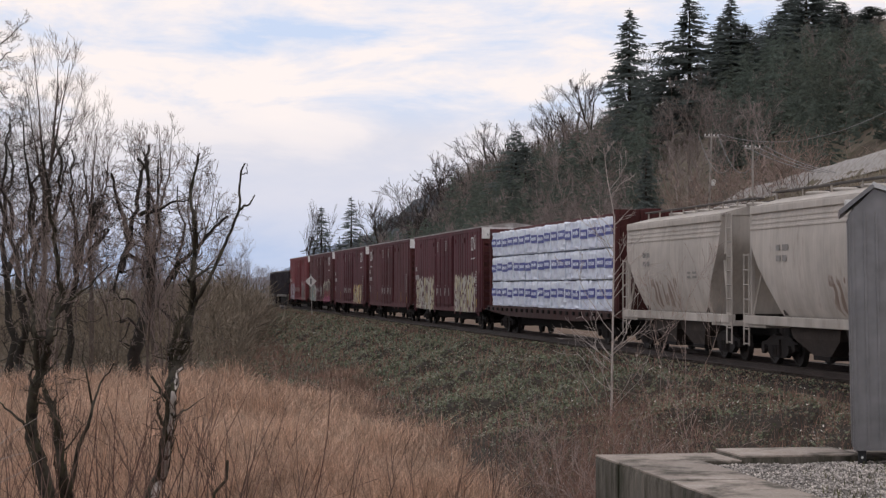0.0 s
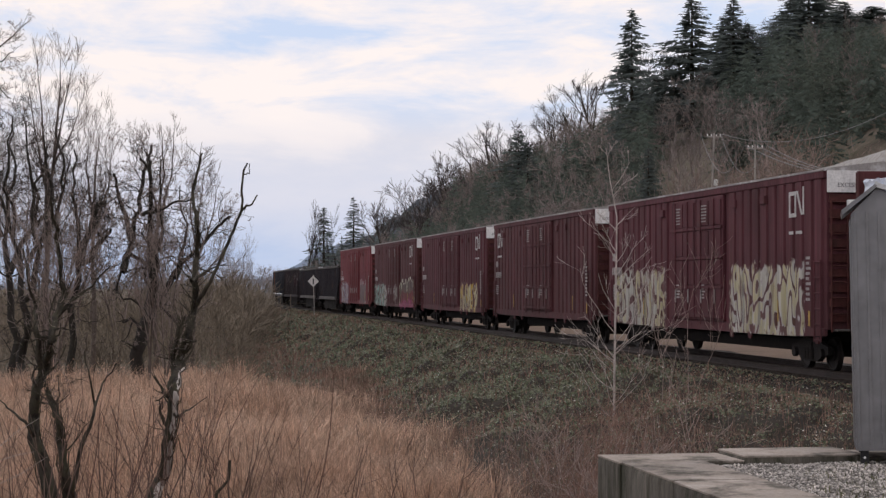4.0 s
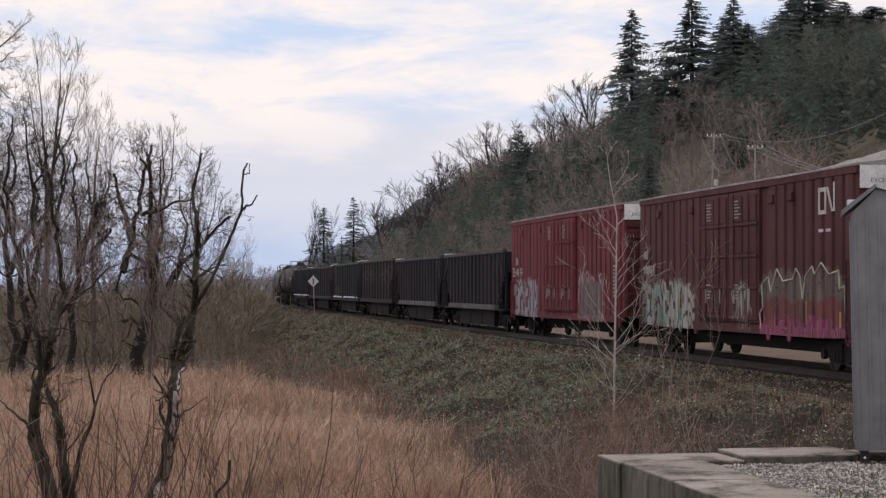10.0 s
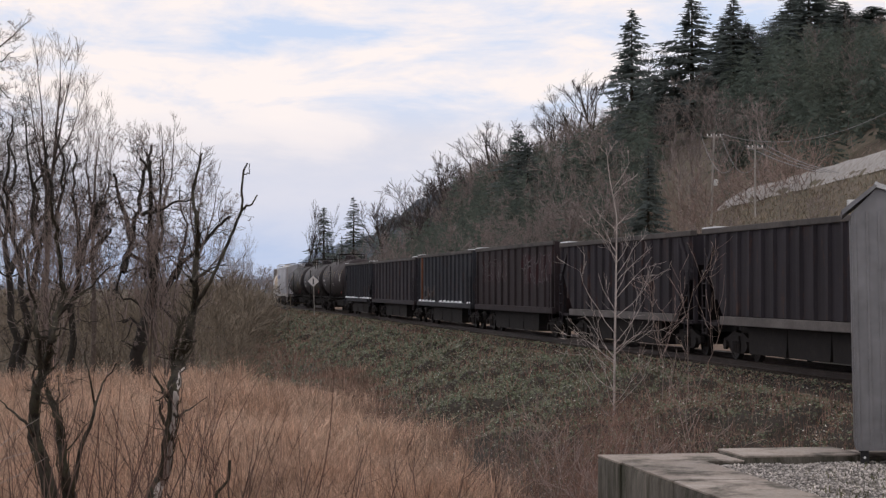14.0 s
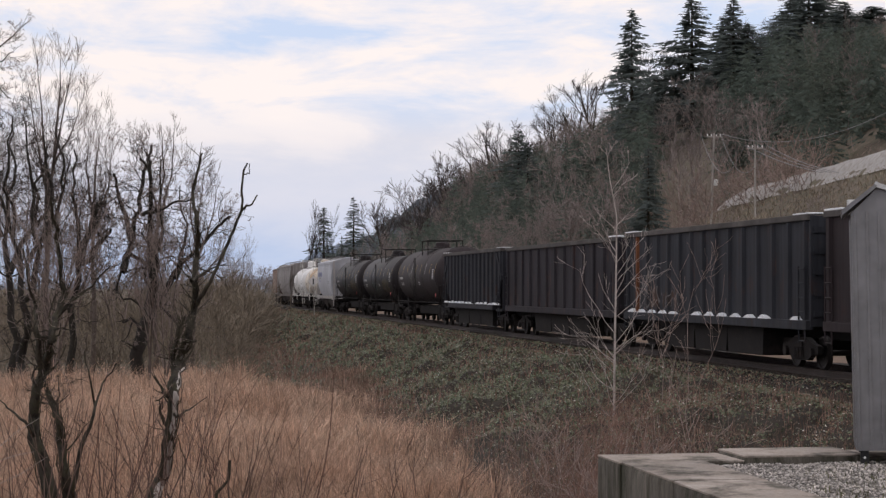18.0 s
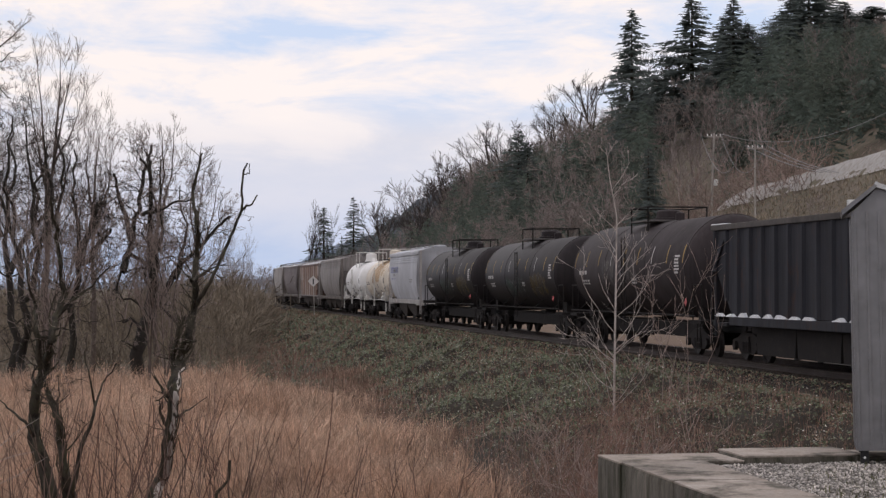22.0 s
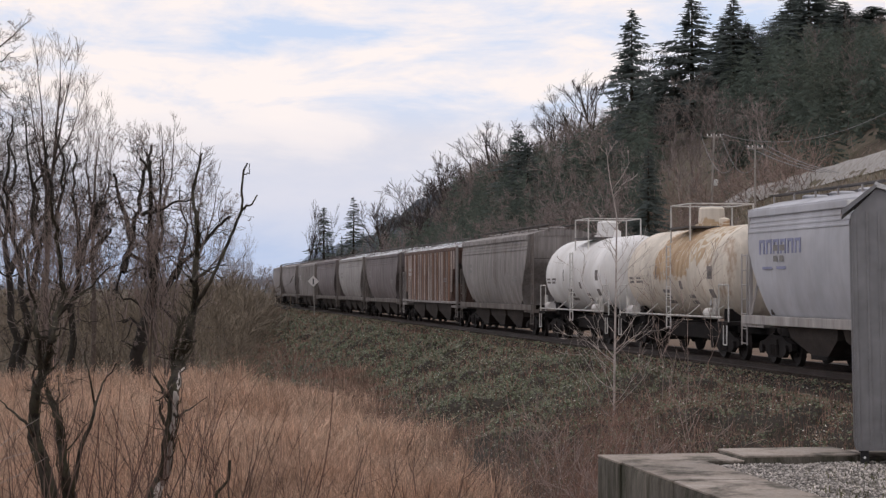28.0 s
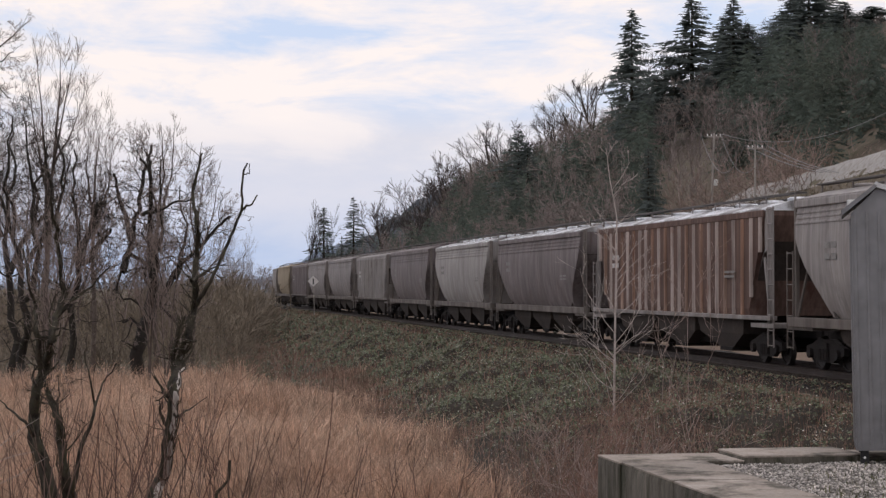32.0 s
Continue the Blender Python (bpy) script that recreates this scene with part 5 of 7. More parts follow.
M_wire = material("weathered_wire", (0.26, 0.26, 0.26), 0.6, vary=0.1, scale=1, grain=5, bump=0)


def wire(a, b, sag, label="thin grey overhead wire between utility poles"):
    pts = [a.lerp(b, f / 14) - Vector((0, 0, sag * 4 * (f / 14) * (1 - f / 14))) for f in range(15)]
    thing("wire", stem_mesh("wire", [[(p, 0.03) for p in pts]], M_wire, 4), None, label, "wire", "overhead wires")


for ix in (-1.0, 1.0):
    wire(heads[0] + Vector((ix, 0, -0.1)), heads[1] + Vector((ix, 0, -0.1)), 3.2)
wire(heads[0] + Vector((1.1, 0, -0.1)), spot(1640, 160, 150), 2.2)
for ix in (-0.9, 0.2, 1.1):
    wire(heads[1] + Vector((ix, 0, -0.1)), spot(1470 + 14 * ix, 306, 150), 0.3)
# ---- the freight train
M_truck = material("truck_iron", (0.024, 0.021, 0.021), 0.85, 0.2, vary=0.4, scale=3, grain=20, bump=0.4, tint=(0.036, 0.028, 0.025))
M_wheel = material("wheel_steel", (0.034, 0.029, 0.028), 0.6, 0.5, vary=0.3, scale=4, grain=25)
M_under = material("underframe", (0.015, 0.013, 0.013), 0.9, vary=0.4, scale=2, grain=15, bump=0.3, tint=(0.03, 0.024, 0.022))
M_snow = material("snow", (0.85, 0.87, 0.9), 0.7, vary=0.08, scale=3, grain=20, bump=0.3)
M_roof = material("galvanised_roof", (0.34, 0.32, 0.31), 0.6, 0.2, vary=0.3, scale=0.7, grain=20, bump=0.2, stain=((0.75, 0.76, 0.78), 0.55, 0.7))
M_print = material("white_stencil", (0.55, 0.535, 0.52), 0.7, vary=0.2, scale=4, grain=30, bump=0)
M_spray = material("pale_spray", (0.50, 0.48, 0.40), 0.7, vary=0.4, scale=3, grain=20, bump=0)
M_yellow = material("yellow_stripe", (0.42, 0.27, 0.07), 0.6, vary=0.25, scale=4, grain=30, bump=0)
M_grate = material("running_board", (0.14, 0.13, 0.125), 0.7, 0.4, vary=0.3, scale=2, grain=30)


def paint(name, base, patches=(), rust=0.5, rust_col=(0.095, 0.042, 0.036), rough=0.65, dirt_shade=(0.055, 0.045, 0.04), dirt_shade_amount=0.5, streak=0.5, gloss=0.12):
    """Old car paint in the car's own space: vertical streaks, rust, road grime low down (painted shade on the black
    tanks), and sprayed patches (x0, x1, z0, z1, colour, second colour).
    """
    m = bpy.data.materials.new(name)
    m.use_nodes = True
    N, L = m.node_tree.nodes, m.node_tree.links
    b = N["Principled BSDF"]
    b.inputs["Roughness"].default_value = rough
    b.inputs["Specular IOR Level"].default_value = gloss
    tc = N.new("ShaderNodeTexCoord")

    def mapped(scale):
        mp = N.new("ShaderNodeMapping")
        mp.inputs["Scale"].default_value = scale
        L.new(tc.outputs["Object"], mp.inputs[0])
        return mp.outputs[0]

    def tex(vec, scale, detail=4.0, ro=0.55):
        n = N.new("ShaderNodeTexNoise")
        n.inputs["Scale"].default_value, n.inputs["Detail"].default_value, n.inputs["Roughness"].default_value = scale, detail, ro
        L.new(vec, n.inputs[0])
        return n.outputs["Fac"]

    def ramp(src, lo, hi, a=(0, 0, 0), c=(1, 1, 1)):
        r = N.new("ShaderNodeValToRGB")
        r.color_ramp.elements[0].position, r.color_ramp.elements[1].position = lo, hi
        r.color_ramp.elements[0].color, r.color_ramp.elements[1].color = (*a, 1), (*c, 1)
        L.new(src, r.inputs[0])
        return r.outputs[0]

    def mix(fac, a, c, kind="MIX"):
        x = N.new("ShaderNodeMix")
        x.data_type, x.blend_type = "RGBA", kind
        for sock, val in ((0, fac), ("A", a), ("B", c)):
            if isinstance(val, (int, float)):
                x.inputs[sock].default_value = val
            elif isinstance(val, tuple):
                x.inputs[sock].default_value = (*val, 1)
            else:
                L.new(val, x.inputs[sock])
        return x.outputs["Result"]

    def calc(op, a, c=None, clamp=False):
        n = N.new("ShaderNodeMath")
        n.operation, n.use_clamp = op, clamp
        for k, v in enumerate((a, c)):
            if isinstance(v, (int, float)):
                n.inputs[k].default_value = v
            elif v is not None:
                L.new(v, n.inputs[k])
        return n.outputs[0]

    iso, vert = mapped((1, 1, 1)), mapped((1.6, 1.6, 0.12))
    lo, hi = tuple(c * 0.78 for c in base), tuple(min(1, c * 1.2) for c in base)
    col = ramp(tex(iso, 0.5), 0.3, 0.7, lo, hi)
    col = mix(streak, col, ramp(tex(vert, 2.2, 5, 0.6), 0.35, 0.7, (0.45, 0.45, 0.45), (1.35, 1.35, 1.35)), "MULTIPLY")
    sep = N.new("ShaderNodeSeparateXYZ")
    L.new(tc.outputs["Object"], sep.inputs[0])
    X, Z = sep.outputs["X"], sep.outputs["Z"]
    wob = calc("MULTIPLY", calc("SUBTRACT", tex(iso, 2.5, 3), 0.5), 1.1)
    for k, (x0, x1, z0, z1, c1, c2, *solid) in enumerate(patches):
        def inside(v, a, c, soft):
            up = calc("DIVIDE", calc("SUBTRACT", calc("ADD", v, wob), a), soft, True)
            dn = calc("DIVIDE", calc("SUBTRACT", c, calc("ADD", v, wob)), soft, True)
            return calc("MULTIPLY", up, dn, True)
        area = calc("MULTIPLY", inside(X, x0, x1, 0.12), inside(Z, z0, z1, 0.12))
        # looping sprayed letters: bands between the height lines of a soft noise, with thin pale outlines
        loops = calc("PINGPONG", calc("MULTIPLY", tex(mapped((1.25 + 0.1 * k, 1, 0.62)), 1.0 + 0.13 * k, 1.2, 0.4), 7.5), 0.5)
        fill = ramp(loops, 0.20, 0.24) if not solid else ramp(loops, 0.02, 0.05)
        line = calc("MULTIPLY", ramp(loops, 0.15, 0.18), calc("SUBTRACT", 1.0, fill))
        shade = mix(ramp(tex(mapped((2.2, 1, 0.5)), 1.1 + 0.2 * k), 0.45, 0.55), c1, c2)
        col = mix(calc("MULTIPLY", area, calc("ADD", calc("MULTIPLY", fill, 0.78), 0.08)), col, shade)
        col = mix(calc("MULTIPLY", calc("MULTIPLY", area, line), 0.7), col, tuple(min(0.7, 0.25 + v) for v in c2))
    # thin runs of wash-off and chalking, then rust
    col = mix(streak, col, ramp(tex(mapped((7.0, 7.0, 0.22)), 1.3, 4, 0.6), 0.38, 0.66, (0.72, 0.70, 0.70), (1.30, 1.29, 1.28)), "MULTIPLY")
    col = mix(calc("MULTIPLY", ramp(tex(mapped((1.4, 1.4, 0.5)), 1.7, 7, 0.7), 0.56, 0.66), rust), col, rust_col)
    low = N.new("ShaderNodeMapRange")
    low.inputs["From Min"].default_value, low.inputs["From Max"].default_value, low.inputs["To Min"].default_value, low.inputs["To Max"].default_value = 0.5, 2.6, 1.0, 0.25
    L.new(Z, low.inputs[0])
    col = mix(calc("MULTIPLY", calc("MULTIPLY", low.outputs[0], dirt_shade_amount), ramp(tex(vert, 1.1, 4), 0.35, 0.65)), col, dirt_shade)
    L.new(col, b.inputs["Base Color"])
    bp = N.new("ShaderNodeBump")
    bp.inputs["Strength"].default_value, bp.inputs["Distance"].default_value = 0.25, 0.02
    L.new(tex(iso, 4.0), bp.inputs["Height"])
    L.new(bp.outputs[0], b.inputs["Normal"])
    return m


# shared running gear
WB, WR = 0.89, 0.42
fr = Geo()
for sy in (-1, 1):
    y0, y1 = sy * 0.93, sy * 1.07
    fr.prism([(-1.22, 0.42), (-1.22, 0.60), (-0.85, 0.66), (-0.45, 0.80), (0.45, 0.80), (0.85, 0.66), (1.22, 0.60), (1.22, 0.42), (0.98, 0.36), (0.80, 0.38), (0.52, 0.22), (-0.52, 0.22), (-0.80, 0.38), (-0.98, 0.36)], min(y0, y1), max(y0, y1), "y")
    for sx in (-1, 1):
        fr.tube((sx * WB, sy * 1.06, 0.43), (sx * WB, sy * 1.16, 0.43), 0.13, n=10)
    for k in (-0.2, 0.0, 0.2):
        fr.tube((k, sy * 1.09, 0.27), (k, sy * 1.09, 0.56), 0.075, n=8)
fr.box(-0.22, 0.22, -1.12, 1.12, 0.46, 0.70)
ME_FRAME = fr.mesh("truck_frame", M_truck)
ws = Geo()
for sy in (-1, 1):
    ws.lathe([(sy * 0.70, WR + 0.02), (sy * 0.73, WR + 0.02), (sy * 0.745, WR), (sy * 0.83, WR - 0.008), (sy * 0.83, WR - 0.06), (sy * 0.80, WR - 0.08), (sy * 0.79, 0.16), (sy * 0.84, 0.14), (sy * 0.84, 0.0)], "y", 18)
    ws.tube((0.0, sy * 0.84, 0.22), (0.0, sy * 0.85, 0.22), 0.04, n=6)
ws.tube((0, -1.05, 0), (0, 1.05, 0), 0.075, n=10)
ME_WHEELS = smooth_mesh(ws.mesh("wheelset", M_wheel))
WHEELSETS, CARS, LOADS = [], [], []
ME_COUPLER = Geo().slab(-0.75, 0.12, -0.09, 0.09, 0.78, 0.95, 0.02).slab(0.05, 0.36, -0.17, 0.15, 0.72, 1.0, 0.04).mesh("coupler", M_truck)


def running_gear(car, half, truck_at, rigging=False):
    for sx in (-1, 1):
        tr = part("truck", ME_FRAME, None, car, "black cast truck frame")
        tr.location.x = sx * truck_at
        for k in (-1, 1):
            w = part("wheelset", ME_WHEELS, None, tr)
            w.matrix_parent_inverse = Matrix.Translation((k * WB, 0, WR))
            WHEELSETS.append(w)
        c = part("coupler", ME_COUPLER, None, car)
        c.matrix_basis = pose(sx * (half - 0.28), 0, 0, 0, 0, 0 if sx > 0 else 180)
    if rigging:
        part("brake_rigging", Geo().slab(-truck_at + 1.3, truck_at - 1.3, -0.7, 0.7, 0.42, 0.74, 0.03), M_under, car)
        part("air_reservoir", Geo().tube((1.0, 0.75, 0.62), (2.2, 0.75, 0.62), 0.22, n=12), M_under, car)
    part("centre_sill", Geo().slab(-half + 0.3, half - 0.3, -0.2, 0.2, 0.72, 1.0, 0.02), M_under, car)


def ladder(car, x, y, z0, z1, mat, wide=0.42, along="x", rungs=None, r=0.018):
    g = Geo()
    ux = (1, 0) if along == "x" else (0, 1)
    a, b = (x - ux[0] * wide / 2, y - ux[1] * wide / 2), (x + ux[0] * wide / 2, y + ux[1] * wide / 2)
    g.tube((*a, z0), (*a, z1), r * 1.3, n=5)
    g.tube((*b, z0), (*b, z1), r * 1.3, n=5)
    n = rungs or max(2, int((z1 - z0) / 0.38))
    for k in range(n + 1):
        z = z0 + 0.05 + (z1 - z0 - 0.1) * k / n
        g.tube((*a, z), (*b, z), r, n=5)
    return part("ladder", g, mat, car)


M_stencil_dark = material("dark_stencil", (0.16, 0.15, 0.15), 0.75, vary=0.35, scale=5, grain=30, bump=0)
M_panel = material("white_panel", (0.82, 0.81, 0.80), 0.6, vary=0.12, scale=3, grain=20, bump=0)
M_stencil = material("worn_stencil", (0.36, 0.33, 0.32), 0.75, vary=0.35, scale=5, grain=30, bump=0)


def bars(car, x0, x1, y, z0, z1, rows, mat, name="stencil", gap=0.45, words=2, seed=0):
    """Unreadable stencilled lines as plain bars."""
    R_ = random.Random(seed)
    h = (z1 - z0) / rows
    sgn = -1 if y < 0 else 1
    for k in range(rows):
        x = x0
        for w in range(words):
            e = min(x1, x + (x1 - x0) / words * R_.uniform(0.6, 0.95))
            part(name, Geo().box(x, e, min(y, y + sgn * 0.004), max(y, y + sgn * 0.004), z0 + k * h, z0 + k * h + h * (1 - gap)), mat, car)
            x = x0 + (x1 - x0) / words * (w + 1)


def lettering(car, text, x, y, z, size, mat, name="lettering", turn=0):
    cu = bpy.data.curves.new(name, "FONT")
    cu.body, cu.size, cu.extrude = text, size, 0.002
    cu.materials.append(mat)
    ob = new(name, cu)
    ob.parent = car
    ob.matrix_basis = pose(x, y, z, 90, 0, turn)
    return ob


def start_car(name, a, b, label, category, group):
    car = thing(name, label=label, category=category, group=group)
    CARS.append((car, (a + b) / 2))
    return car, (b - a) / 2


def boxcar(a, b, mat, mat_end, label, seed, number=""):
    car, half = start_car("boxcar", a, b, label, "boxcar", "boxcars")
    R_ = random.Random(seed)
    hl = half - 1.05
    W, EAVE = 1.50, 4.93
    running_gear(car, half, hl - 2.1, True)
    part("body", Geo().slab(-hl, hl, -W + 0.06, W - 0.06, 1.05, EAVE, 0.02), mat, car)
    part("roof", Geo().prism([(-W - 0.03, EAVE - 0.02), (W + 0.03, EAVE - 0.02), (W + 0.03, EAVE + 0.03), (0, EAVE + 0.22), (-W - 0.03, EAVE + 0.03)], -hl - 0.02, hl + 0.02, "x"), M_roof, car, "pale dusty roof sheet")
    door_w = 2.45
    for sy in (-1, 1):
        yo, yi = sy * W, sy * (W - 0.065)
        lo_, hi_ = min(yo, yi), max(yo, yi)
        part("side_sill", Geo().prism([(-hl, 1.08), (-hl, 0.90), (-hl * 0.72, 0.84), (hl * 0.72, 0.84), (hl, 0.90), (hl, 1.08)], min(sy * (W + 0.015), yi), max(sy * (W + 0.015), yi), "y"), mat, car)
        for x in (-hl + 0.5, -4.6, -3.1, 3.1, 4.6, hl - 0.5):
            part("jacking_tab", Geo().prism([(x - 0.16, 0.86), (x + 0.16, 0.86), (x + 0.09, 0.70), (x - 0.09, 0.70)], min(sy * (W - 0.03), sy * (W + 0.012)), max(sy * (W - 0.03), sy * (W + 0.012)), "y"), mat, car)
        part("top_chord", Geo().slab(-hl, hl, lo_ - (0.02 if sy < 0 else 0), hi_ + (0.02 if sy > 0 else 0), EAVE - 0.2, EAVE - 0.025, 0.02), mat, car)
        x = -hl + 0.28
        step = 0.62
        while x < hl - 0.2:
            if abs(x) > door_w + 0.33:
                part("side_post", Geo().prism([(x - 0.265, yi), (x - 0.225, yo), (x + 0.225, yo), (x + 0.265, yi)], 1.082, EAVE - 0.205, "z"), mat, car)
            x += step * 1.03
        for x in (-hl + 2.2, -3.4, 3.4, hl - 4.2):
            part("eave_bracket", Geo().slab(x - 0.17, x + 0.17, min(sy * (W - 0.02), sy * (W + 0.07)), max(sy * (W - 0.02), sy * (W + 0.07)), 4.28, 4.5, 0.02), mat, car)
        for sx in (-1, 1):
            x0, x1 = (0.02, door_w) if sx > 0 else (-door_w, -0.02)
            yy = sy * (W + 0.03)
            d = part("door", Geo().slab(x0, x1, min(yy, yi), max(yy, yi), 1.12, EAVE - 0.23, 0.025), mat, car)
            for k in range(4):
                z0 = 1.3 + k * 0.86
                for j in (0, 1):
                    xx = x0 + 0.12 + j * 1.14
                    part("door_panel", Geo().prism([(xx, z0), (xx + 1.04, z0), (xx + 1.04, z0 + 0.7), (xx, z0 + 0.7)], min(yy, yy + sy * 0.03), max(yy, yy + sy * 0.03), "y"), mat, d)
            for j in (0.55, 1.75):
                part("lock_rod", Geo().tube((x0 + j, sy * (W + 0.085), 1.0), (x0 + j, sy * (W + 0.085), EAVE - 0.3), 0.022, n=6), mat, d)
            part("door_handle", Geo().slab(x0 + 0.95, x0 + 1.35, min(yy + sy * 0.03, yy + sy * 0.08), max(yy + sy * 0.03, yy + sy * 0.08), 2.0, 2.08, 0.01), mat, d)
            for j in (0.62, 1.86):
                part("door_lever", Geo().slab(x0 + j - 0.022, x0 + j + 0.022, min(yy + sy * 0.05, yy + sy * 0.085), max(yy + sy * 0.05, yy + sy * 0.085), 1.62, 2.02, 0.008), M_stencil, d, "worn pale lever")
            for z_ in (1.24, 2.08, 2.94, 3.8):
                part("door_bar", Geo().slab(x0 + 0.03, x1 - 0.03, min(yy, yy + sy * 0.05), max(yy, yy + sy * 0.05), z_ - 0.045, z_ + 0.045, 0.012), mat, d)
    # ends: corrugations, white height panel, ladders
    for sx in (-1, 1):
        for k in range(9):
            z = 1.25 + 0.36 * k
            part("end_corrugation", Geo().prism([(-W + 0.12, z), (W - 0.12, z), (W - 0.12, z + 0.2), (-W + 0.12, z + 0.2)], -0.05, 0.05, "x").mesh("c", mat_end), None, car).location.x = sx * (hl + 0.02)
        part("height_panel", Geo().slab(-0.008, 0.008, -W + 0.04, W - 0.04, EAVE - 0.55, EAVE - 0.02, 0.004).mesh("p", M_panel), None, car, "white height warning panel").location.x = sx * (hl + 0.075)
        ladder(car, sx * (hl + 0.1), -W + 0.35, 1.0, 4.2, mat_end, along="y")
        part("end_platform", Geo().slab(-0.12, 0.16, -1.3, 1.3, 1.02, 1.07, 0.01).mesh("e", M_grate), None, car).location.x = sx * (hl + 0.14)
    lettering(car, "EXCESS HEIGHT CAR", hl + 0.086, -1.2, EAVE - 0.42, 0.15, M_stencil_dark, turn=90)
    for sx, n in ((1, 5), (-1, 4)):
        ladder(car, sx * (hl - 0.35), -W - 0.05, 0.75, 0.75 + n * 0.4, mat, rungs=n)
    # logo as plain white shapes, stencils and yellow marks
    lx = -hl + 0.9 if seed == 2 else hl - 2.35
    y = -W - 0.012
    lg = Geo()
    for (x0, x1, z0, z1) in ((0, 0.11, 3.85, 4.5), (0.4, 0.51, 3.85, 4.5), (0.11, 0.4, 4.40, 4.5), (0.11, 0.4, 3.85, 3.95), (0.95, 1.05, 3.9, 4.6)):
        lg.box(lx + x0, lx + x1, y - 0.004, y, z0, z1)
    lg.prism([(lx + 0.51, 4.5), (lx + 0.63, 4.5), (lx + 0.95, 3.9), (lx + 0.83, 3.9)], y - 0.004, y, "y")
    if seed != 5:
        part("emblem", lg, M_print, car, "white painted emblem")
        bars(car, lx, lx + 0.95, y - 0.001, 3.42, 3.56, 1, M_print, seed=seed)
    if number:
        bars(car, -hl + 1.0, -hl + 1.4, y - 0.001, 3.02, 3.4, 1, M_stencil, seed=seed + 1, words=3, gap=0.2)
        lettering(car, number, -hl + 0.35, y - 0.002, 2.52, 0.56, M_print)
    else:
        bars(car, -hl + 0.55, -hl + 1.0, y - 0.001, 2.98, 3.3, 1, M_stencil, seed=seed + 1, words=3, gap=0.2)
        bars(car, -hl + 0.5, -hl + 1.75, y - 0.001, 2.5, 2.82, 1, M_stencil, seed=seed + 2, words=6, gap=0.2)
    for x0 in (-hl + 0.6, -1.9, 0.5):
        bars(car, x0, x0 + 0.55, -W - (0.066 if abs(x0) < 2.5 else 0.013), 1.75, 2.2, 5, M_stencil, seed=seed + 3, words=1)
        if abs(x0) < 2.5:
            bars(car, x0 + 0.05, x0 + 0.62, -W - (0.066 if abs(x0) < 2.5 else 0.013), 3.98, 4.52, 6, M_stencil, seed=seed + 4 + int(x0), words=1, gap=0.55)
    part("yellow_panel", Geo().slab(hl - 1.05, hl - 0.93, y - 0.006, y, 1.12, 1.5, 0.002), M_yellow, car)
    if seed != 4:
        bars(car, hl - 1.2, hl - 0.85, y - 0.001, 1.75, 2.9, 9, M_stencil, seed=seed + 8, words=1)
    else:
        zig = [(2.55, 0.98), (2.45, 1.4), (2.7, 1.56), (2.6, 2.16), (3.1, 2.36), (3.3, 1.96), (3.75, 2.56), (4.2, 2.24), (4.9, 2.29), (5.1, 2.56), (5.4, 2.36), (5.55, 1.8), (5.75, 2.36), (6.2, 2.6), (6.35, 2.4), (6.8, 2.68), (7.3, 2.4), (7.9, 2.48), (7.95, 2.04), (8.25, 2.12), (8.3, 1.48), (8.45, 0.98)]
        line = Geo()
        for (x0, z0), (x1, z1) in zip(zig, zig[1:]):
            line.tube((x0, y + 0.008, z0), (x1, y + 0.008, z1), 0.021, n=5)
        part("graffiti_outline", line, M_spray, car, "pale sprayed outline of the graffiti")
    for x0 in (-hl + 0.4, -hl + 4.3, hl - 3.2):
        part("yellow_mark", Geo().slab(x0, x0 + 0.07, y - 0.006, y, 1.2, 1.75, 0.002), M_yellow, car)
    return car


gon_rim = material("worn_rim", (0.085, 0.076, 0.072), 0.75, vary=0.4, scale=1, grain=12, bump=0.2)


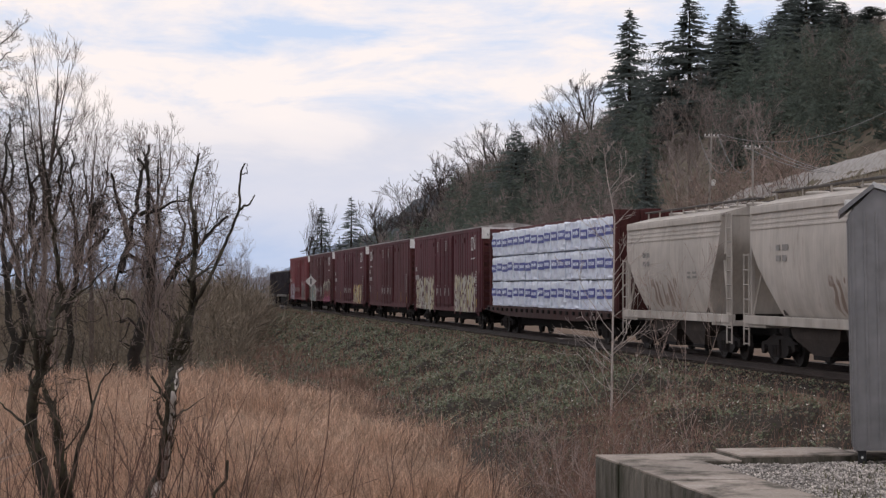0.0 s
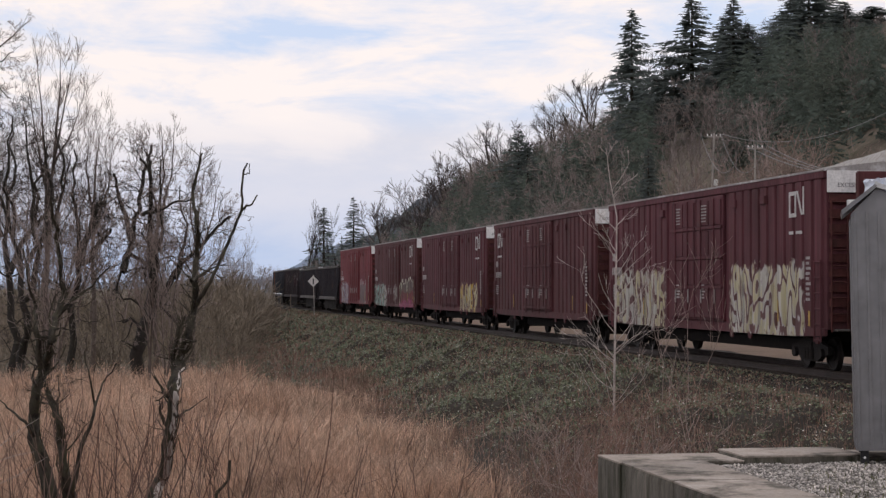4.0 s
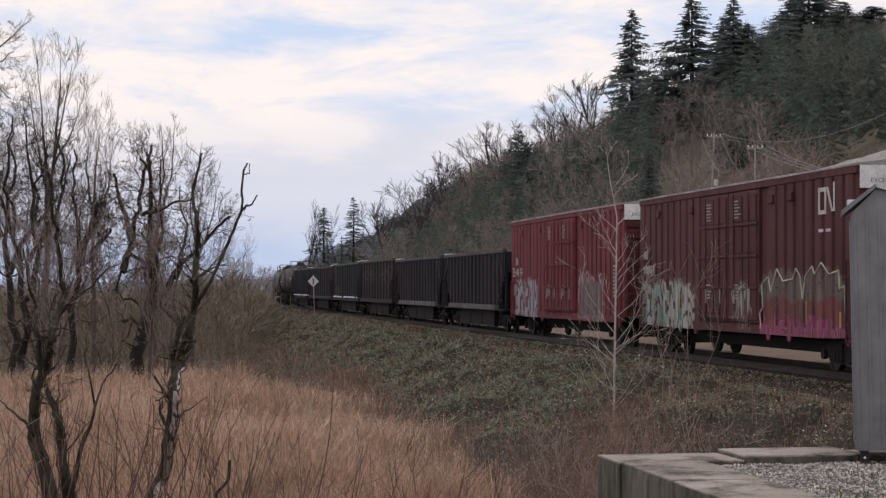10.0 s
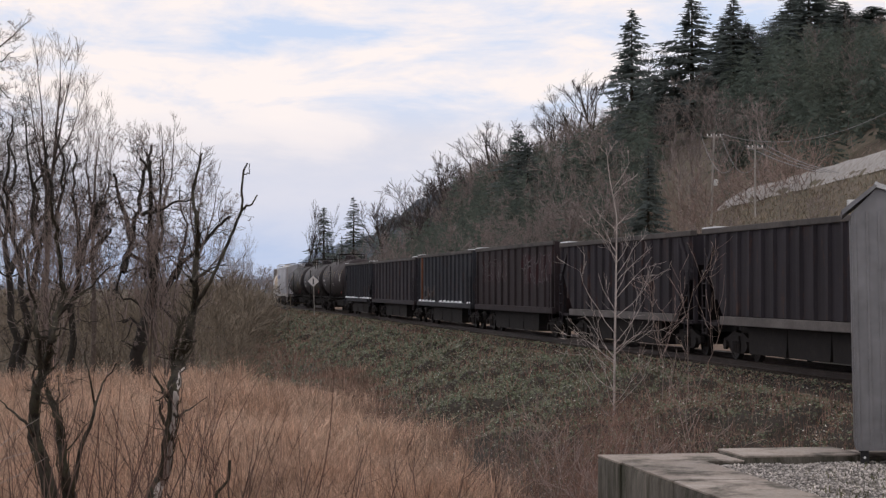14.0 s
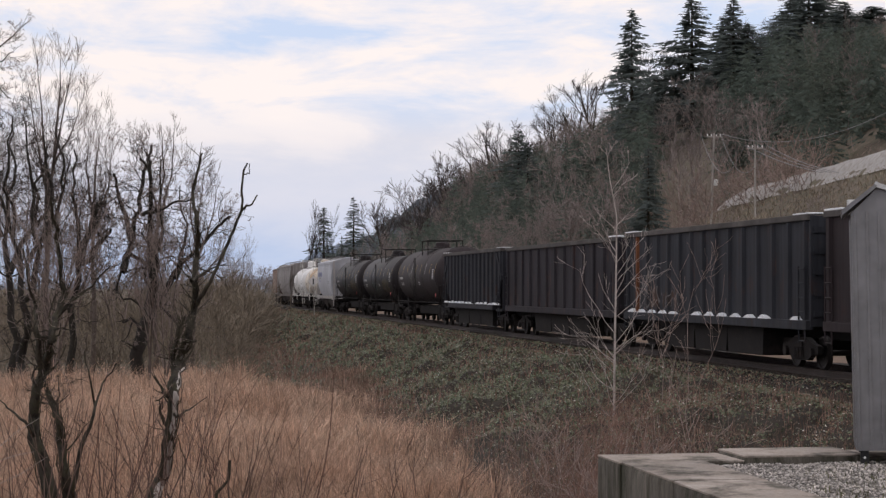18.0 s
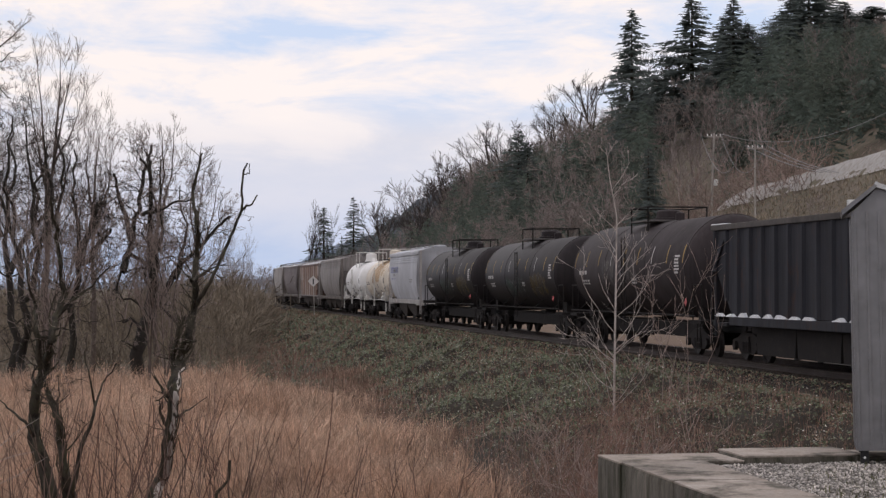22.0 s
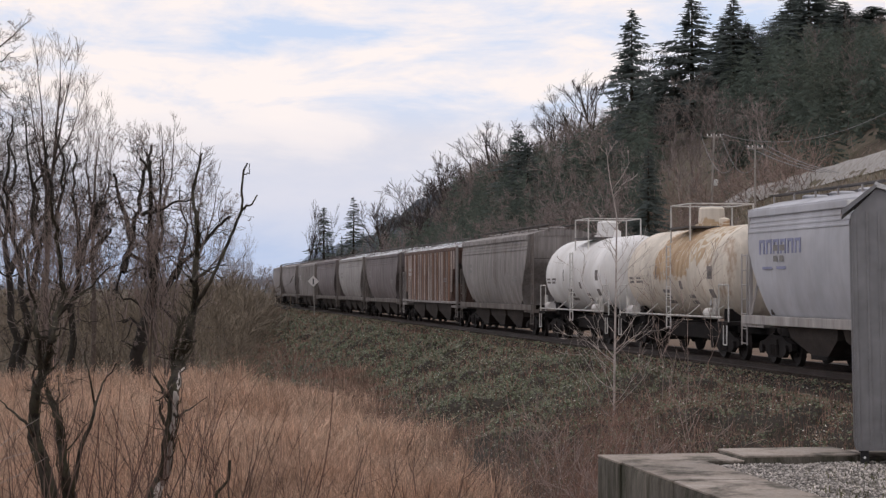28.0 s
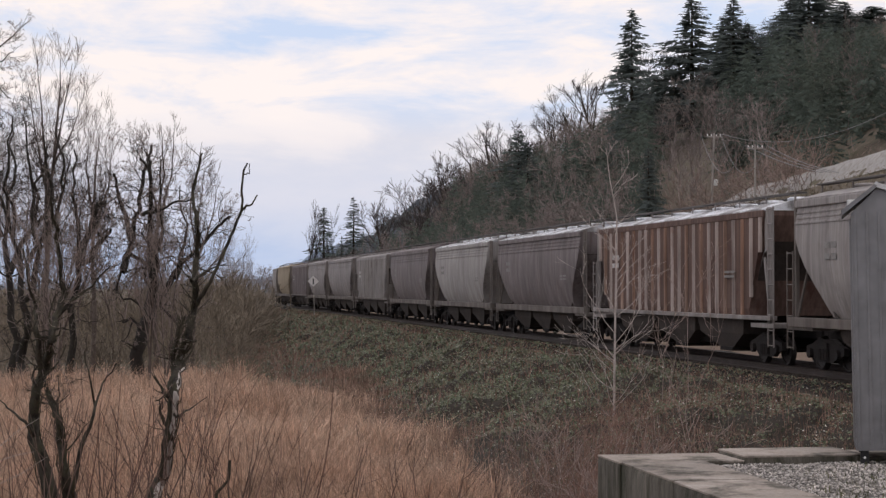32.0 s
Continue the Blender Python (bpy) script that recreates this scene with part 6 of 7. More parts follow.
def gondola(a, b, mat, label, seed, tall=3.78, ribs=15, snow=False, sloped=False, sill_mat=None, rusted=()):
    car, half = start_car("gondola", a, b, label, "gondola", "open gondolas")
    R_ = random.Random(seed)
    hl, W, BOT = half - 0.55, 1.50, 1.28
    running_gear(car, half, hl - 1.75, True)
    # open box with thick walls
    for sy in (-1, 1):
        y0, y1 = sorted((sy * (W - 0.12), sy * (W - 0.04)))
        if sloped:
            prof = [(-hl + 1.7, BOT), (hl - 1.7, BOT), (hl, 2.75), (hl, tall), (-hl, tall), (-hl, 2.75)]
        else:
            prof = [(-hl, BOT - 0.1), (hl, BOT - 0.1), (hl, tall), (-hl, tall)]
        part("side", Geo().prism(prof, y0, y1, "y"), mat, car)
        part("top_chord", Geo().slab(-hl - 0.03, hl + 0.03, min(sy * (W - 0.15), sy * (W + 0.05)), max(sy * (W - 0.15), sy * (W + 0.05)), tall - 0.1, tall + 0.06, 0.02), gon_rim, car)
        ledge = 1.7 if sloped else 0.0
        part("side_sill", Geo().slab(-hl + ledge, hl - ledge, min(sy * (W - 0.1), sy * (W + 0.09)), max(sy * (W - 0.1), sy * (W + 0.09)), 1.02, 1.26, 0.02), sill_mat or mat, car)
        for k in range(ribs):
            x = -hl + 0.25 + (2 * hl - 0.5) * k / (ribs - 1)
            z0 = 1.28
            if sloped and abs(x) > hl - 1.7:
                z0 = 1.28 + (abs(x) - (hl - 1.7)) / 1.7 * 1.47
            yi, yo = sy * (W - 0.045), sy * (W + 0.045)
            part("side_rib", Geo().prism([(x - 0.11, yi), (x - 0.06, yo), (x + 0.06, yo), (x + 0.11, yi)], z0, tall - 0.11, "z"), gon_orange if k in rusted and sy < 0 else mat, car)
            if snow and sy < 0 and R_.random() < 0.85:
                w_ = (2 * hl) / ribs * R_.uniform(0.25, 0.4)
                c = x + (2 * hl) / ribs * 0.5
                if c < hl - 0.2:
                    part("snow_patch", Geo().prism([(c - w_, 1.255), (c + w_, 1.255), (c + w_ * 0.8, 1.285), (c + w_ * R_.uniform(0.1, 0.5), 1.32 + R_.uniform(0, 0.06)), (c - w_ * R_.uniform(0.1, 0.5), 1.31 + R_.uniform(0, 0.06)), (c - w_ * 0.85, 1.28)], -W - 0.08, -W + 0.04, "y"), M_snow, car, "white snow on the ledge")
    for sx in (-1, 1):
        if sloped:
            ex = sx * (hl - 0.04)
            part("end_sheet", Geo().add([(ex, -W + 0.1, tall - 0.05), (ex, W - 0.1, tall - 0.05), (ex, W - 0.1, 2.75), (ex, -W + 0.1, 2.75), (sx * (hl - 1.75), -W + 0.1, 1.2), (sx * (hl - 1.75), W - 0.1, 1.2),
                                         (ex - sx * 0.08, -W + 0.1, tall - 0.05), (ex - sx * 0.08, W - 0.1, tall - 0.05), (ex - sx * 0.08, W - 0.1, 2.8), (ex - sx * 0.08, -W + 0.1, 2.8), (sx * (hl - 1.85), -W + 0.1, 1.25), (sx * (hl - 1.85), W - 0.1, 1.25)],
                                        [(0, 1, 2, 3), (3, 2, 5, 4), (6, 9, 8, 7), (9, 10, 11, 8), (0, 6, 7, 1)]), mat, car)
            for sy in (-1, 1):
                part("corner_post", Geo().slab(ex - 0.06, ex + 0.06, sy * (W - 0.12) - 0.06, sy * (W - 0.12) + 0.06, 1.0, 2.78, 0.01), mat, car)
                y0, y1 = sorted((sy * (W - 0.05), sy * (W + 0.03)))
                part("end_gusset", Geo().prism([(sx * (hl - 1.35), tall - 0.12), (sx * (hl - 1.1), tall - 0.12), (sx * (hl - 0.02), tall - 1.2), (sx * (hl - 0.02), tall - 1.42)], y0, y1, "y"), mat, car)
                part("brace", Geo().tube((ex, sy * (W - 0.1), 2.7), (sx * (hl - 1.6), sy * (W - 0.1), 1.25), 0.05, n=6), mat, car)
            part("end_platform", Geo().slab(min(ex, ex - sx * 1.2), max(ex, ex - sx * 1.2), -W, W, 0.98, 1.08, 0.01), mat, car)
        else:
            part("end_wall", Geo().slab(sx * hl - 0.05, sx * hl + 0.05, -W + 0.02, W - 0.02, 1.1, tall + 0.02, 0.015), mat, car)
            for k in range(5):
                part("end_rib", Geo().prism([(-W + 0.1, 1.35 + k * 0.52), (W - 0.1, 1.35 + k * 0.52), (W - 0.1, 1.5 + k * 0.52), (-W + 0.1, 1.5 + k * 0.52)], sx * hl + sx * 0.05 - 0.045, sx * hl + sx * 0.05 + 0.045, "x"), mat, car)
        ladder(car, sx * (hl - 0.32), -W - 0.07, 0.7, 2.6, mat, rungs=5)
        if snow or R_.random() < 0.5:
            part("snow_cap", Geo().slab(sx * (hl - 0.5) - 0.55, sx * (hl - 0.5) + 0.5, -W - 0.03, -W + 0.5, tall + 0.055, tall + 0.055 + R_.uniform(0.03, 0.07), 0.03), M_snow, car, "strip of snow on the rim")
    part("floor", Geo().slab(-hl + 1.9, hl - 1.9, -W + 0.13, W - 0.13, 1.0, 1.3, 0.02), M_under, car)
    for k in range(3):
        part("hopper_door", Geo().prism([(-1.49, 1.0), (1.49, 1.0), (1.4, 0.25), (-1.4, 0.25)], -1.28, 1.28, "y").mesh("h", M_under), None, car).location.x = (k - 1) * 3.0
    return car


def tank_car(a, b, mat, label, seed, radius=1.58, centre=2.68, rail_mat=None, marks=True, wide=1.0, pale=False):
    car, half = start_car("tank_car", a, b, label, "tank car", "tank cars")
    R_ = random.Random(seed)
    hl = half - 0.85
    rail_mat = rail_mat or M_under
    running_gear(car, half, hl - 1.2)
    part("brake_rigging", Geo().slab(-hl + 2.6, hl - 2.6, -0.5, 0.5, 0.5, 0.95, 0.04), M_under, car)
    tl, cap = hl - 0.25, 0.75
    prof = [(-tl, 0.05)] + [(-tl + cap * (1 - math.cos(q)), radius * math.sin(q)) for q in np.linspace(0.12, math.pi / 2, 8)]
    prof = prof + [(-x, r) for x, r in reversed(prof)]
    part("tank", Geo().lathe(prof, "x", 48, (0, 0, centre)), mat, car, smooth=True)
    for x in (-tl + cap, -tl * 0.33, tl * 0.33, tl - cap):
        part("weld_band", Geo().lathe([(x - 0.05, radius), (x - 0.04, radius + 0.012), (x + 0.04, radius + 0.012), (x + 0.05, radius)], "x", 48, (0, 0, centre)), mat, car, smooth=True)
    # stub underframe, saddles, walkway
    for sx in (-1, 1):
        part("saddle", Geo().prism([(-1.0, 1.0), (1.0, 1.0), (1.0, centre - radius * 0.75), (-1.0, centre - radius * 0.75)], sx * (hl - 1.2) - 0.25, sx * (hl - 1.2) + 0.25, "x"), M_under, car)
        part("end_platform", Geo().slab(sx * (hl - 0.3) - 0.55, sx * (hl - 0.3) + 0.45, -1.45, 1.45, 1.0, 1.1, 0.01), M_under, car)
        for sy in (-1, 1):
            g = Geo().pipe([(sx * (hl + 0.1), sy * 1.4, 1.1), (sx * (hl + 0.1), sy * 1.4, 2.15), (sx * (hl - 0.75), sy * 1.4, 2.15), (sx * (hl - 0.75), sy * 1.4, 1.1)], 0.024)
            part("end_handrail", g, rail_mat, car)
            part("sill_step", Geo().pipe([(sx * (hl - 0.2), sy * 1.45, 1.0), (sx * (hl - 0.2), sy * 1.45, 0.45), (sx * (hl + 0.1), sy * 1.45, 0.45), (sx * (hl + 0.1), sy * 1.45, 1.0)], 0.02), rail_mat, car)
    for sy in (-1, 1):
        part("side_handrail", Geo().tube((-hl + 0.2, sy * 1.5, 1.22), (hl - 0.2, sy * 1.5, 1.22), 0.028, n=6), rail_mat, car)
        for k in range(5):
            x = -hl + 1.2 + (2 * hl - 2.4) * k / 4
            part("rail_bracket", Geo().tube((x, sy * 1.5, 1.22), (x, sy * 1.1, 1.55), 0.02, n=5), rail_mat, car)
    top = centre + radius
    rt = top + (0.72 if pale else 0.46)
    part("dome", Geo().lathe([(top - 0.15, 0.5), (top + 0.12, 0.5), (top + 0.13, 0.42), (rt - 0.12, 0.4), (rt - 0.07, 0.34), (rt - 0.04, 0.0)], "z", 20), mat, car, smooth=True)
    part("valve", Geo().lathe([(top - 0.1, 0.16), (top + 0.25, 0.16), (top + 0.3, 0.05)], "z", 10, (0.95, 0.1, 0)), mat, car)
    part("platform", Geo().slab(-wide, wide, -1.05, 1.05, top - 0.03, top + 0.03, 0.01), M_grate, car)
    for sx in (-1, 1):
        for sy in (-1, 1):
            part("platform_post", Geo().tube((sx * wide, sy * 1.02, top - 0.45), (sx * wide, sy * 1.02, rt), 0.03, n=6), rail_mat, car)
    g = Geo()
    for z in (rt,):
        for sy in (-1, 1):
            g.tube((-wide, sy * 1.02, z), (wide, sy * 1.02, z), 0.024, n=5)
        for sx in (-1, 1):
            g.tube((sx * wide, -1.02, z), (sx * wide, 1.02, z), 0.024, n=5)
    part("platform_rail", g, rail_mat, car)
    ladder(car, 0.35, -radius - 0.1, 0.8, top - 0.55, rail_mat, rungs=8)

    def on_shell(z):
        return -math.sqrt(max(0.01, radius ** 2 - (z - centre) ** 2)) - 0.006

    def shell_patch(name, x0, x1, z0, z1, mt):
        """A thin painted patch that follows the round shell."""
        n_ = max(2, int((z1 - z0) / 0.1) + 1)
        zs = [z0 + (z1 - z0) * q / n_ for q in range(n_ + 1)]
        vs = [(x, on_shell(z) + dy_, z) for dy_ in (-0.003, 0.02) for z in zs for x in (x0, x1)]
        m_ = 2 * (n_ + 1)
        fs = [(2 * q, 2 * q + 1, 2 * q + 3, 2 * q + 2) for q in range(n_)] + [(m_ + 2 * q, m_ + 2 * q + 2, m_ + 2 * q + 3, m_ + 2 * q + 1) for q in range(n_)]
        part(name, Geo().add(vs, fs), mt, car)

    if marks:
        for k in range(9):
            x = -tl + 0.9 + (2 * tl - 1.8) * k / 8
            shell_patch("reflective_mark", x - 0.034, x + 0.034, centre + 0.12, centre + 0.68, M_print if k in (3, 6) else M_yellow)
    mk = M_dark_panel if pale else M_print if marks else M_grey_panel
    panels = [(tl - 1.75, tl - 1.15, centre - 0.2, centre + 0.4, 6), (-tl + 1.5, -tl + 2.7, centre - 0.16, centre + 0.06, 1), (-tl + 1.9, -tl + 2.9, centre - 0.52, centre - 0.32, 2), (0.9, 1.5, centre - 0.5, centre - 0.3, 2)]
    if pale:
        panels = [(tl - 1.5, tl - 0.95, centre - 0.2, centre + 0.4, 1), (-tl + 0.9, -tl + 1.5, centre - 0.3, centre - 0.05, 2), (-tl + 1.7, -tl + 2.5, centre - 0.3, centre - 0.05, 2), (1.0, 1.35, centre - 0.5, centre - 0.1, 1), (tl - 1.6, tl - 0.9, centre - 0.75, centre - 0.35, 1), (-0.9, 0.1, centre - 0.95, centre - 0.45, 3), (1.6, 2.3, centre - 0.95, centre - 0.6, 2), (-1.4, -1.25, centre - 0.2, centre + 0.5, 1)]
    for x0, x1, z0, z1, rows in panels:
        h = (z1 - z0) / rows
        for k in range(rows):
            za, words = z0 + k * h, 3 if rows < 3 and not pale else 1
            for w in range(words):
                xa = x0 + (x1 - x0) * w / words
                shell_patch("stencil", xa, xa + (x1 - x0) / words * R_.uniform(0.6, 0.9), za, za + h * 0.62, mk)
    part("placard", Geo().prism([(tl - 0.87, 1.62), (tl - 0.75, 1.5), (tl - 0.63, 1.62), (tl - 0.75, 1.74)], -1.56, -1.54, "y"), M_print if pale else M_placard, car, "red and white placard")
    if pale:
        for sx in (-1, 1):
            part("heater_drum", Geo().tube((sx * (tl - 1.55), -1.38, 1.32), (sx * (tl - 0.95), -1.38, 1.32), 0.16, n=14), rail_mat, car)
            part("vent_pipe", Geo().pipe([(sx * (tl - 0.75), -1.42, 1.3), (sx * (tl - 0.75), -1.42, 1.75)], 0.07, n=8), rail_mat, car)
    part("outlet", Geo().lathe([(0.55, 0.18), (0.8, 0.24), (centre - radius + 0.1, 0.24)], "z", 12), M_under, car)
    part("brake_reservoir", Geo().tube((-2.6, 0.3, 0.85), (-1.4, 0.3, 0.85), 0.2, n=12), M_under, car)
    return car


M_grey_panel = material("grey_stencil", (0.27, 0.26, 0.25), 0.8, vary=0.2, scale=4, grain=30, bump=0)
M_dark_panel = material("dark_stencil", (0.22, 0.20, 0.19), 0.8, vary=0.3, scale=4, grain=30, bump=0)
# one dark brown tone for hopper slope sheets and discharge bays
M_bay = material("dark_brown_bay", (0.06, 0.05, 0.046), 0.9, vary=0.45, scale=0.8, grain=12, bump=0.3, tint=(0.10, 0.08, 0.07))
M_placard = material("placard", (0.55, 0.12, 0.12), 0.6, vary=0.5, scale=8, grain=30, bump=0)
M_snowy_roof = material("snowy_roof", (0.30, 0.29, 0.29), 0.65, vary=0.25, scale=0.8, grain=20, bump=0.2, stain=((0.8, 0.82, 0.86), 0.44, 0.58))


def covered_hopper(a, b, mat, label, seed, ribbed=False, rib_mat=None, tall=4.38, roof_mat=None, frame_mat=None, cut=1.35, posts=False, bays=3, end_mat=None):
    car, half = start_car("covered_hopper", a, b, label, "hopper car", "covered hoppers")
    hl = half - 0.55
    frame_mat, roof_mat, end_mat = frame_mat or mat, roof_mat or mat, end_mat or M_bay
    running_gear(car, half, hl - 1.55, True)
    if ribbed:
        prof = [(1.38, 1.30), (1.42, 1.5), (1.42, tall - 0.3), (1.38, tall - 0.18)]
    else:
        prof = [(1.20, 1.30), (1.33, 1.55), (1.42, 1.85), (1.49, 2.2), (1.535, 2.6), (1.55, 3.0), (1.545, 3.3), (1.52, tall - 0.72), (1.46, tall - 0.36)]
    roofp = [(prof[-1][0] - 0.05, tall - 0.12), (0.62, tall + 0.10), (0.0, tall + 0.12)]
    body_l = hl - 0.75

    def xend(z):
        return body_l - cut * float(smoothstep(0.0, 1.0, (3.55 - z) / 2.35))

    ring = prof + roofp[:1]
    g = Geo()
    n = len(ring)
    vs = []
    for sx in (-1, 1):
        for sy in (-1, 1):
            vs += [(sx * xend(z), sy * y, z) for y, z in ring]
    k = {(sx, sy): (i * 2 + j) * n for i, sx in enumerate((-1, 1)) for j, sy in enumerate((-1, 1))}
    fs = []
    for sy in (-1, 1):
        fs += [(k[-1, sy] + i, k[1, sy] + i, k[1, sy] + i + 1, k[-1, sy] + i + 1) for i in range(n - 1)]
    for sx in (-1, 1):
        fs += [(k[sx, -1] + i, k[sx, 1] + i, k[sx, 1] + i + 1, k[sx, -1] + i + 1) for i in range(n - 1)]
    fs += [(k[-1, -1], k[-1, 1], k[1, 1], k[1, -1])]
    fs += [(k[-1, -1] + n - 1, k[-1, 1] + n - 1, k[1, 1] + n - 1, k[1, -1] + n - 1)]
    part("body", g.add(vs, fs), mat, car, smooth=not ribbed)
    rf = roofp
    part("roof", Geo().prism([(-rf[0][0] - 0.06, rf[0][1] - 0.05), (rf[0][0] + 0.06, rf[0][1] - 0.05), (rf[0][0] + 0.06, rf[0][1]), (rf[1][0], rf[1][1]), (-rf[1][0], rf[1][1]), (-rf[0][0] - 0.06, rf[0][1])], -body_l - 0.03, body_l + 0.03, "x"), roof_mat, car)
    for sy in (-1, 1):
        y0, y1 = sorted((sy * (prof[-1][0] - 0.02), sy * (prof[-1][0] + 0.07)))
        part("eave_rail", Geo().slab(-body_l - 0.02, body_l + 0.02, y0, y1, tall - 0.34, tall - 0.16, 0.02), mat, car)
        y0, y1 = sorted((sy * 1.28, sy * 1.50))
        part("side_sill", Geo().slab(-hl + 0.1, hl - 0.1, y0, y1, 1.2 if ribbed else 1.08, 1.32, 0.02), frame_mat, car)
        if ribbed:
            m_, wide_ = (24, 0.075) if rib_mat else (22, 0.13)
            for j in range(m_):
                x = -body_l + 0.2 + (2 * body_l - 0.4) * j / (m_ - 1)
                z0 = 1.33
                if abs(x) > body_l - cut:
                    z0 = 3.35 - 2.0 * (body_l - abs(x)) / cut
                    z0 = max(1.33, z0)
                yi, yo = sy * 1.41, sy * 1.485
                part("side_rib", Geo().prism([(x - wide_, yi), (x - wide_ * 0.54, yo), (x + wide_ * 0.54, yo), (x + wide_, yi)], z0, tall - 0.345, "z"), (rib_mat or mat) if (j * 7 + seed) % 5 < 3 or not rib_mat else rib_rust, car)
        if not ribbed:
            for zr, yr in ((tall - 0.74, 1.548), (tall - 0.61, 1.525), (tall - 0.48, 1.505)):
                y0, y1 = sorted((sy * 1.36, sy * yr))
                part("side_ridge", Geo().slab(-body_l + 0.02, body_l - 0.02, y0, y1, zr - 0.028, zr + 0.028, 0.012), mat, car)
        # roof walk
        y0, y1 = sorted((sy * 0.42, sy * 0.72))
        part("running_board", Geo().slab(-hl + 0.15, hl - 0.15, y0, y1, tall + 0.27, tall + 0.31, 0.008), M_grate, car)
        for j in range(9):
            x = -hl + 0.4 + (2 * hl - 0.8) * j / 8
            part("board_support", Geo().slab(x - 0.025, x + 0.025, sy * 0.66 - 0.02, sy * 0.66 + 0.02, tall + 0.0, tall + 0.275, 0.004), frame_mat, car)
    for j in range(bays * 2 + 2):
        x = -body_l + 1.0 + (2 * body_l - 2.0) * j / (bays * 2 + 1)
        part("roof_hatch", Geo().lathe([(tall + 0.1, 0.34), (tall + 0.2, 0.36), (tall + 0.24, 0.3), (tall + 0.26, 0.0)], "z", 14, (x, 0, 0)), roof_mat, car)
    for sx in (-1, 1):
        # slope sheet, corner posts, ladders and end platform
        zs, xb = 1.35, body_l - cut - 0.05
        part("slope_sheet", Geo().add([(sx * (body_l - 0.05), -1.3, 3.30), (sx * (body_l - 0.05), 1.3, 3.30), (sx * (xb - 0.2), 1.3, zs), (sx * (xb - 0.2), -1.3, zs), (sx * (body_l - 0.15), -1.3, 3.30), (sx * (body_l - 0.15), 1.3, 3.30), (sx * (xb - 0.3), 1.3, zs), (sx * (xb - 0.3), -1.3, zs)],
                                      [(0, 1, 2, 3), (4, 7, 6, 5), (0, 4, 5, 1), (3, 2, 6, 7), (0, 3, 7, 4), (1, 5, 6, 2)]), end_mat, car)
        part("end_platform", Geo().slab(min(sx * (hl - 1.7), sx * hl), max(sx * (hl - 1.7), sx * hl), -1.45, 1.45, 1.0, 1.12, 0.015), frame_mat, car)
        for sy in (-1, 1):
            part("corner_post", Geo().slab(sx * (hl - 0.42) - 0.06, sx * (hl - 0.42) + 0.06, sy * 1.36 - 0.05, sy * 1.36 + 0.05, 1.1, tall - 0.1, 0.012), frame_mat, car)
            part("post_brace", Geo().tube((sx * (hl - 0.42), sy * 1.36, tall - 0.15), (sx * (body_l - 0.1), sy * 1.3, tall - 0.15), 0.05, n=6), frame_mat, car)
            part("diagonal_brace", Geo().tube((sx * (hl - 0.42), sy * 1.36, 1.2), (sx * (body_l - 0.4), sy * 1.25, 2.95), 0.04, n=6), frame_mat, car)
            ladder(car, sx * (hl - 0.16), sy * 1.44, 0.5, tall - 0.1 if sx > 0 else 3.0, frame_mat, rungs=9 if sx > 0 else 6)
        for sy in (-1, 1):
            y0, y1 = sorted((sy * 1.33, sy * 1.37))
            part("end_panel", Geo().prism([(sx * (body_l - 0.05), tall - 0.17), (sx * (hl - 0.38), tall - 0.17), (sx * (hl - 0.38), tall - 1.15), (sx * (body_l - 0.05), tall - 1.3)], y0, y1, "y"), frame_mat, car)
        part("brake_wheel", Geo().lathe([(-0.02, 0.25), (0.02, 0.28), (0.03, 0.2)], "x", 16, (sx * (hl - 0.05), 0.5, 2.3)), M_under, car)
    for j in range(bays):
        pitch = 2 * (hl - 2.75) / bays
        x = (j - (bays - 1) / 2) * pitch
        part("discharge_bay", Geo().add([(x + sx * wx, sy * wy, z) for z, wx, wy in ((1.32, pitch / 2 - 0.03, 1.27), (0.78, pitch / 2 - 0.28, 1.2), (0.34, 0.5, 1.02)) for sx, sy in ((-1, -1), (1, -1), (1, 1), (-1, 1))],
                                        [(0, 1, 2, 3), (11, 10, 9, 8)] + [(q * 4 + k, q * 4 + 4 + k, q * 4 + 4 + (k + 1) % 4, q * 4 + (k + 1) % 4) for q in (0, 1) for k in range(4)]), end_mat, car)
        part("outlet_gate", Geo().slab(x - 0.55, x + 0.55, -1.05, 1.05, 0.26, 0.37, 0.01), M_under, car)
    yb = -1.49 if ribbed else -0.012 - float(np.interp(3.0, [p[1] for p in prof], [p[0] for p in prof]))
    yc = -1.49 if ribbed else -0.012 - float(np.interp(2.45, [p[1] for p in prof], [p[0] for p in prof]))
    bars(car, -body_l + 2.0, -body_l + 2.9, yb, 2.75, 3.3, 2, M_grey_panel if not ribbed else M_print, seed=seed)
    bars(car, body_l - 3.0, body_l - 2.0, yc, 2.35, 2.6, 2, M_grey_panel, seed=seed + 1)
    return car


# paints
MAROON, RED = (0.122, 0.042, 0.052), (0.20, 0.048, 0.056)
WHITEISH, CREAM, YEL, TEAL, PINK = (0.55, 0.55, 0.5), (0.60, 0.56, 0.36), (0.62, 0.42, 0.08), (0.25, 0.45, 0.40), (0.42, 0.10, 0.22)
M_end = material("boxcar_end", (0.10, 0.03, 0.028), 0.8, vary=0.3, scale=1, grain=15, bump=0.3, tint=(0.07, 0.03, 0.026))
p1 = paint("maroon_paint_tagged", MAROON, [(-9.3, -3.2, 0.7, 2.6, WHITEISH, CREAM), (3.0, 8.6, 0.7, 2.7, CREAM, WHITEISH)])
p2 = paint("maroon_paint", (0.115, 0.043, 0.049))
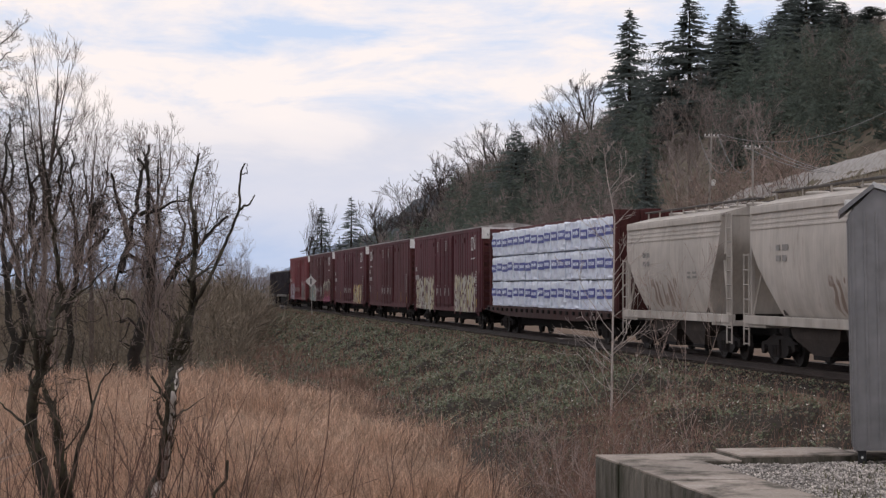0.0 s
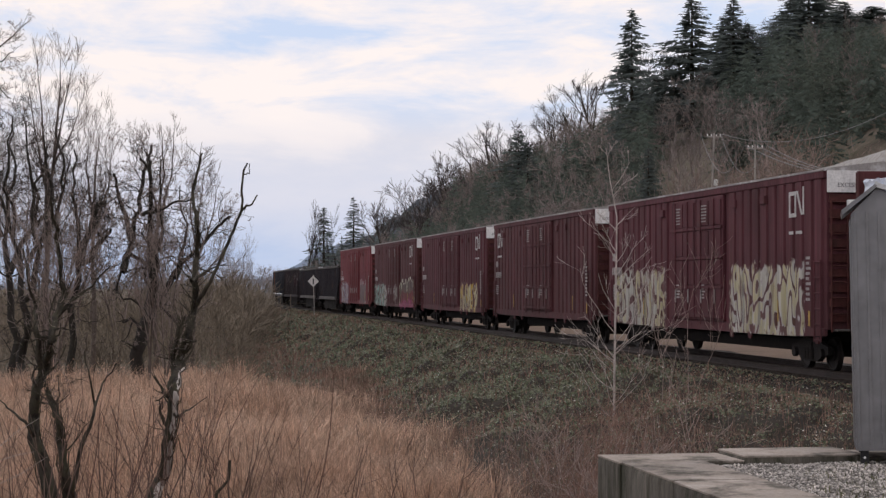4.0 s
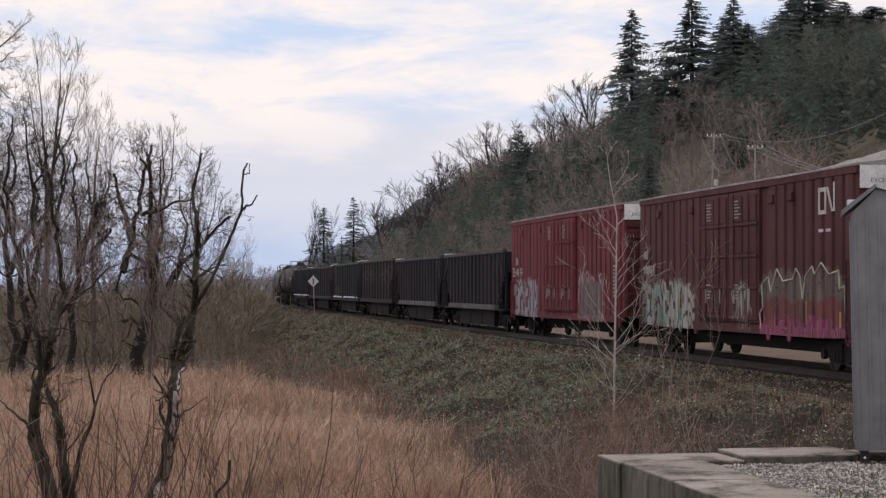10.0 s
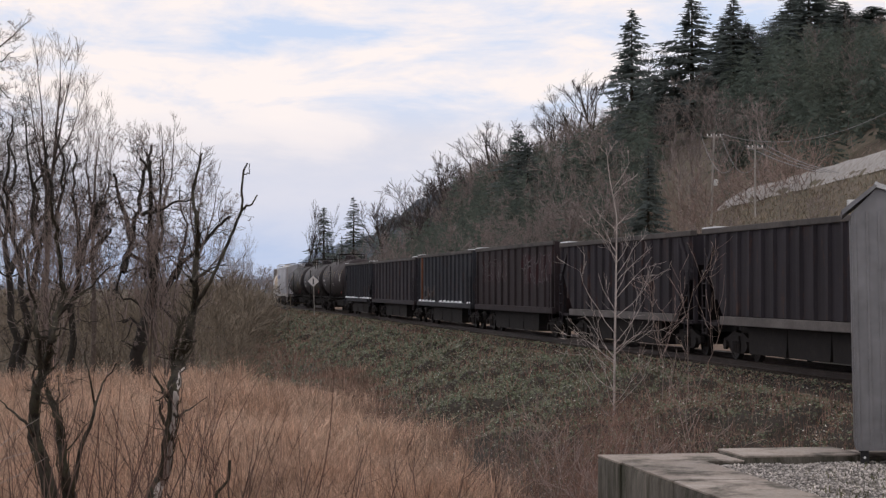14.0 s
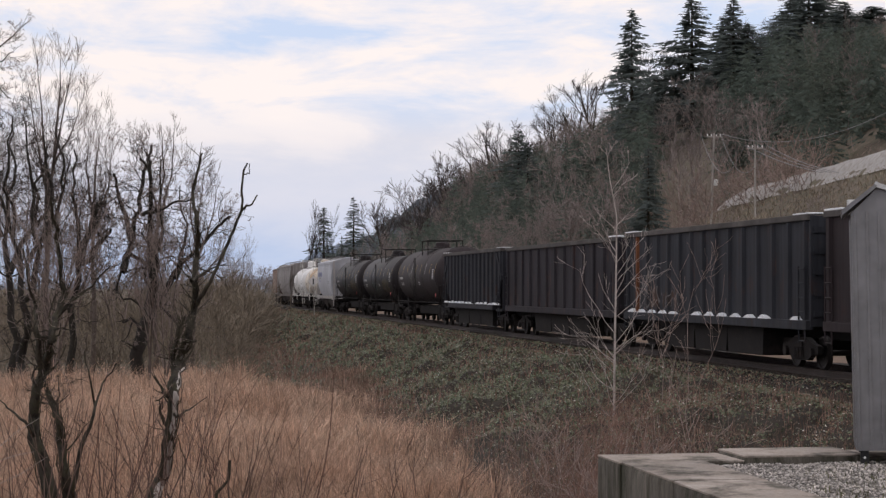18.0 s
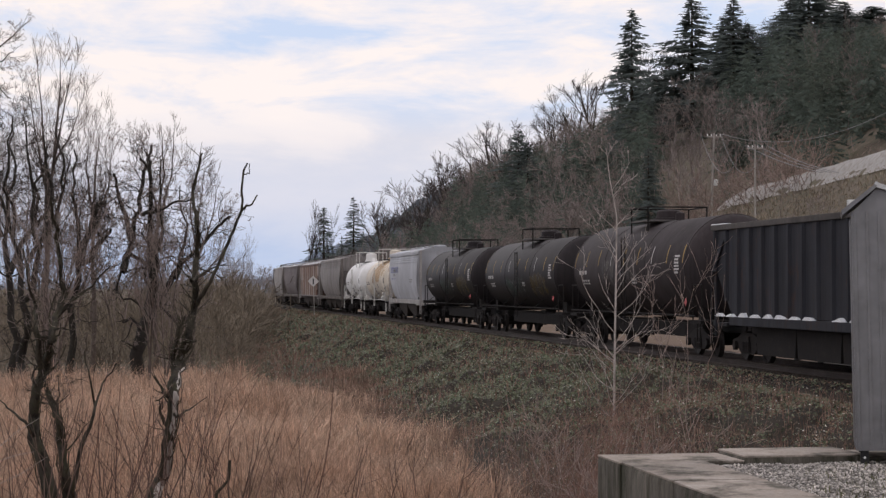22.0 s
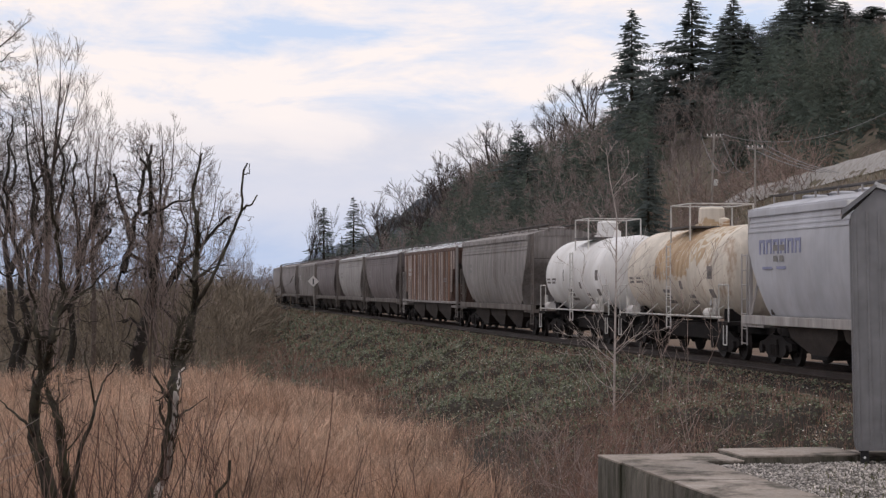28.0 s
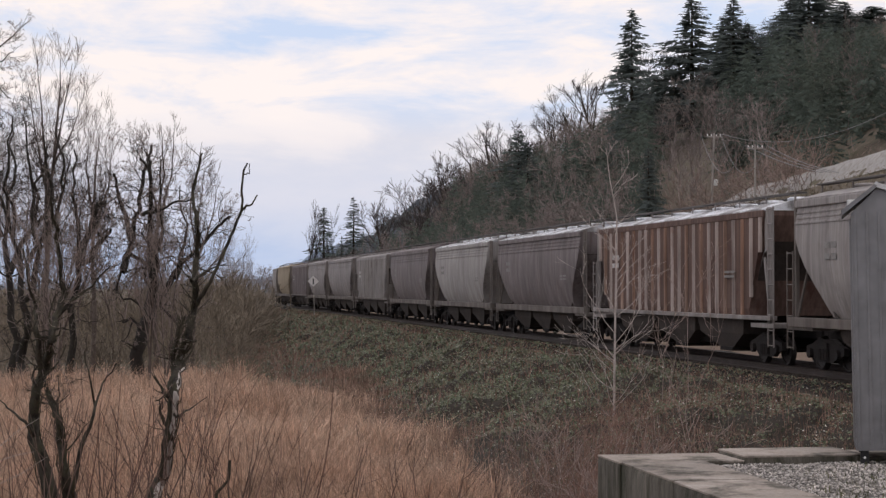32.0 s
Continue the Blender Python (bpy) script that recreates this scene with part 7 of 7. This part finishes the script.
p3 = paint("maroon_paint_yellow_tag", MAROON, [(2.9, 7.4, 0.85, 2.25, YEL, CREAM)])
p4 = paint("brown_paint_tagged", (0.115, 0.044, 0.048), [(-8.6, -3.2, 0.75, 2.3, TEAL, WHITEISH), (0.4, 1.9, 0.9, 2.2, WHITEISH, MAROON), (2.5, 8.2, 1.1, 2.5, (0.19, 0.175, 0.14), (0.15, 0.12, 0.12), 1), (2.6, 8.2, 0.6, 1.85, (0.24, 0.055, 0.06), (0.12, 0.045, 0.05), 1), (2.4, 8.4, 0.5, 1.3, PINK, (0.30, 0.06, 0.16))])
p5 = paint("red_paint_tagged", RED, [(-8.3, -3.8, 0.75, 2.4, (0.5, 0.49, 0.5), (0.26, 0.30, 0.40)), (2.7, 6.6, 0.75, 2.6, (0.42, 0.38, 0.38), RED), (3.2, 6.1, 0.85, 2.3, (0.15, 0.135, 0.135), (0.22, 0.19, 0.19), 1)], rust=0.35)
boxcar(34.2, 56.2, p1, M_end, "maroon ribbed boxcar with pale sprayed graffiti", 1)
boxcar(56.2, 76.4, p2, M_end, "plain dark maroon ribbed boxcar with double doors", 2)
boxcar(76.4, 97.25, p3, M_end, "maroon ribbed boxcar with yellow graffiti", 3)
boxcar(97.25, 117.35, p4, M_end, "faded maroon ribbed boxcar with teal and pink graffiti", 4)
boxcar(117.35, 137.6, p5, M_end, "bright red ribbed boxcar with grey graffiti", 5, "35 44 74")
gon_a = paint("gondola_black", (0.038, 0.040, 0.049), rust=0.55, rust_col=(0.075, 0.04, 0.03), dirt_shade=(0.03, 0.026, 0.024))
gon_b = paint("gondola_rust", (0.037, 0.033, 0.040), rust=0.7, rust_col=(0.085, 0.045, 0.035), dirt_shade=(0.035, 0.03, 0.028))
gon_c = paint("gondola_orange_marks", (0.041, 0.044, 0.053), [(-6.4, -2.4, 1.4, 2.1, (0.09, 0.05, 0.035), (0.05, 0.04, 0.038))], rust=0.4, rust_col=(0.08, 0.04, 0.03), dirt_shade=(0.03, 0.026, 0.024))
gon_d = paint("gondola_brown", (0.040, 0.031, 0.034), [(2.2, 7.6, 2.2, 3.5, (0.055, 0.025, 0.03), (0.04, 0.022, 0.026)), (-6.5, -1.0, 2.3, 3.4, (0.045, 0.025, 0.028), (0.036, 0.023, 0.026))], rust=0.6, rust_col=(0.055, 0.028, 0.026), dirt_shade=(0.02, 0.016, 0.016))
gon_orange = paint("orange_rust", (0.21, 0.085, 0.042), rust=0.7, rust_col=(0.10, 0.045, 0.03), dirt_shade=(0.06, 0.04, 0.03), streak=0.9)
sill_grey = material("worn_sill", (0.12, 0.108, 0.103), 0.7, vary=0.35, scale=1, grain=15, bump=0.2)
gondola(137.6, 154.15, gon_b, "rusty black open gondola with a pale side sill", 11, 3.72, 17, sloped=True, sill_mat=sill_grey)
gondola(154.15, 171.9, gon_b, "rusty black open gondola with a pale side sill", 12, 3.72, 17, sloped=True, sill_mat=sill_grey)
gondola(171.9, 189.2, gon_d, "dark brown ribbed open gondola with faint red graffiti", 13, 3.86, 12)
gondola(189.2, 207.0, gon_c, "black open gondola with orange marks and snow on its ledge", 14, 3.84, 15, snow=True, rusted=(1,))
gondola(207.0, 226.55, gon_b, "rust-brown open gondola with a plain rim", 15, 3.76, 13)
gondola(226.55, 242.75, gon_a, "black open gondola with snow along its ledge", 16, 3.80, 16, snow=True, sloped=True)
# the near-black low tone paints shade onto the tanks' lower half
tank_black = paint("tank_black", (0.034, 0.029, 0.031), [(-2.6, 1.2, 1.7, 2.5, (0.035, 0.075, 0.06), (0.03, 0.03, 0.03)), (2.4, 5.4, 1.8, 2.6, (0.10, 0.07, 0.015), (0.03, 0.026, 0.022))], rust=0.2, rust_col=(0.045, 0.032, 0.028), rough=0.5, gloss=0.1, streak=0.4, dirt_shade=(0.010, 0.009, 0.009), dirt_shade_amount=0.8)
tank_black2 = paint("tank_black_dull", (0.055, 0.046, 0.048), [(-3.0, 1.5, 2.2, 3.1, (0.12, 0.11, 0.10), (0.05, 0.045, 0.045))], rust=0.3, rust_col=(0.05, 0.036, 0.033), rough=0.6, gloss=0.08, streak=0.4, dirt_shade=(0.022, 0.019, 0.019), dirt_shade_amount=0.8)
tank_car(242.75, 260.0, tank_black2, "dull black tank car with yellow reflective marks", 21, 1.60, 2.70)
tank_car(260.0, 277.6, tank_black, "black tank car with yellow reflective marks", 22, 1.52, 2.62)
tank_car(277.6, 294.75, tank_black, "black tank car with a top platform and dark dome", 23, 1.50, 2.60)
lilac = paint("lilac_grey_paint", (0.53, 0.54, 0.58), rust=0.12, rust_col=(0.25, 0.2, 0.16), dirt_shade=(0.26, 0.25, 0.25), dirt_shade_amount=0.6, streak=0.1)
hop = covered_hopper(294.75, 308.7, lilac, "pale lilac-grey covered hopper with blue lettering bars", 31, tall=4.30, bays=2, cut=0.9, frame_mat=paint("pale_frame", (0.48, 0.46, 0.45), rust=0.3, dirt_shade=(0.2, 0.17, 0.15)))
blue_ink = material("blue_ink", (0.30, 0.315, 0.46), 0.7, vary=0.2, scale=4, grain=30, bump=0)
for k in range(6):
    xb = -4.75 + 0.52 * k
    part("brand_mark", Geo().prism([(xb, 2.95), (xb + 0.1, 2.95), (xb + 0.1, 3.25), (xb + 0.30, 3.25), (xb + 0.30, 2.95), (xb + 0.4, 2.95), (xb + 0.4, 3.33), (xb, 3.33)], -1.564, -1.55, "y"), blue_ink, hop, "blue painted mark")
bars(hop, -4.5, -2.4, -1.56, 2.55, 2.68, 1, blue_ink, seed=4)
white_tank = paint("white_tank_paint", (0.90, 0.885, 0.865), rust=0.18, rust_col=(0.35, 0.26, 0.18), dirt_shade=(0.42, 0.36, 0.3), dirt_shade_amount=0.5, streak=0.1)
cream_tank = paint("cream_tank_paint", (0.78, 0.715, 0.62), [(-1.6, 1.9, 2.3, 4.2, (0.40, 0.24, 0.11), (0.52, 0.37, 0.22), 1), (1.6, 4.3, 2.7, 4.2, (0.48, 0.33, 0.19), (0.6, 0.48, 0.34))], rust=0.6, rust_col=(0.33, 0.19, 0.10), dirt_shade=(0.32, 0.26, 0.2), dirt_shade_amount=0.7, streak=0.25)
white_rail = material("white_railing", (0.62, 0.60, 0.57), 0.7, vary=0.2, scale=3, grain=20, bump=0.1)
tank_car(308.7, 321.6, cream_tank, "short cream tank car streaked with brown stains", 24, 1.42, 2.52, white_rail, marks=False, pale=True)
tank_car(321.6, 333.75, white_tank, "short white tank car with a white top railing", 25, 1.42, 2.52, white_rail, marks=False, pale=True)
grey_a = paint("grey_hopper", (0.35, 0.328, 0.32), [(0.4, 1.1, 2.0, 4.4, (0.17, 0.15, 0.14), (0.24, 0.22, 0.21), 1), (-3.5, -0.6, 1.4, 4.4, (0.25, 0.235, 0.225), (0.33, 0.31, 0.295), 1), (2.0, 4.6, 2.6, 4.4, (0.22, 0.20, 0.195), (0.31, 0.29, 0.28), 1)], streak=0.5, rust=0.25, rust_col=(0.16, 0.11, 0.08), dirt_shade=(0.11, 0.09, 0.075), dirt_shade_amount=0.7)
beige = paint("beige_hopper", (0.52, 0.485, 0.445), [(-2.2, 0.6, 1.45, 2.35, (0.17, 0.115, 0.09), (0.27, 0.215, 0.18))], streak=0.22, rust=0.25, rust_col=(0.2, 0.14, 0.1), dirt_shade=(0.2, 0.17, 0.14), dirt_shade_amount=0.6)
brown_a = paint("brown_grey_hopper", (0.24, 0.212, 0.214), streak=0.55, rust=0.4, rust_col=(0.14, 0.09, 0.075), dirt_shade=(0.09, 0.07, 0.06), dirt_shade_amount=0.7)
rusty = paint("rust_streaked_hopper", (0.16, 0.105, 0.088), rust=0.8, rust_col=(0.10, 0.05, 0.042), dirt_shade=(0.11, 0.085, 0.075), dirt_shade_amount=0.5, streak=0.6)
rib_rust = paint('rusty_rib', (0.34, 0.21, 0.155), rust=0.8, rust_col=(0.15, 0.075, 0.05), dirt_shade=(0.36, 0.31, 0.27), dirt_shade_amount=0.8, streak=0.9)
rib_beige = paint('rust_streaked_rib', (0.50, 0.42, 0.385), rust=0.7, rust_col=(0.26, 0.14, 0.10), dirt_shade=(0.50, 0.455, 0.42), dirt_shade_amount=0.7, streak=0.8)
pale = paint("pale_hopper", (0.42, 0.40, 0.39), streak=0.45, rust=0.3, rust_col=(0.25, 0.2, 0.16), dirt_shade=(0.15, 0.12, 0.1), dirt_shade_amount=0.7)
dull = paint("dull_hopper", (0.34, 0.315, 0.31), streak=0.5, rust=0.35, rust_col=(0.2, 0.15, 0.12), dirt_shade=(0.13, 0.1, 0.09), dirt_shade_amount=0.7)
covered_hopper(-18.7, -1.2, beige, "pale beige-grey covered hopper with a roof walk", 41, cut=1.7)
covered_hopper(-1.2, 11.0, beige, "short pale beige-grey covered hopper with grimy stains", 42, bays=2, cut=1.5, tall=4.3)
sand = paint("sand_hopper", (0.38, 0.315, 0.225), rust=0.3, rust_col=(0.25, 0.16, 0.09), dirt_shade=(0.2, 0.16, 0.12), dirt_shade_amount=0.6)
order = [(grey_a, False, "weathered grey covered hopper with curved sides"), (rusty, True, "rust-streaked ribbed covered hopper"), (brown_a, False, "grey-brown covered hopper with snow on its roof"), (pale, False, "pale grey covered hopper with snow on its roof"),
         (brown_a, False, "grey-brown covered hopper with curved sides"), (grey_a, True, "grey ribbed covered hopper"), (dull, False, "dull pale grey covered hopper with curved sides"), (dull, False, "dull pale grey covered hopper with curved sides"), (brown_a, True, "brown ribbed covered hopper"),
         (sand, False, "sand-yellow covered hopper with curved sides"), (grey_a, False, "weathered grey covered hopper with curved sides")]
worn_sill_brown = paint("worn_sill_brown", (0.23, 0.205, 0.19), rust=0.4, rust_col=(0.12, 0.08, 0.065), dirt_shade=(0.07, 0.058, 0.05), dirt_shade_amount=0.9)
ends_ = [333.75, 351.4, 371.0, 388.6, 405.6, 422.8, 441.0, 459.5, 476.6, 494.5, 512.0, 529.5]
for k, (mt, rb, lb) in enumerate(order):
    covered_hopper(ends_[k], ends_[k + 1], mt, lb, 50 + k, ribbed=rb, rib_mat=rib_beige if k == 1 else None, frame_mat=grey_a if k == 1 else worn_sill_brown, roof_mat=M_snowy_roof if k in (2, 3, 1) else None, cut=1.8 if not rb else 1.2, tall=(4.42, 4.30, 4.32, 4.34, 4.36, 4.3, 4.34, 4.36, 4.3, 4.34, 4.3)[k])

# centre-beam flat car and its load of wrapped lumber
M_sill_dark = paint("flat_car_sill", (0.06, 0.028, 0.027), rust=0.4)
M_flat = paint("flat_car_red", (0.10, 0.034, 0.034), rust=0.5, dirt_shade=(0.05, 0.04, 0.036))
car, half = start_car("flat_car", 11.0, 34.2, "dark red centre-beam flat car loaded with wrapped lumber", "flat car", "flat cars")
hl = half - 0.55
running_gear(car, half, hl - 2.4, True)
part("deck", Geo().slab(-hl, hl, -1.45, 1.45, 1.0, 1.22, 0.02), M_flat, car)
for sy in (-1, 1):
    y0, y1 = sorted((sy * 1.38, sy * 1.5))
    part("side_sill", Geo().prism([(-hl, 1.22), (-hl, 1.0), (-hl * 0.55, 0.80), (hl * 0.55, 0.80), (hl, 1.0), (hl, 1.22)], y0, y1, "y"), M_sill_dark, car)
    for k in range(22):
        x = -hl + 0.5 + (2 * hl - 1) * k / 21
        part("winch", Geo().slab(x - 0.09, x + 0.09, min(sy * 1.5, sy * 1.58), max(sy * 1.5, sy * 1.58), 1.02, 1.16, 0.015), M_under, car)
for sx in (-1, 1):
    part("bulkhead", Geo().slab(sx * (hl - 0.25) - 0.06, sx * (hl - 0.25) + 0.06, -1.42, 1.42, 1.22, 4.78, 0.02), M_flat, car)
    for k in range(4):
        part("bulkhead_rib", Geo().slab(sx * (hl - 0.1) - 0.08, sx * (hl - 0.1) + 0.08, -1.38 + 0.9 * k, -1.26 + 0.9 * k, 1.22, 4.76, 0.015), M_flat, car)
    ladder(car, sx * (hl + 0.03), -1.1, 1.1, 4.6, M_flat, along="y")
part("centre_beam_top", Geo().slab(-hl + 0.2, hl - 0.2, -0.3, 0.3, 4.62, 4.82, 0.02), M_flat, car)
for k in range(12):
    x = -hl + 0.8 + (2 * hl - 1.6) * k / 11
    part("beam_post", Geo().slab(x - 0.08, x + 0.08, -0.05, 0.05, 1.22, 4.62, 0.01), M_flat, car)
M_wrap = material("white_wrap", (0.74, 0.80, 0.985), 0.32, vary=0.14, scale=1.2, grain=5, bump=0.9, spec=0.5)
M_wrap_blue = material("blue_print", (0.045, 0.06, 0.30), 0.45, vary=0.2, scale=3, grain=12, bump=0.2)
R_ = random.Random(77)


def wrap_mesh(length, seed):
    """A stack of boards in loose plastic wrap: bulging, creased box."""
    r = random.Random(seed)
    nx, nz = 14, 8
    g = Geo()
    H_, D_ = 1.06, 1.22
    rows = []
    loop = [(-D_, 0.0), (-D_ - 0.01, 0.06)] + [(-D_ - 0.02 * r.random(), H_ * j / nz) for j in range(1, nz)] + [(-D_, H_ - 0.03), (-D_ + 0.04, H_), (-0.02, H_), (0, H_ - 0.03), (0, 0)]
    for i in range(nx + 1):
        x = -length / 2 + length * i / nx
        e = 0.02 if i in (0, nx) else 0.0
        rows.append([(x, y + e * (y < -0.5) + r.gauss(0, 0.022) * (y < -0.5), z + r.gauss(0, 0.007 if z < 1 else 0.03) * (z > 0.01)) for y, z in loop])
    m_ = len(loop)
    vs = [p for row in rows for p in row]
    fs = [(i * m_ + j, i * m_ + (j + 1) % m_, (i + 1) * m_ + (j + 1) % m_, (i + 1) * m_ + j) for i in range(nx) for j in range(m_)]
    fs += [tuple(range(m_)), tuple(range(nx * m_, (nx + 1) * m_))]
    return smooth_mesh(g.add(vs, fs).mesh("wrap", M_wrap), 30)


WRAPS = [wrap_mesh(2.33, 200 + k) for k in range(6)]


def bundle(x, z, side, k):
    ob = thing("lumber_bundle", label="lumber bundle in white plastic wrap with blue print", category="lumber bundle", group="lumber bundles on the flat car")
    part("wrap", WRAPS[k % 6], None, ob)
    n = 2
    for j in range(n):
        w = 2.33 / n
        x0 = -1.165 + j * w + R_.uniform(0.04, 0.12)
        x1 = x0 + w * R_.uniform(0.76, 0.88)
        zb = 0.42 + R_.uniform(-0.04, 0.04)
        tilt = R_.uniform(-0.02, 0.02)
        g = Geo().prism([(x0, zb), (x1, zb + tilt), (x1, zb + 0.34 + tilt), (x0, zb + 0.34)], -1.262, -1.235, "y")
        p_ = part("print", g, M_wrap_blue, ob, "blue printed block")
        lt = Geo()
        for q in range(6):
            xa = x0 + (x1 - x0) * (0.09 + 0.14 * q)
            lt.box(xa, xa + (x1 - x0) * 0.085, -1.268, -1.262, zb + 0.11 + tilt * 0.5, zb + 0.24 + tilt * 0.5)
        tagged(part("print_mark", lt, M_wrap, p_), kind="stuff")
        part("fold", Geo().box(x1 + 0.03, x1 + 0.045, -1.25, -1.2, 0.03, 1.03), M_wrap, ob)
    LOADS.append((ob, (11.0 + 34.2) / 2, Matrix.Translation((x, -0.12 * side, z)) @ Matrix.Rotation(0 if side > 0 else math.pi, 4, "Z")))


nb = 9
for tier in range(3):
    for j in range(nb):
        for side in (1, -1):
            bundle((j - (nb - 1) / 2) * 2.365 + R_.uniform(-0.015, 0.015), 1.24 + tier * 1.125, side, tier * nb + j)


# ---- everything that moves: the train rolls towards the camera and slowly gains speed
def car_pose(s, gap=6.0):
    x0, y0, _ = rail_at(s - gap)
    x1, y1, _ = rail_at(s + gap)
    return pose((x0 + x1) / 2, (y0 + y1) / 2, 0, 0, 0, math.degrees(math.atan2(y0 - y1, x0 - x1)))


def run(t):
    return SPEED * t + GAIN * t * t / 2


def motions():
    times = list(range(33))
    for car_, s0 in CARS:
        walk(car_, [(t, car_pose(s0 - run(t))) for t in times])
    for ob_, s0, local in LOADS:
        walk(ob_, [(t, car_pose(s0 - run(t)) @ local) for t in times])
    # one turning wheelset; the others roll with it
    first = WHEELSETS[0]
    walk(first, [(k / FPS, Matrix.Rotation(run(k / FPS) / WR, 4, "Y")) for k in range(32 * FPS + 1)])
    for w_ in WHEELSETS[1:]:
        w_.rotation_mode = "QUATERNION"
        keys = w_.animation_data_create()
        keys.action = first.animation_data.action
        keys.action_slot = first.animation_data.action_slot


motions()
